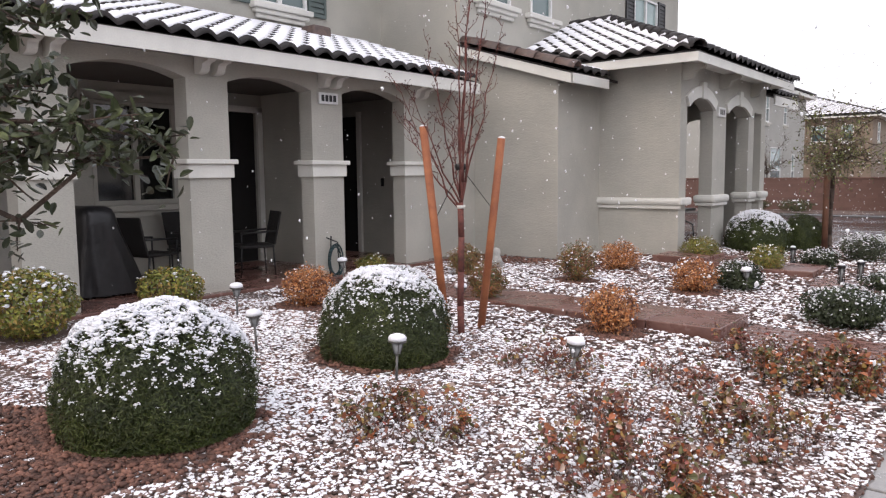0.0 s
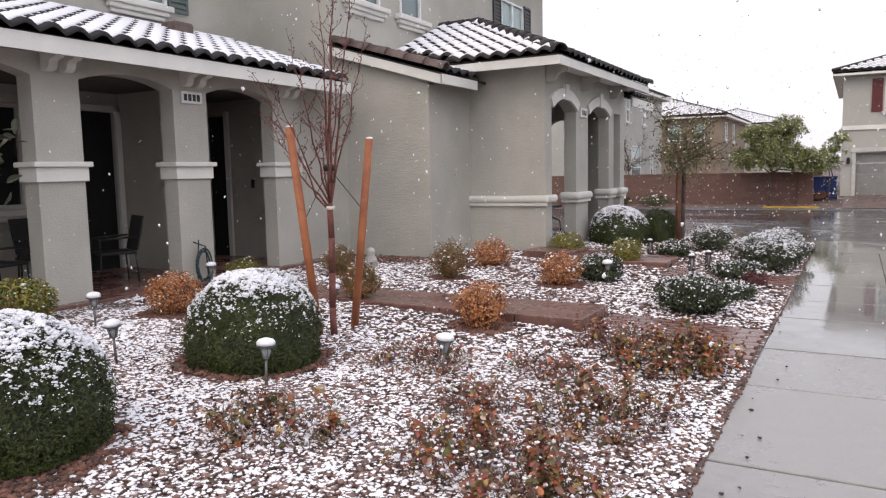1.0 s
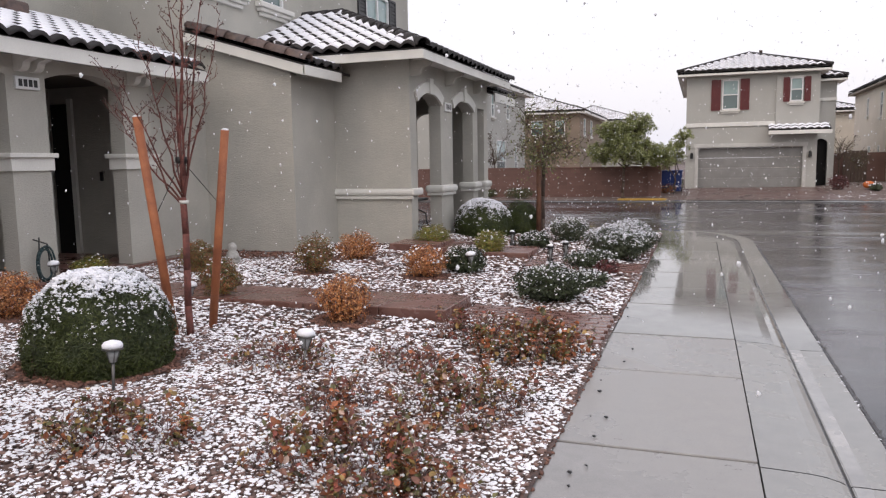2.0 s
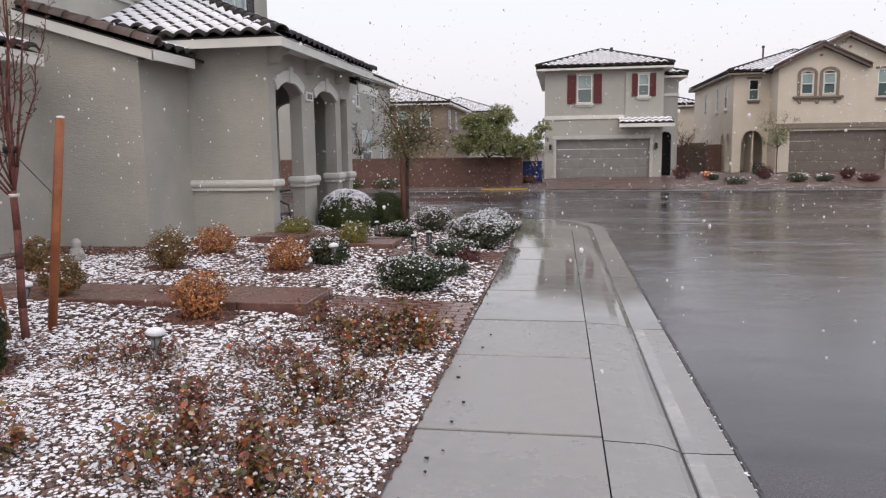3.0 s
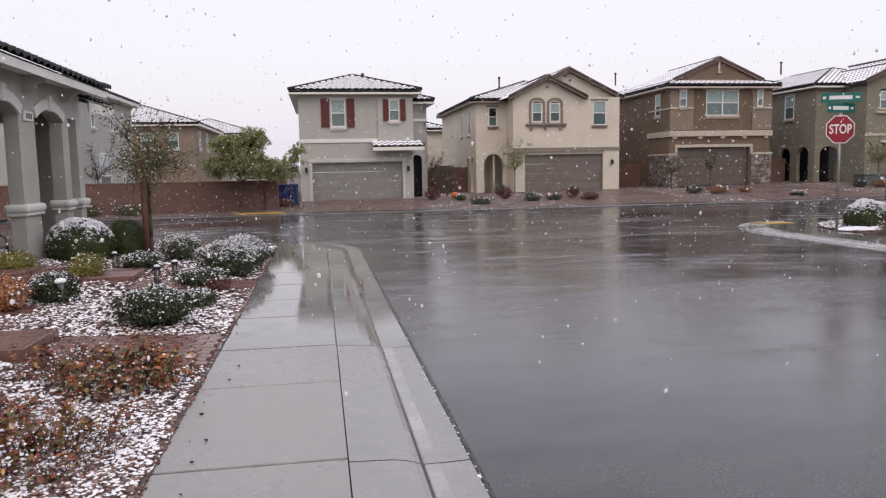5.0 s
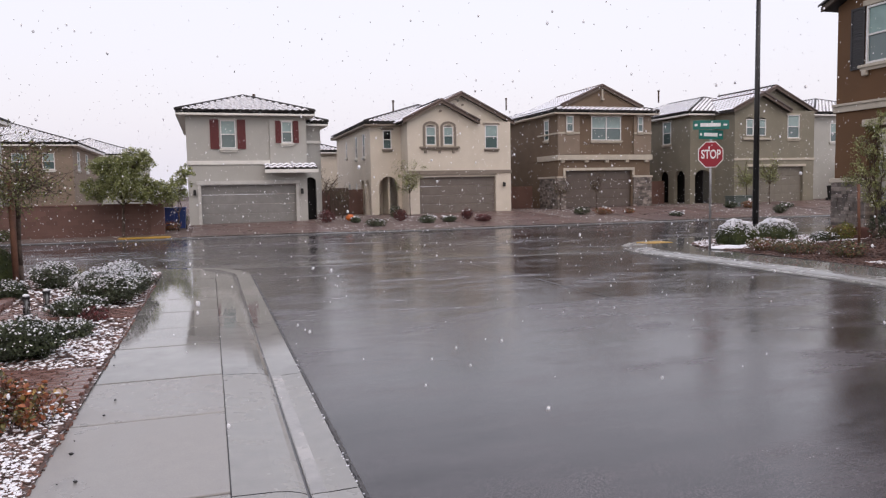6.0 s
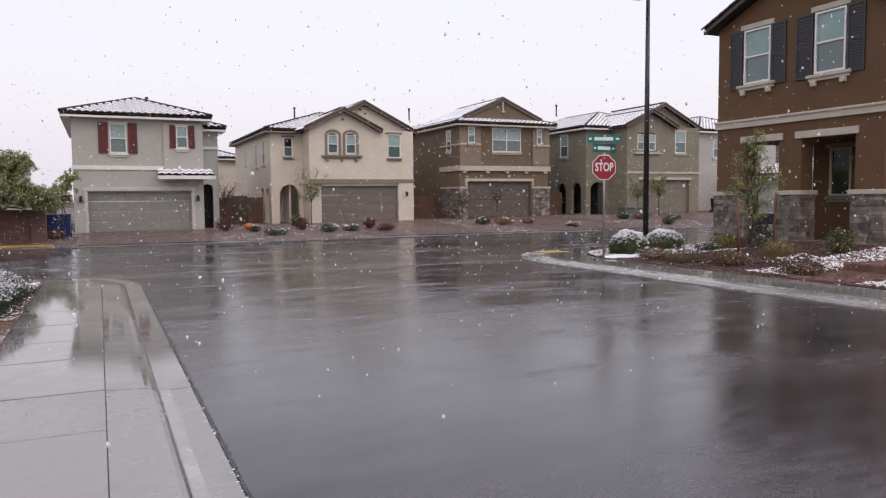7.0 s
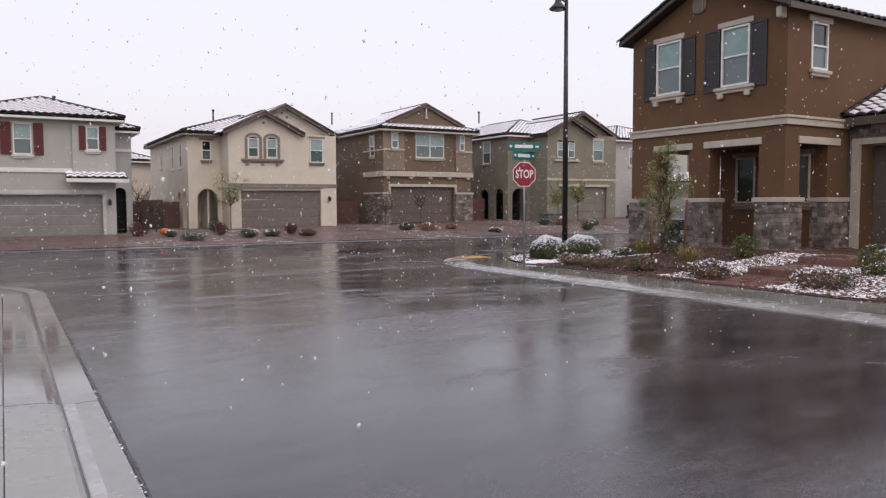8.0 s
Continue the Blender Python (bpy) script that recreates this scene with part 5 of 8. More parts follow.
plain_house((-16, 44, 0), -20, -10.3, 36.0, 46, -0.3, 5.9, GREY1, "light grey two-storey house beyond the garden wall", (), [(38.0, 38.6, 4.1, 5.4), (41.3, 41.9, 4.1, 5.4), (39, 41, 0.6, 2.9), (43.2, 43.8, 0.8, 2.6)], 1)
plain_house((-15, 66, 0), -21, -9, 60, 74, -0.3, 5.7, TAN, "tan two-storey house with snowy roof beyond the wall", [(-13, -12, 3.8, 5.0), (-11, -10.2, 3.8, 5.0)], [(62, 63, 3.8, 5.2), (66, 67, 3.8, 5.2)], 1)
plain_house((-14, 86, 0), -17, -6.2, 82, 94, -0.3, 6.0, GREY1, "pale house far off behind the wall", [(-17, -16, 4, 5.3), (-11, -10, 4, 5.3)], (), 1)
plain_house((9, 64, 0), 6.6, 11, 62, 74, -0.3, 5.2, CREAM, "cream house seen in the gap between two houses", (), (), 1)
plain_house((47, 46, 0.5), 43.5, 52, 44, 56, 0.2, 6.9, GREY1, "grey house far along the cross street", [(45, 46, 4.8, 6.2)], (), -1)
plain_house((52, 38, 0.4), 46, 58, 36, 42.5, 0.2, 3.3, GREY1, "low pale grey garage wing with snowy roof", (), (), -1)
plain_house((63, 46, 0.5), 57, 70, 44, 56, 0.2, 6.9, TAN, "tan house far along the cross street", (), (), -1)

# ---- brown corner house ----
RX, RY, RB = 18.7, 12.15, 0.43
h5 = thing("house", (21, 13, RB), "warm brown stucco corner house with stone-faced porch", "house")
TRIMS[h5.name] = CREAM_TRIM
bm = bmesh.new()
wall(bm, "y", RX, 0.48, RY, 17.73, 1.86, 6.95, [(12.95, 14.6, 1.86, 3.36), (15.36, 16.6, 1.86, 3.36), (15.72, 16.70, 5.12, 6.74), (13.30, 14.24, 5.06, 6.73)])
part("street_wall", fix(bm), RBROWN, h5)
bm = bmesh.new()
wall(bm, "x", RY, 0.4, RX + 0.48, 21.62, 1.86, 6.95, [(19.36, 20.65, 1.86, 3.36), (19.74, 20.50, 5.38, 6.66)])
part("side_wall", fix(bm), RBROWN, h5)
part("upper_side_wall", boxes((21.62, 30, RY, RY + 0.4, 3.4, 6.95)), RBROWN, h5)
bm = bmesh.new()
wall(bm, "y", 20.6, 0.2, 12.55, 15.7, RB, 3.4, [(14.42, 15.12, 1.7, 3.12), (12.62, 13.1, 1.7, 3.12)])
part("porch_back_wall", fix(bm), RBROWN, h5)
part("porch_return_wall", boxes((20.8, 30, 15.5, 15.7, RB, 6.5)), RBROWN, h5)
part("upper_end_wall", boxes((RX + 0.48, 30, 17.5, 17.73, 3.4, 6.95)), RBROWN, h5)
part("porch_ceiling", boxes((RX + 0.48, 21.6, RY + 0.4, 17.5, 3.4, 3.5)), RBROWN, h5)
part("porch_floor", boxes((RX - 0.1, 21.6, RY - 0.3, 17.7, 0, RB), bevel=0.02), PAVER, h5)
part("band", boxes((RX - 0.07, RX, RY - 0.07, 17.78, 3.82, 4.0), (RX, 21.6, RY - 0.07, RY, 3.82, 4.0), (RX - 0.11, RX, RY - 0.11, 17.8, 4.0, 4.07), (RX, 21.6, RY - 0.11, RY, 4.0, 4.07), bevel=0.01), TANTRIM, h5, "tan moulded belt course")
part("lintel", boxes((RX - 0.06, RX, 12.85, 14.79, 3.33, 3.53), (RX - 0.06, RX, 15.21, 16.75, 3.33, 3.53), (19.25, 21.18, RY - 0.06, RY, 3.33, 3.53), bevel=0.012), TANTRIM, h5)
for x0, x1, y0, y1, sd in ((RX - 0.06, RX + 0.72, RY - 0.06, 13.03, 3), (RX - 0.06, RX + 0.54, 14.54, 15.42, 4), (RX - 0.06, RX + 0.54, 16.55, 17.79, 5), (20.60, 21.60, RY - 0.06, RY + 0.46, 6)):
    stone_pier(h5, x0, x1, y0, y1, RB - 0.15, 1.73, sd)
    part("pier_cap", boxes((x0 - 0.05, x1 + 0.05, y0 - 0.05, y1 + 0.05, 1.73, 1.86), bevel=0.015), TANTRIM, h5)
TEALBLIND = plain("teal_blind_behind_glass", (0.24, 0.36, 0.34), 0.12)
for u0, u1, z0, z1 in ((15.72, 16.70, 5.12, 6.74), (13.30, 14.24, 5.06, 6.73)):
    window(h5, "y", u0, u1, z0, z1, RX, -1, sill_mat=TANTRIM, sill_wide=0.2, glass_top=TEALBLIND)
    part("window_head", boxes((RX - 0.05, RX, u0 - 0.12, u1 + 0.12, z1 + 0.02, z1 + 0.17), bevel=0.01), TANTRIM, h5)
    for u in (u0 + 0.02, u1 - 0.02):
        part("sill_bracket", boxes((RX - 0.13, RX, u - 0.08, u + 0.08, z0 - 0.34, z0 - 0.19), bevel=0.03), TANTRIM, h5)
window(h5, "x", 19.74, 20.50, 5.38, 6.66, RY, -1, trim=0.16, sill_mat=TANTRIM, glass_top=GLASS_DARK)
for u0, u1, z0, z1 in ((15.17, 15.67, 5.0, 6.76), (16.75, 17.22, 5.0, 6.76), (12.75, 13.25, 4.97, 6.74), (14.29, 14.83, 4.97, 6.74)):
    shutter(h5, "y", u0, u1, z0, z1, RX, -1, DARKSHUT, 22)
for u0, u1 in ((14.42, 15.12), (12.62, 13.1)):
    window(h5, "y", u0, u1, 1.7, 3.12, 20.6, -1, "", glass_low=GLASS_DARK, frame_mat=TANTRIM, trim=0.14, sill_mat=CREAM_TRIM)
# gable that faces the street, ridge along x
ZE, PK, ov, lip = 6.98, 0.42, 0.28, 0.36
ym = (RY + 17.73) / 2
zm = ZE + ((17.73 - RY) / 2 + ov) * PK
bm = bmesh.new()
tri = [(RY, 6.95), (17.73, 6.95), (ym, 6.95 + (17.73 - RY) / 2 * PK)]
a = [bm.verts.new((RX, y, z)) for y, z in tri]
b = [bm.verts.new((RX + 0.3, y, z)) for y, z in tri]
bm.faces.new(a), bm.faces.new(b[::-1])
part("gable_wall", fix(bm), RBROWN, h5)
for ye in (RY - ov, 17.73 + ov):
    roof_plane(h5, [(RX - lip, ye, ZE), (30, ye, ZE), (30, ym, zm), (RX - lip, ym, zm)])
bm = bmesh.new()
for ye in (RY - ov, 17.73 + ov):
    slope(bm, (RX - lip - 0.03, ye, ZE + 0.02), (RX - lip - 0.03, ym, zm + 0.02), (RX - lip + 0.03, ym, zm + 0.02), (RX - lip + 0.03, ye, ZE + 0.02), thick=0.14)
box(bm, RX - lip, 30, RY - ov - 0.02, RY - ov + 0.02, ZE - 0.18, ZE - 0.02)
part("fascia", fix(bm), plain("dark_taupe_fascia", (0.10, 0.078, 0.062), 0.7), h5)
for ye in (RY - ov, 17.73 + ov):
    ridge_caps(h5, (RX - lip, ye, ZE + 0.05), (RX - lip, ym, zm + 0.05), 0.10, TILE, 0.40, "verge_tile")
part("rake_tail", boxes((RX - 0.3, RX, RY + 0.02, RY + 0.18, 6.62, 6.92), bevel=0.05), TANTRIM, h5, "tan corbel under the eave's corner")
bm = lathe(bmesh.new(), [(0.24, -0.03), (0.26, 0.0), (0.24, 0.03), (0.2, 0.03)], sides=20)
for k in range(4):
    box(bm, -0.19, 0.19, -0.15 + 0.1 * k - 0.03, -0.15 + 0.1 * k + 0.03, 0.02, 0.05)
bmesh.ops.rotate(bm, verts=bm.verts, cent=(0, 0, 0), matrix=Matrix.Rotation(radians(-90), 3, "Y"))
bmesh.ops.translate(bm, verts=bm.verts, vec=(RX - 0.03, 15.05, 7.6))
part("gable_vent", bm, CREAM_TRIM, h5, "round louvred gable vent")
# its garage wing, which faces the street
GX, GY0, GY1 = 21.62, 5.2, RY
roof_plane(h5, [(GX - 0.32, GY1, 4.12), (GX - 0.32, GY0, 4.12), (GX + 5.0, GY0, 6.4), (GX + 5.0, GY1, 6.4)])
ridge_caps(h5, (GX - 0.34, GY1 - 0.06, 4.2), (GX + 5.0, GY1 - 0.06, 6.48), 0.11, TILE, 0.40, "verge_tile")
part("fascia", boxes((GX - 0.34, GX - 0.30, GY0, GY1 - 0.02, 3.88, 4.11), (GX - 0.30, GX, GY0, GY1 - 0.02, 3.90, 3.95)), plain("dark_taupe_fascia", (0.10, 0.078, 0.062), 0.7), h5)
bm = bmesh.new()
wall(bm, "y", GX + 0.06, 0.25, GY0, GY1 - 0.12, RB - 0.3, 3.95, [(6.6, 11.785, RB - 0.3, 3.36)])
part("garage_wall", fix(bm), RBROWN, h5)
stone_pier(h5, GX, GX + 0.1, 12.02, GY1 - 0.065, RB - 0.2, 3.9, 7)
stone_pier(h5, GX, GX + 0.1, GY0, 12.02, 3.53, 3.9, 8)
part("garage_trim", boxes((GX - 0.03, GX + 0.06, 11.78, 12.015, RB - 0.1, 3.53), (GX - 0.03, GX + 0.06, 6.5, 11.78, 3.36, 3.53)), TANTRIM, h5)
part("garage_jamb", boxes((GX + 0.06, GX + 0.5, 11.62, 11.78, RB - 0.1, 3.36)), RBROWN, h5)
for k in range(4):
    part("garage_panel", boxes((GX + 0.45, GX + 0.5, 6.6, 11.62, RB - 0.25 + 0.79 * k, RB - 0.25 + 0.79 * (k + 1) - 0.012), bevel=0.006), GAR3, h5)


# ---- plants: makers ----
def arr(n, lo, hi, rng):
    return rng.uniform(lo, hi, n)


def leaf_mesh(name, pos, nrm, size, mats, pick, rng, wide=0.55, droop=0.0, shaped=False):
    """Many folded leaves as one mesh. pick: material index of each leaf. shaped: a fuller outline for leaves near by."""
    n = len(pos)
    nrm = nrm / (np.linalg.norm(nrm, axis=1, keepdims=True) + 1e-9)
    t = rng.normal(size=(n, 3))
    t[:, 2] -= droop
    t -= nrm * np.sum(t * nrm, axis=1, keepdims=True)
    t /= np.linalg.norm(t, axis=1, keepdims=True) + 1e-9
    b = np.cross(nrm, t)
    L, W = size[:, None], size[:, None] * wide * 0.5
    fold = nrm * W * 0.45
    if shaped:
        rows = [(-0.5, 0.12), (-0.2, 0.75), (0.15, 1.0), (0.42, 0.6)]
        left = [pos + t * L * a + (b * W + fold) * w for a, w in rows]
        right = [pos + t * L * a - (b * W - fold) * w for a, w in rows]
        mid = [pos + t * L * a for a, w in rows]
        tip = [pos + t * L * 0.52]
        verts = np.stack(left + mid + right + tip, axis=1).reshape(-1, 3)
        i = np.arange(n)[:, None] * 13
        q = [[0, 1, 5, 4], [1, 2, 6, 5], [2, 3, 7, 6], [4, 5, 9, 8], [5, 6, 10, 9], [6, 7, 11, 10], [3, 12, 7, 7], [7, 12, 11, 11]]
        faces = [[f + k * 13 for f in (c[:3] if c[2] == c[3] else c)] for k in range(n) for c in q]
        me = bpy.data.meshes.new(name)
        me.from_pydata(verts.tolist(), [], faces)
        for m in mats:
            me.materials.append(m)
        me.polygons.foreach_set("material_index", np.repeat(pick, 8).astype(np.int32))
        return me
    verts = np.stack([pos - t * L * 0.5, pos + b * W + fold, pos + t * L * 0.5, pos - b * W + fold], axis=1).reshape(-1, 3)
    i = np.arange(n)[:, None] * 4
    faces = np.concatenate([i + np.array([[0, 1, 2]]), i + np.array([[0, 2, 3]])], axis=1).reshape(-1, 3)
    me = bpy.data.meshes.new(name)
    me.from_pydata(verts.tolist(), [], faces.tolist())
    for m in mats:
        me.materials.append(m)
    me.polygons.foreach_set("material_index", np.repeat(pick, 2).astype(np.int32))
    return me


PHI = (1 + 5 ** 0.5) / 2
ICO_V = np.array([(-1, PHI, 0), (1, PHI, 0), (-1, -PHI, 0), (1, -PHI, 0), (0, -1, PHI), (0, 1, PHI), (0, -1, -PHI), (0, 1, -PHI), (PHI, 0, -1), (PHI, 0, 1), (-PHI, 0, -1), (-PHI, 0, 1)]) / math.sqrt(1 + PHI * PHI)
ICO_F = np.array([(0, 11, 5), (0, 5, 1), (0, 1, 7), (0, 7, 10), (0, 10, 11), (1, 5, 9), (5, 11, 4), (11, 10, 2), (10, 7, 6), (7, 1, 8), (3, 9, 4), (3, 4, 2), (3, 2, 6), (3, 6, 8), (3, 8, 9), (4, 9, 5), (2, 4, 11), (6, 2, 10), (8, 6, 7), (9, 8, 1)])


def blob_mesh(name, pos, radius, flat, mat, rng, jitter=0.18, smooth=True):
    """Many small uneven lumps as one mesh."""
    n = len(pos)
    a = rng.uniform(0, math.tau, n)
    v = ICO_V[None] * (1 + rng.normal(0, jitter, (n, 12, 1)))
    sx, sy = rng.uniform(0.75, 1.3, n), rng.uniform(0.75, 1.3, n)
    x = v[..., 0] * sx[:, None]
    y = v[..., 1] * sy[:, None]
    vx = x * np.cos(a)[:, None] - y * np.sin(a)[:, None]
    vy = x * np.sin(a)[:, None] + y * np.cos(a)[:, None]
    v = np.stack([vx, vy, v[..., 2] * flat], axis=2) * radius[:, None, None] + pos[:, None]
    f = ICO_F[None] + (np.arange(n) * 12)[:, None, None]
    me = bpy.data.meshes.new(name)
    me.from_pydata(v.reshape(-1, 3).tolist(), [], f.reshape(-1, 3).tolist())
    me.materials.append(mat)
    if smooth:
        me.polygons.foreach_set("use_smooth", [True] * (n * 20))
    return me


def child(name, me, parent, label="", kind=""):
    ob = new(name, me)
    ob.parent = parent
    ROOT[ob.name] = ROOT.get(parent.name, Vector((0, 0, 0)))
    return tagged(ob, label, kind=kind)


def leaf_mat(name, c, c2, rough=0.55, island=0.45):
    return material(name, c, c2, scale=5, rough=rough, island=island, bump=0.1, fine=80)


G_DARK = [leaf_mat("needle_green", (0.050, 0.068, 0.010), (0.019, 0.030, 0.006)), leaf_mat("needle_olive", (0.062, 0.076, 0.014), (0.026, 0.036, 0.008))]
G_LEAF = [leaf_mat("glossy_green", (0.042, 0.056, 0.020), (0.018, 0.026, 0.010), 0.6), leaf_mat("grey_green", (0.085, 0.098, 0.055), (0.042, 0.052, 0.03), 0.5)]
YG = [leaf_mat("yellow_green", (0.17, 0.19, 0.03), (0.075, 0.10, 0.02)), leaf_mat("lime_green", (0.30, 0.28, 0.05), (0.15, 0.16, 0.03)), leaf_mat("old_gold", (0.30, 0.20, 0.05), (0.17, 0.12, 0.03))]
ORANGE = [leaf_mat("rust_orange", (0.52, 0.20, 0.055), (0.34, 0.12, 0.035)), leaf_mat("pale_orange", (0.62, 0.33, 0.15), (0.42, 0.19, 0.07)), leaf_mat("red_brown", (0.25, 0.085, 0.035), (0.14, 0.05, 0.025))]
MIXED = [leaf_mat("olive_orange", (0.30, 0.17, 0.05), (0.16, 0.10, 0.03)), leaf_mat("rust_leaf", (0.30, 0.11, 0.045), (0.17, 0.06, 0.03)), leaf_mat("olive_leaf", (0.15, 0.15, 0.045), (0.08, 0.08, 0.025))]
COVER = [leaf_mat("dead_brown", (0.23, 0.095, 0.06), (0.11, 0.05, 0.035)), leaf_mat("dull_orange", (0.38, 0.125, 0.045), (0.22, 0.07, 0.03)), leaf_mat("dull_olive", (0.14, 0.125, 0.042), (0.065, 0.062, 0.024)), leaf_mat("wine_red", (0.27, 0.075, 0.05), (0.15, 0.045, 0.034)), leaf_mat("ochre", (0.36, 0.24, 0.08), (0.24, 0.15, 0.05)), leaf_mat("frosted_tan", (0.52, 0.40, 0.33), (0.34, 0.23, 0.18))]
REDL = [leaf_mat("wine_leaf", (0.16, 0.03, 0.03), (0.08, 0.018, 0.018)), leaf_mat("dark_wine", (0.09, 0.03, 0.028), (0.05, 0.018, 0.018))]
TWIG_PALE = material("pale_twig", (0.23, 0.15, 0.135), (0.12, 0.075, 0.07), scale=10, rough=0.8, bump=0.2)
TWIG = material("twig", (0.10, 0.06, 0.05), (0.06, 0.035, 0.03), scale=10, rough=0.8, bump=0.2)


def shrub(name, at, r, h, mats, label, category="shrub", group="", n=1600, leaf=0.035, snow=0.3, shape="ball", shell=0.72, seed=0, blob=0.02, lumpy=0.12, nblob=None, wide=0.55, snow_low=0.35, weights=None):
    """A shrub of many leaves on twigs, with clumps of snow on what faces the sky."""
    rng = np.random.default_rng(seed)
    root = thing(name, (at[0], at[1], at[2]), label, category, group)
    d = rng.normal(size=(n, 3))
    d /= np.linalg.norm(d, axis=1, keepdims=True)
    k = rng.uniform(shell ** 3, 1, n) ** (1 / 3)

    def lump(v):
        return np.array([1 + lumpy * noise.noise(Vector(p) * 2.2 + Vector((seed * 3.1, 0, 0))) + lumpy * 0.6 * noise.noise(Vector(p) * 6 + Vector((seed, 5, 0))) for p in v])

    def form(v):
        w = v.copy()
        if shape == "dome":
            z = np.clip((w[:, 2] + 0.55) / 1.55, 0, 1)
            rad = np.hypot(w[:, 0], w[:, 1]) + 1e-6
            prof = np.sqrt(np.clip(1 - z ** 3.3, 0, 1)) * (0.93 + 0.07 * np.minimum(z * 4, 1))
            return np.stack([w[:, 0] / rad * prof * r, w[:, 1] / rad * prof * r, z * h], axis=1)
        return np.stack([w[:, 0] * r, w[:, 1] * r, (w[:, 2] * 0.5 + 0.5) * h], axis=1)
    m = lump(d)
    p = form(d) * (k * m)[:, None] if shape == "ball" else form(d) * np.stack([k * m, k * m, 0.25 + 0.75 * k * m], axis=1)
    if shape == "ball":
        p = form(d)
        c = np.array((0, 0, h * 0.5))
        p = c + (p - c) * (k * m)[:, None]
    p[:, 2] = np.maximum(p[:, 2], 0.01)
    nr = d + rng.normal(0, 0.55, (n, 3))
    nr[:, 2] += 0.35
    pick = rng.choice(len(mats), n, p=weights)
    size = leaf * rng.uniform(0.7, 1.35, n)
    child("foliage", leaf_mesh("foliage", p, nr, size, mats, pick, rng, wide), root)
    bm = bmesh.new()
    for i in range(min(9, 4 + int(r * 8))):
        a = rng.uniform(0, math.tau)
        e = rng.uniform(0.3, 0.85)
        rod(bm, (0.04 * math.cos(a), 0.04 * math.sin(a), -0.03), (r * e * math.cos(a), r * e * math.sin(a), h * rng.uniform(0.4, 0.85)), 0.009, 0.004, 5)
    child("branchwork", mesh_of(bm, "branchwork", TWIG, None), root, kind="stuff")
    if shape == "dome":
        bm = bmesh.new()
        bmesh.ops.create_icosphere(bm, subdivisions=3, radius=1)
        q = np.array([v.co[:] for v in bm.verts])
        q = form(q) * 0.86
        for v, c in zip(bm.verts, q):
            v.co = (c[0], c[1], max(c[2], -0.02))
        child("inner_growth", mesh_of(bm, "inner_growth", G_DARK[0], None), root)
    if snow > 0 and shape == "dome":
        # soft lumps lie close together on the crown and thin out down the flanks
        tries = int((nblob or 900) * 6)
        e = rng.normal(size=(tries, 3))
        e /= np.linalg.norm(e, axis=1, keepdims=True)
        e[:, 2] = np.abs(e[:, 2]) * 1.25 - 0.25
        e /= np.linalg.norm(e, axis=1, keepdims=True)
        high = np.clip((e[:, 2] + 0.55) / 1.55, 0, 1)
        off = Vector((seed * 1.7, 1, 2))
        patch = np.array([0.20 * noise.noise(Vector(v) * 2.6 + off) + 0.34 * noise.noise(Vector(v) * 9 * r / 0.6 + off) + 0.44 * noise.noise(Vector(v) * 21 * r / 0.6 + off) for v in e])
        lie = high + patch + rng.normal(0, 0.05, tries) - snow_low - 0.16
        e, lie = e[lie > 0], lie[lie > 0]
        q = form(e) * (lump(e) * rng.uniform(0.985, 1.008, len(e)))[:, None]
        rad = blob * (0.22 + 0.98 * np.clip(lie * 1.9, 0, 1)) * rng.uniform(0.6, 1.3, len(e))
        child("snow_cover", blob_mesh("snow_cover", q, rad, 0.62, SNOW, rng, 0.22), root, "lumpy cap of fresh snow", "stuff")
        return root
    if snow > 0:
        nb = nblob or int(n * 0.35 * snow)
        e = rng.normal(size=(nb * 6, 3))
        e /= np.linalg.norm(e, axis=1, keepdims=True)
        ns = np.array([noise.noise(Vector(v) * 3.5 + Vector((seed * 1.7, 1, 2))) + 0.5 * noise.noise(Vector(v) * 11) for v in e])
        keep = e[:, 2] + ns + rng.normal(0, 0.16, len(e)) > snow_low
        e = e[keep][:nb]
        c = np.array((0, 0, h * 0.5))
        q = c + (form(e) - c) * (lump(e) * rng.uniform(0.9, 1.02, len(e)))[:, None]
        if len(q):
            q = q + rng.normal(0, blob * 0.8, q.shape)
            rad = blob * (0.35 + 1.4 * rng.uniform(0, 1, len(q)) ** 2)
            child("snow_clumps", blob_mesh("snow_clumps", q, rad, 0.6, SNOW, rng, 0.3), root, "small clumps of fresh snow", "stuff")
    return root


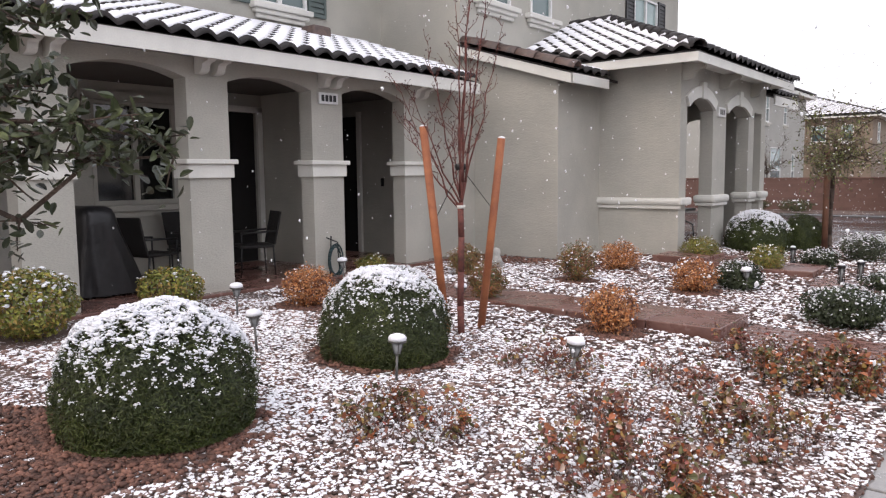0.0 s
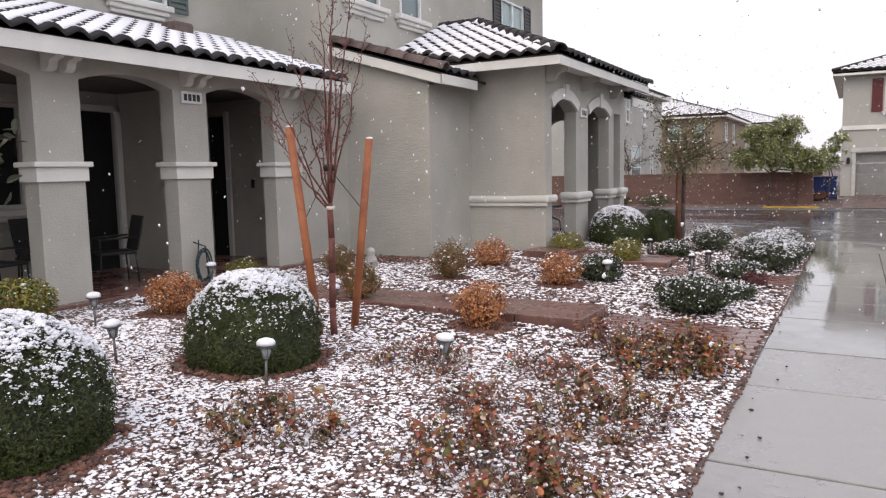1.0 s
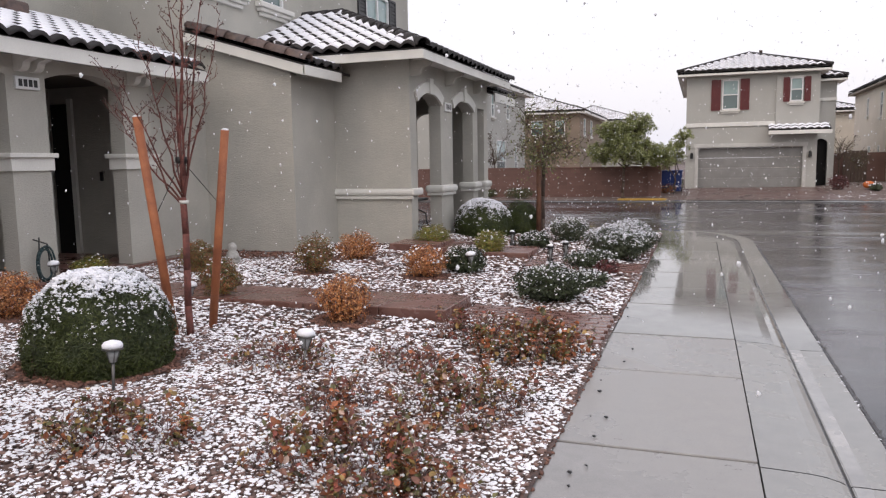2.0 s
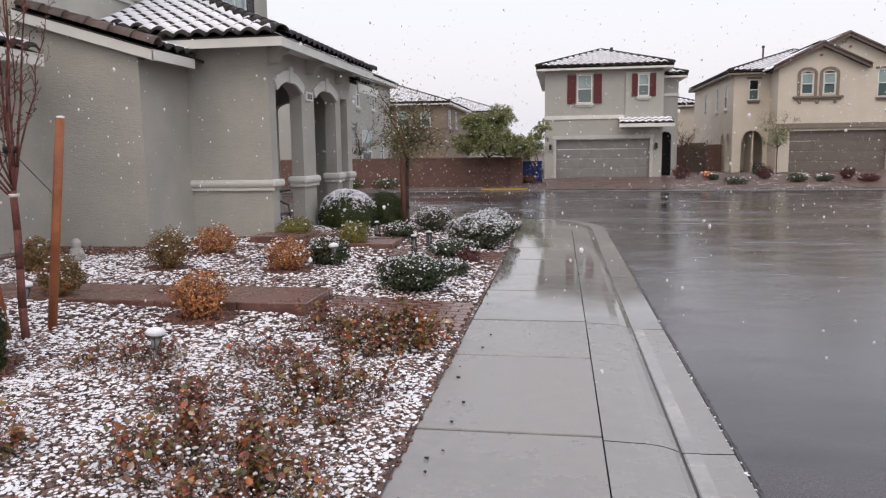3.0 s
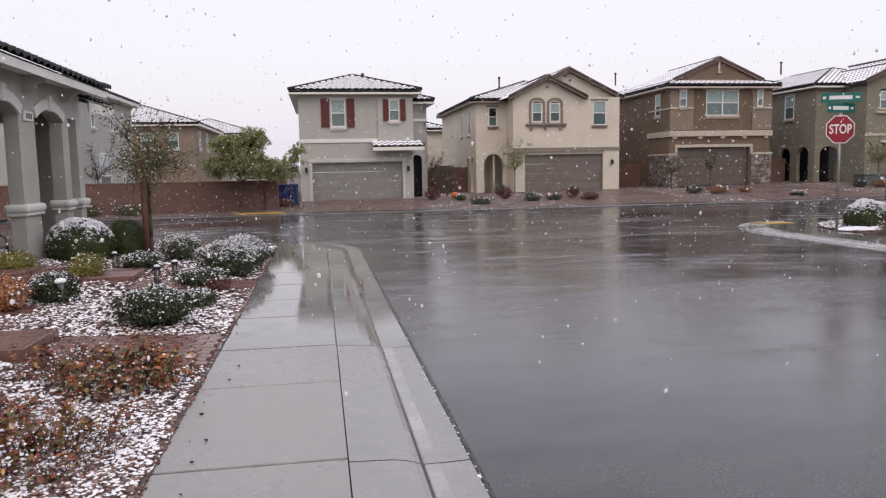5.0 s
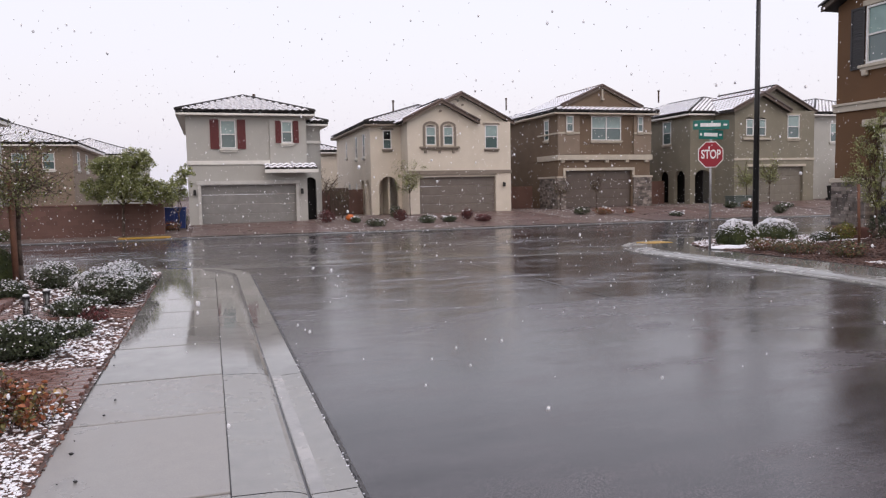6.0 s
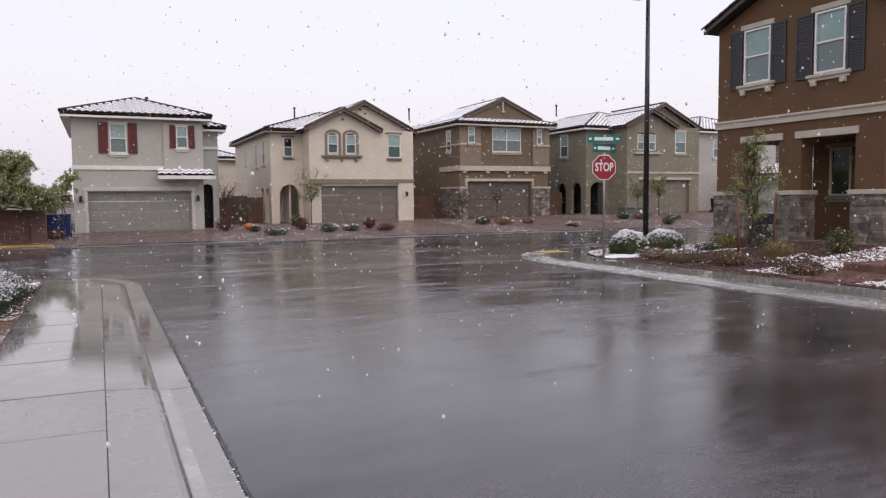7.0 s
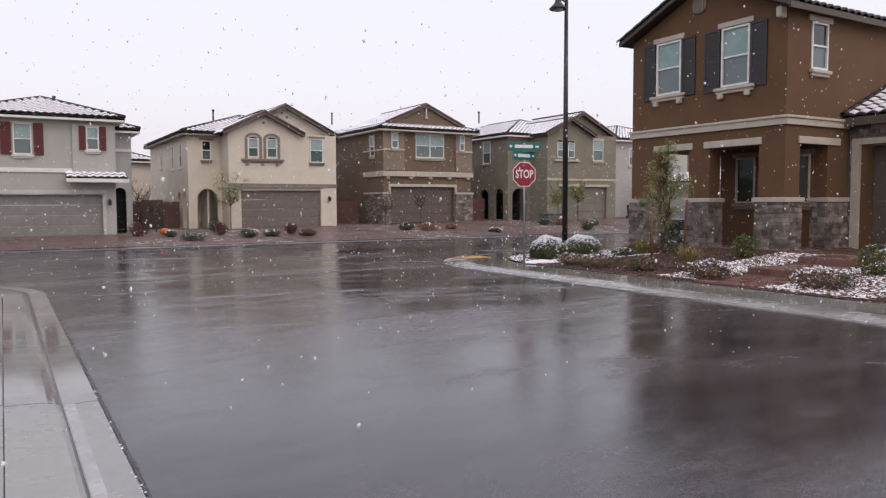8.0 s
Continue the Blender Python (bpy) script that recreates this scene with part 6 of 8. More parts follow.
def ground_cover(at, rx, ry, h, seed, n=900, leaf=0.05, snow=120, weights=None, label="straggling ground-cover plant with withered brown and orange leaves"):
    """A straggling plant: thin twigs, withered leaves along them, specks of snow."""
    rng = np.random.default_rng(seed)
    root = thing("ground_cover", at, label, "ground cover", "ground-cover plants in the gravel")
    bm = bmesh.new()
    pts = []
    for i in range(int(125 * max(1, rx * ry * 4))):
        a, e = rng.uniform(0, math.tau), math.sqrt(rng.uniform(0, 1))
        base = np.array((rx * 0.85 * e * math.cos(a), ry * 0.85 * e * math.sin(a), -0.01))
        b = rng.uniform(0, math.tau)
        reach = rng.uniform(0.06, 0.20)
        tip = base + np.array((reach * math.cos(b), reach * math.sin(b), h * rng.uniform(0.45, 1.1) * (1 - 0.45 * e * e)))
        mid = (base + tip) / 2 + rng.normal(0, 0.025, 3)
        mid[2] = max(mid[2], 0.02)
        rod(bm, base, mid, 0.0035, 0.0026, 4), rod(bm, mid, tip, 0.0026, 0.0014, 4)
        for k in range(4):
            pts.append(base + (mid - base) * rng.uniform(0.3, 1))
            pts.append(mid + (tip - mid) * rng.uniform(0, 1))
    child("twig_tangle", mesh_of(bm, "twig_tangle", TWIG_PALE, None), root, kind="stuff")
    pts = np.array(pts)
    stem = np.arange(len(pts)) // 8
    heavy = rng.exponential(1.0, stem.max() + 1) ** 2.2
    pw = heavy[stem] / heavy[stem].sum()
    p = pts[rng.choice(len(pts), n, p=pw)] + rng.normal(0, 0.026, (n, 3))
    p[:, 2] = np.maximum(p[:, 2], 0.008)
    nr = rng.normal(0, 0.7, (n, 3)) + np.array((0, 0, 0.9))
    child("leaves", leaf_mesh("leaves", p, nr, leaf * rng.uniform(0.5, 1.5, n), COVER, rng.choice(6, n, p=[w * 0.92 for w in weights] + [0.08]), rng, 0.75, 0.0, True), root)
    if snow:
        q = pts[rng.integers(0, len(pts), snow)] + rng.normal(0, 0.02, (snow, 3)) + np.array((0, 0, 0.015))
        child("snow_specks", blob_mesh("snow_specks", q, 0.004 + 0.011 * rng.uniform(0, 1, snow) ** 2, 0.6, SNOW, rng), root, kind="stuff")
    return root


def yz(x, y, dz=0.0):
    return (x, y, yard_z(x) + dz)


# ---- front yard plants ----
CLIP = "rounded clipped dark green shrub capped with snow"
shrub("clipped_shrub", yz(-4.14, 2.30), 0.62, 0.77, G_DARK, CLIP, group="clipped shrubs", n=42000, leaf=0.028, wide=0.3, snow=1, shape="dome", shell=0.9, seed=1, blob=0.0135, nblob=3300, lumpy=0.06, snow_low=0.50)
shrub("clipped_shrub", yz(-4.22, 4.45), 0.57, 0.75, G_DARK, CLIP, group="clipped shrubs", n=34000, leaf=0.028, wide=0.3, snow=1, shape="dome", shell=0.9, seed=2, blob=0.0125, nblob=3000, lumpy=0.06, snow_low=0.55)
shrub("clipped_shrub", yz(-4.11, 14.96), 0.62, 0.78, G_DARK, CLIP, group="clipped shrubs", n=12000, leaf=0.032, snow=1, shape="dome", shell=0.9, seed=3, blob=0.017, nblob=2200, snow_low=0.5, lumpy=0.06)
shrub("clipped_shrub", yz(-3.45, 15.7), 0.40, 0.72, G_DARK, "rounded clipped green shrub almost free of snow", group="clipped shrubs", n=9000, leaf=0.032, snow=0, shape="dome", shell=0.9, seed=4)
YGL, ORL = "round yellow-green shrub dusted with snow", "round rust-orange shrub in the gravel"
shrub("yellow_shrub", yz(-7.15, 2.75), 0.44, 0.66, YG, YGL, group="yellow-green shrubs", n=3600, leaf=0.045, snow=0.15, seed=5, blob=0.016)
shrub("yellow_shrub", yz(-7.4, 4.35), 0.36, 0.50, YG, YGL, group="yellow-green shrubs", n=2600, leaf=0.042, snow=0.05, seed=6, blob=0.015)
for k, (x, y, r, h, mt, sn) in enumerate([(-6.30, 5.39, 0.30, 0.48, ORANGE, 0.05), (-5.04, 7.12, 0.25, 0.45, MIXED, 0.05), (-6.4, 8.5, 0.25, 0.46, MIXED, 0.06), (-7.6, 7.75, 0.24, 0.30, YG, 0.03), (-4.86, 9.04, 0.27, 0.55, MIXED, 0.10), (-4.89, 10.48, 0.33, 0.44, ORANGE, 0.08), (-3.12, 6.51, 0.27, 0.48, ORANGE, 0.05), (-3.32, 9.36, 0.30, 0.45, ORANGE, 0.08), (-4.34, 12.5, 0.32, 0.42, YG, 0.05), (-3.13, 11.98, 0.28, 0.44, YG, 0.07)]):
    name = "orange_shrub" if mt is ORANGE else ("autumn_shrub" if mt is MIXED else "yellow_shrub")
    lab = ORL if mt is ORANGE else ("round shrub turning orange and olive" if mt is MIXED else YGL)
    shrub(name, yz(x, y), r, h, mt, lab, group={"o": "orange shrubs", "a": "autumn shrubs", "y": "yellow-green shrubs"}[name[0]], n=4200, leaf=0.028, snow=sn * 0.6, seed=20 + k, blob=0.012, lumpy=0.34, shell=0.45)
DL = "dark green leafy shrub sprinkled with snow"
for k, (x, y, r, h, n, sn, mt) in enumerate([(-2.93, 9.91, 0.32, 0.40, 1500, 0.9, 0), (-1.40, 8.44, 0.42, 0.43, 2600, 0.7, 0), (-2.20, 14.60, 0.42, 0.50, 1500, 0.9, 1), (-1.05, 12.4, 0.52, 0.58, 2600, 1.3, 1), (-0.95, 13.3, 0.42, 0.60, 1600, 1.3, 1), (-2.62, 13.17, 0.32, 0.32, 1000, 0.9, 0), (-1.32, 11.29, 0.38, 0.28, 1200, 0.9, 0), (-1.10, 9.51, 0.26, 0.24, 700, 0.6, 1), (-0.75, 13.9, 0.3, 0.4, 800, 1.1, 1)]):
    shrub("leafy_shrub", yz(x, y), r, h, [G_LEAF[mt], G_LEAF[0]], DL, group="leafy dark shrubs", n=int(n * 1.9), leaf=0.042, snow=sn * (1.0 if mt else 0.55), seed=40 + k, blob=0.0095, shape="ball", lumpy=0.3, shell=0.5, snow_low=0.40)
shrub("red_shrub", yz(-1.02, 10.73), 0.18, 0.22, REDL, "small wine-red shrub beside the pavement", n=500, leaf=0.04, snow=0.1, seed=60)
for k, (x, y, rx, ry, h, n, sn, w) in enumerate([
        (-2.89, 4.95, 0.45, 0.42, 0.24, 420, 130, (0.35, 0.15, 0.2, 0.2, 0.1)), (-2.95, 3.25, 0.50, 0.42, 0.26, 800, 210, (0.25, 0.25, 0.25, 0.1, 0.15)),
        (-1.58, 3.45, 0.52, 0.50, 0.26, 1500, 200, (0.22, 0.28, 0.2, 0.15, 0.15)), (-1.1, 3.15, 0.42, 0.45, 0.24, 1000, 120, (0.22, 0.25, 0.25, 0.13, 0.15)),
        (-1.15, 6.0, 0.50, 0.46, 0.40, 3400, 110, (0.15, 0.35, 0.3, 0.05, 0.15)), (-1.25, 4.45, 0.50, 0.50, 0.28, 1300, 210, (0.3, 0.2, 0.25, 0.1, 0.15)),
        (-1.75, 6.35, 0.36, 0.30, 0.26, 700, 110, (0.3, 0.15, 0.15, 0.3, 0.1)), (-2.05, 4.25, 0.28, 0.25, 0.22, 280, 80, (0.35, 0.3, 0.15, 0.15, 0.05)),
        (-1.9, 5.35, 0.36, 0.32, 0.2, 420, 110, (0.4, 0.15, 0.15, 0.25, 0.05)), (-1.0, 2.45, 0.3, 0.35, 0.2, 500, 40, (0.25, 0.3, 0.2, 0.15, 0.1))]):
    ground_cover(yz(x, y), rx * 1.05, ry * 1.05, h * 1.15, 70 + k, int(n * 1.5), 0.034, int(sn * 3.4), w)


# ---- trees ----
def limb(bm, a, b, r0, r1, rng, bend=0.06, steps=3, sides=6):
    """A bent, tapering limb; returns its points."""
    a, b = np.array(a, float), np.array(b, float)
    pts = [a + (b - a) * k / steps + (rng.normal(0, bend, 3) * np.linalg.norm(b - a) * 0.5 if 0 < k < steps else 0) for k in range(steps + 1)]
    for k in range(steps):
        rod(bm, pts[k], pts[k + 1], r0 + (r1 - r0) * k / steps, r0 + (r1 - r0) * (k + 1) / steps, sides)
    return pts


def bare_tree(at, h, fork, seed):
    """A vase of slim upright stems on a short trunk, with short budded twigs."""
    rng = np.random.default_rng(seed)
    root = thing("young_tree", at, "young bare tree with reddish twigs and buds, tied to stakes", "tree")
    bm = bmesh.new()
    limb(bm, (0, 0, -0.05), (0.0, 0.0, fork + 0.05), 0.034, 0.029, rng, 0.006, 4, 9)
    child("trunk", mesh_of(bm, "trunk", BARK, None), root)
    buds = []
    for i in range(11):
        a = i * 2.4 + rng.uniform(-0.3, 0.3)
        out = (0.14, 0.74, 0.46, 0.28, 0.66, 0.55, 0.20, 0.60, 0.42, 0.80, 0.36)[i]
        top = h * (1.0 - 0.42 * out / 0.7) * rng.uniform(0.93, 1.05)
        z0 = fork + rng.uniform(-0.06, 0.16)
        pts = []
        for k in range(9):
            t = k / 8
            reach = out * t ** 0.85
            pts.append(np.array((reach * math.cos(a), reach * math.sin(a), z0 + (top - z0) * t)) + (rng.normal(0, 0.012, 3) if k else 0))
        bm = bmesh.new()
        r0 = 0.0135 if out < 0.4 else 0.010
        for k in range(8):
            rod(bm, pts[k], pts[k + 1], r0 * (1 - k / 9.5), r0 * (1 - (k + 1) / 9.5), 6)
        for k in range(3, 9):
            for _ in range(2):
                b = a + rng.uniform(-1.6, 1.6) if rng.uniform() < 0.75 else rng.uniform(0, math.tau)
                ln = rng.uniform(0.08, 0.42) * (1.15 - 0.06 * k)
                q = pts[k] + (pts[k - 1] - pts[k]) * rng.uniform(0, 0.9)
                e = q + np.array((0.62 * ln * math.cos(b), 0.62 * ln * math.sin(b), ln * rng.uniform(0.45, 0.9)))
                tw = limb(bm, q, e, 0.0036, 0.0018, rng, 0.10, 4, 4)
                for w in tw[1:]:
                    sp = w + rng.normal(0, 0.02, 3) + np.array((0, 0, 0.01))
                    rod(bm, w, sp, 0.0018, 0.0014, 3)
                    buds.append(sp)
        child("branch", mesh_of(bm, "branch", BARK, None), root)
    buds = np.array(buds)
    child("budding", blob_mesh("budding", buds, rng.uniform(0.004, 0.0075, len(buds)), 1.2, REDL[1], rng), root, kind="stuff")
    return root


tree1 = bare_tree(yz(-4.16, 5.45), 3.85, 1.22, 101)
bm = lathe(bmesh.new(), [(0.04, 0), (0.041, 0.03)], (-4.16, 5.46, 1.36), 10)
part("tree_band", bm, STUCCO_TRIM, tree1, "white band round the trunk")


def stake(a, b, r=0.04):
    s = thing("tree_stake", a, "round reddish-brown wooden tree stake, leaning outwards", "stake", "stakes of the young tree")
    bm = rod(bmesh.new(), (a[0], a[1], a[2] - 0.1), b, r, r * 0.95, 12)
    part("post", bm, WOOD, s)
    part("snow_cap", blob_of((b[0], b[1], b[2]), r * 0.9), SNOW, s)
    return s


def blob_of(c, r, flat=0.45):
    bm = bmesh.new()
    bmesh.ops.create_icosphere(bm, subdivisions=2, radius=r, matrix=Matrix.Translation(c) @ Matrix.Diagonal((1, 1, flat, 1)))
    for f in bm.faces:
        f.smooth = True
    return bm


stake((-4.27, 5.38, 0.15), (-4.43, 5.24, 2.13))
stake((-4.22, 5.84, 0.15), (-3.90, 5.76, 2.02))
ties = thing("tree_tie", (-4.16, 5.46, 1.5), "black rubber and wire ties between tree and stakes", "tree tie")
bm = rod(bmesh.new(), (-4.38, 5.30, 1.2), (-4.16, 5.46, 1.75), 0.004, sides=5)
part("wire", bm, BLACK_METAL, ties)
bm = rod(bmesh.new(), (-4.05, 5.81, 1.35), (-4.16, 5.46, 1.75), 0.004, sides=5)
part("wire", bm, BLACK_METAL, ties)
bm = lathe(bmesh.new(), [(0.05, 0), (0.055, 0.03), (0.05, 0.06)], (-4.16, 5.46, 1.72), 10)
part("rubber_collar", bm, BLACK_METAL, ties)


def leafy_tree(name, at, h, fork, crown_r, crown_z, mats, label, seed, n=2200, leaf=0.06, trunk_r=0.06, snow=120, limbs=9, lean=(0, 0), wide=0.4, twiggy=3):
    """A trunk with limbs and a loose crown of leaf clumps with gaps."""
    rng = np.random.default_rng(seed)
    root = thing(name, at, label, "tree")
    bm = bmesh.new()
    top = (lean[0], lean[1], fork)
    limb(bm, (0, 0, -0.1), top, trunk_r, trunk_r * 0.75, rng, 0.02, 4, 9)
    child("trunk", mesh_of(bm, "trunk", BARK_GREY, None), root)
    tips = []
    for i in range(limbs):
        a, e = i * 2.4 + rng.uniform(-0.4, 0.4), rng.uniform(0.35, 1)
        tip = (top[0] + crown_r * e * math.cos(a), top[1] + crown_r * e * math.sin(a), crown_z + (h - crown_z) * rng.uniform(-0.75, 1) * (1.1 - 0.5 * e))
        bm = bmesh.new()
        pts = limb(bm, top, tip, trunk_r * 0.45, 0.008, rng, 0.10, 5, 6)
        for q in pts[2:]:
            for _ in range(twiggy):
                s = q + rng.normal(0, crown_r * 0.22, 3)
                limb(bm, q, s, 0.008, 0.003, rng, 0.1, 2, 4)
                tips += [s, (q + s) / 2]
        child("limb", mesh_of(bm, "limb", BARK_GREY, None), root)
    tips = np.array(tips)
    p = tips[rng.integers(0, len(tips), n)] + rng.normal(0, crown_r * 0.10, (n, 3))
    nr = rng.normal(0, 0.8, (n, 3)) + np.array((0, 0, 0.5))
    child("crown", leaf_mesh("crown", p, nr, leaf * rng.uniform(0.6, 1.3, n), mats, rng.integers(0, len(mats), n), rng, wide, 0.8), root)
    if snow:
        q = tips[rng.integers(0, len(tips), snow)] + rng.normal(0, crown_r * 0.08, (snow, 3))
        child("snow_clumps", blob_mesh("snow_clumps", q, leaf * rng.uniform(0.15, 0.38, snow), 0.5, SNOW, rng), root, kind="stuff")
    return root


def feather_tree(name, at, fork, lobes, mats, label, seed, sprays=80, leaf=0.10, trunk_r=0.07, snow=300, fine=40):
    """A trunk with limbs to several lobes; each lobe is made of arching sprays of small narrow leaves."""
    rng = np.random.default_rng(seed)
    root = thing(name, at, label, "tree")
    bm = bmesh.new()
    limb(bm, (0, 0, -0.1), (0.03, 0, fork), trunk_r, trunk_r * 0.7, rng, 0.03, 4, 9)
    child("trunk", mesh_of(bm, "trunk", BARK_GREY, None), root)
    lp, tips = [], []
    for cx, cy, cz, r in lobes:
        c = np.array((cx, cy, cz))
        bm = bmesh.new()
        pts = limb(bm, (0.03, 0, fork), c, trunk_r * 0.5, 0.012, rng, 0.08, 5, 6)
        for k in range(max(12, int(sprays * (r / 0.6) ** 2))):
            d = rng.normal(size=3)
            d /= np.linalg.norm(d)
            d[2] = d[2] * 0.8 + 0.15
            start = pts[rng.integers(2, 6)] * 0.5 + (c + d * r * 0.25) * 0.5
            end = c + d * r * rng.uniform(0.55, 1.12)
            arch = np.array((0, 0, 0.16 * r))
            droop = np.array((d[0] * 0.12, d[1] * 0.12, -0.22)) * r
            line = [start, (start + end) / 2 + arch, end, end + droop]
            rod(bm, line[0], line[1], 0.008, 0.005, 4), rod(bm, line[1], line[2], 0.005, 0.003, 4)
            u = rng.uniform(0.25, 1, fine) ** 0.7 * 3
            i = np.minimum(u.astype(int), 2)
            ln = np.array(line)
            lp.append(ln[i] + (ln[i + 1] - ln[i]) * (u - i)[:, None] + rng.normal(0, 0.045 * r + 0.02, (fine, 3)))
            tips.append(end)
        child("limb", mesh_of(bm, "limb", BARK_GREY, None), root)
    p = np.concatenate(lp)
    n = len(p)
    nr = rng.normal(0, 0.7, (n, 3)) + np.array((0, 0, 0.8))
    child("crown", leaf_mesh("crown", p, nr, leaf * rng.uniform(0.6, 1.3, n), mats, rng.integers(0, len(mats), n), rng, 0.32, 0.6), root)
    if snow:
        q = p[rng.integers(0, n, snow)] + np.array((0, 0, 0.02))
        child("snow_clumps", blob_mesh("snow_clumps", q, leaf * rng.uniform(0.12, 0.34, snow), 0.5, SNOW, rng), root, kind="stuff")
    return root


STAKE_DARK = material("dark_stake_wood", (0.17, 0.075, 0.042), (0.10, 0.045, 0.028), scale=6, rough=0.7, bump=0.3, fine=120)
THIN = [leaf_mat("thin_olive", (0.12, 0.125, 0.05), (0.06, 0.065, 0.03)), leaf_mat("thin_brown", (0.16, 0.10, 0.05), (0.08, 0.05, 0.03))]
FEATHER = [leaf_mat("feather_green", (0.22, 0.24, 0.075), (0.12, 0.14, 0.04)), leaf_mat("feather_pale", (0.38, 0.40, 0.19), (0.23, 0.245, 0.10))]
leafy_tree("street_tree", yz(-2.95, 15.6), 2.95, 1.7, 0.95, 2.05, [FEATHER[0]] + THIN, "thin staked tree with sparse browning leaves", 111, n=3300, leaf=0.068, trunk_r=0.05, snow=60, limbs=12, twiggy=3)
s2 = thing("tree_stake", yz(-3.0, 15.4), "thick brown wooden stake beside the thin tree", "stake")
part("post", rod(bmesh.new(), (-3.0, 15.4, 0), (-3.0, 15.4, 2.05), 0.055, 0.055, 10), STAKE_DARK, s2)
feather_tree("garden_tree", (-2.95, 33.0, 0.02), 1.35, [(0.0, 0, 2.2, 0.9), (0.6, 0.1, 3.1, 0.66), (-0.5, -0.2, 2.9, 0.62), (-1.0, 0.2, 1.95, 0.58), (0.95, -0.2, 2.0, 0.66), (1.6, 0.2, 1.75, 0.55), (0.05, 0.5, 2.9, 0.55)], FEATHER, "spreading feathery green tree by the garden wall, touched with snow", 112, sprays=95, leaf=0.115, snow=600)
feather_tree("garden_tree", (-0.9, 35.5, 0.1), 0.8, [(0.0, 0, 1.9, 0.6), (0.35, 0, 2.6, 0.45), (-0.5, 0.1, 1.7, 0.5)], FEATHER, "low feathery green tree at the corner of the grey house", 113, sprays=60, leaf=0.12, trunk_r=0.05, snow=200)
for k, (x, y, h, m, lab) in enumerate([(11.6, 41.2, 3.2, FEATHER, "slim young green tree before the cream house"), (20.9, 40.5, 2.2, THIN, "thin bare young tree by the brown house"), (23.2, 40.2, 2.4, THIN, "thin bare young tree by the driveway"), (33.0, 38.6, 2.9, FEATHER, "slim young tree before the olive house"), (34.6, 38.4, 3.0, FEATHER, "slim young tree beside the olive garage"), (6.9, 42.2, 3.1, THIN, "bare brown shrubby tree between two houses"), (7.6, 41.0, 2.2, THIN, "bare brown bush between two houses"), (-9.6, 36, 3.6, THIN, "small tree behind the wall")]):
    leafy_tree("young_tree", (x, y, pad_z(x) * min(1, (y - 32.1) / 6.5) - 0.02), h, h * 0.42, h * 0.28, h * 0.68, m, lab, 120 + k, n=2200 if m is FEATHER else 420, leaf=0.085, trunk_r=0.035, snow=30, limbs=10, twiggy=5)
feather_tree("staked_tree", (16.4, 14.2, lot_z(16.4, 14.2)), 0.9, [(0.12, 0.0, 1.2, 0.42), (-0.26, 0.1, 1.65, 0.46), (0.28, -0.1, 2.0, 0.48), (-0.12, 0.05, 2.5, 0.44), (0.1, 0, 3.05, 0.34)], FEATHER, "slender young staked tree with thin green foliage", 140, sprays=62, leaf=0.07, trunk_r=0.04, snow=60, fine=32)
for x, y, dx in ((15.6, 13.9, -0.08), (17.3, 14.3, 0.1)):
    z = lot_z(x, y)
    s = thing("tree_stake", (x, y, z), "brown wooden stake of the slender tree", "stake", "stakes of the slender tree")
    part("post", rod(bmesh.new(), (x, y, z - 0.05), (x + dx, y, z + 1.55), 0.035, 0.035, 8), STAKE_DARK, s)

# the oak whose boughs reach into view
rng = np.random.default_rng(7)
oak = thing("oak_tree", (-3.15, 0.15, 0.1), "evergreen oak bough with dark leathery leaves, some snow", "tree")
OAK = [leaf_mat("oak_leaf", (0.062, 0.076, 0.032), (0.026, 0.034, 0.016), 0.34), leaf_mat("oak_leaf_pale", (0.10, 0.12, 0.045), (0.05, 0.06, 0.025), 0.5)]
bm = bmesh.new()
limb(bm, (0, 0, -0.1), (0.05, 0.0, 2.6), 0.09, 0.06, rng, 0.02, 5, 10)
child("trunk", mesh_of(bm, "trunk", BARK_GREY, None), oak)
O = np.array((-3.15, 0.15, 0.1))
lp, ln = [], []
for i, (z0, tip, dens) in enumerate([(1.5, (-1.84, 1.09, 1.74), 90), (1.6, (-2.04, 0.82, 1.80), 110), (1.7, (-2.11, 0.78, 1.90), 100), (2.1, (-2.01, 0.82, 2.08), 90), (2.0, (-2.13, 0.72, 2.03), 90), (1.4, (-2.13, 0.68, 1.62), 14), (1.5, (-2.21, 0.66, 1.78), 60), (2.4, (-2.21, 0.61, 2.25), 90), (2.5, (-2.5, -0.6, 2.3), 80), (2.3, (-3.6, 0.8, 2.5), 80), (1.55, (-2.17, 0.76, 1.70), 90), (1.75, (-2.21, 0.72, 1.85), 90), (1.6, (-1.88, 1.0, 1.79), 110), (1.6, (-1.94, 0.95, 1.74), 110), (1.8, (-2.07, 0.84, 1.93), 90), (2.2, (-2.03, 0.85, 2.12), 100), (1.65, (-2.01, 0.89, 1.84), 70)]):
    bm = bmesh.new()
    a, b = np.array((0.03, 0.0, z0)), np.array(tip) - O
    pts = limb(bm, a, b, 0.02, 0.003, rng, 0.07, 7, 6)
    twigs = [b]
    for q in pts[3:]:
        for _ in range(4):
            e = q + rng.normal(0, 0.075, 3) * np.array((1, 1, 0.75))
            limb(bm, q, e, 0.004, 0.002, rng, 0.06, 2, 4)
            twigs += [e, (q + e) / 2]
    child("bough", mesh_of(bm, "bough", BARK_GREY, None), oak)
    tw = np.array(twigs)
    lp.append(tw[rng.integers(0, len(tw), int(dens * 2.4))] + rng.normal(0, 0.024, (int(dens * 2.4), 3)))
lp = np.concatenate(lp)
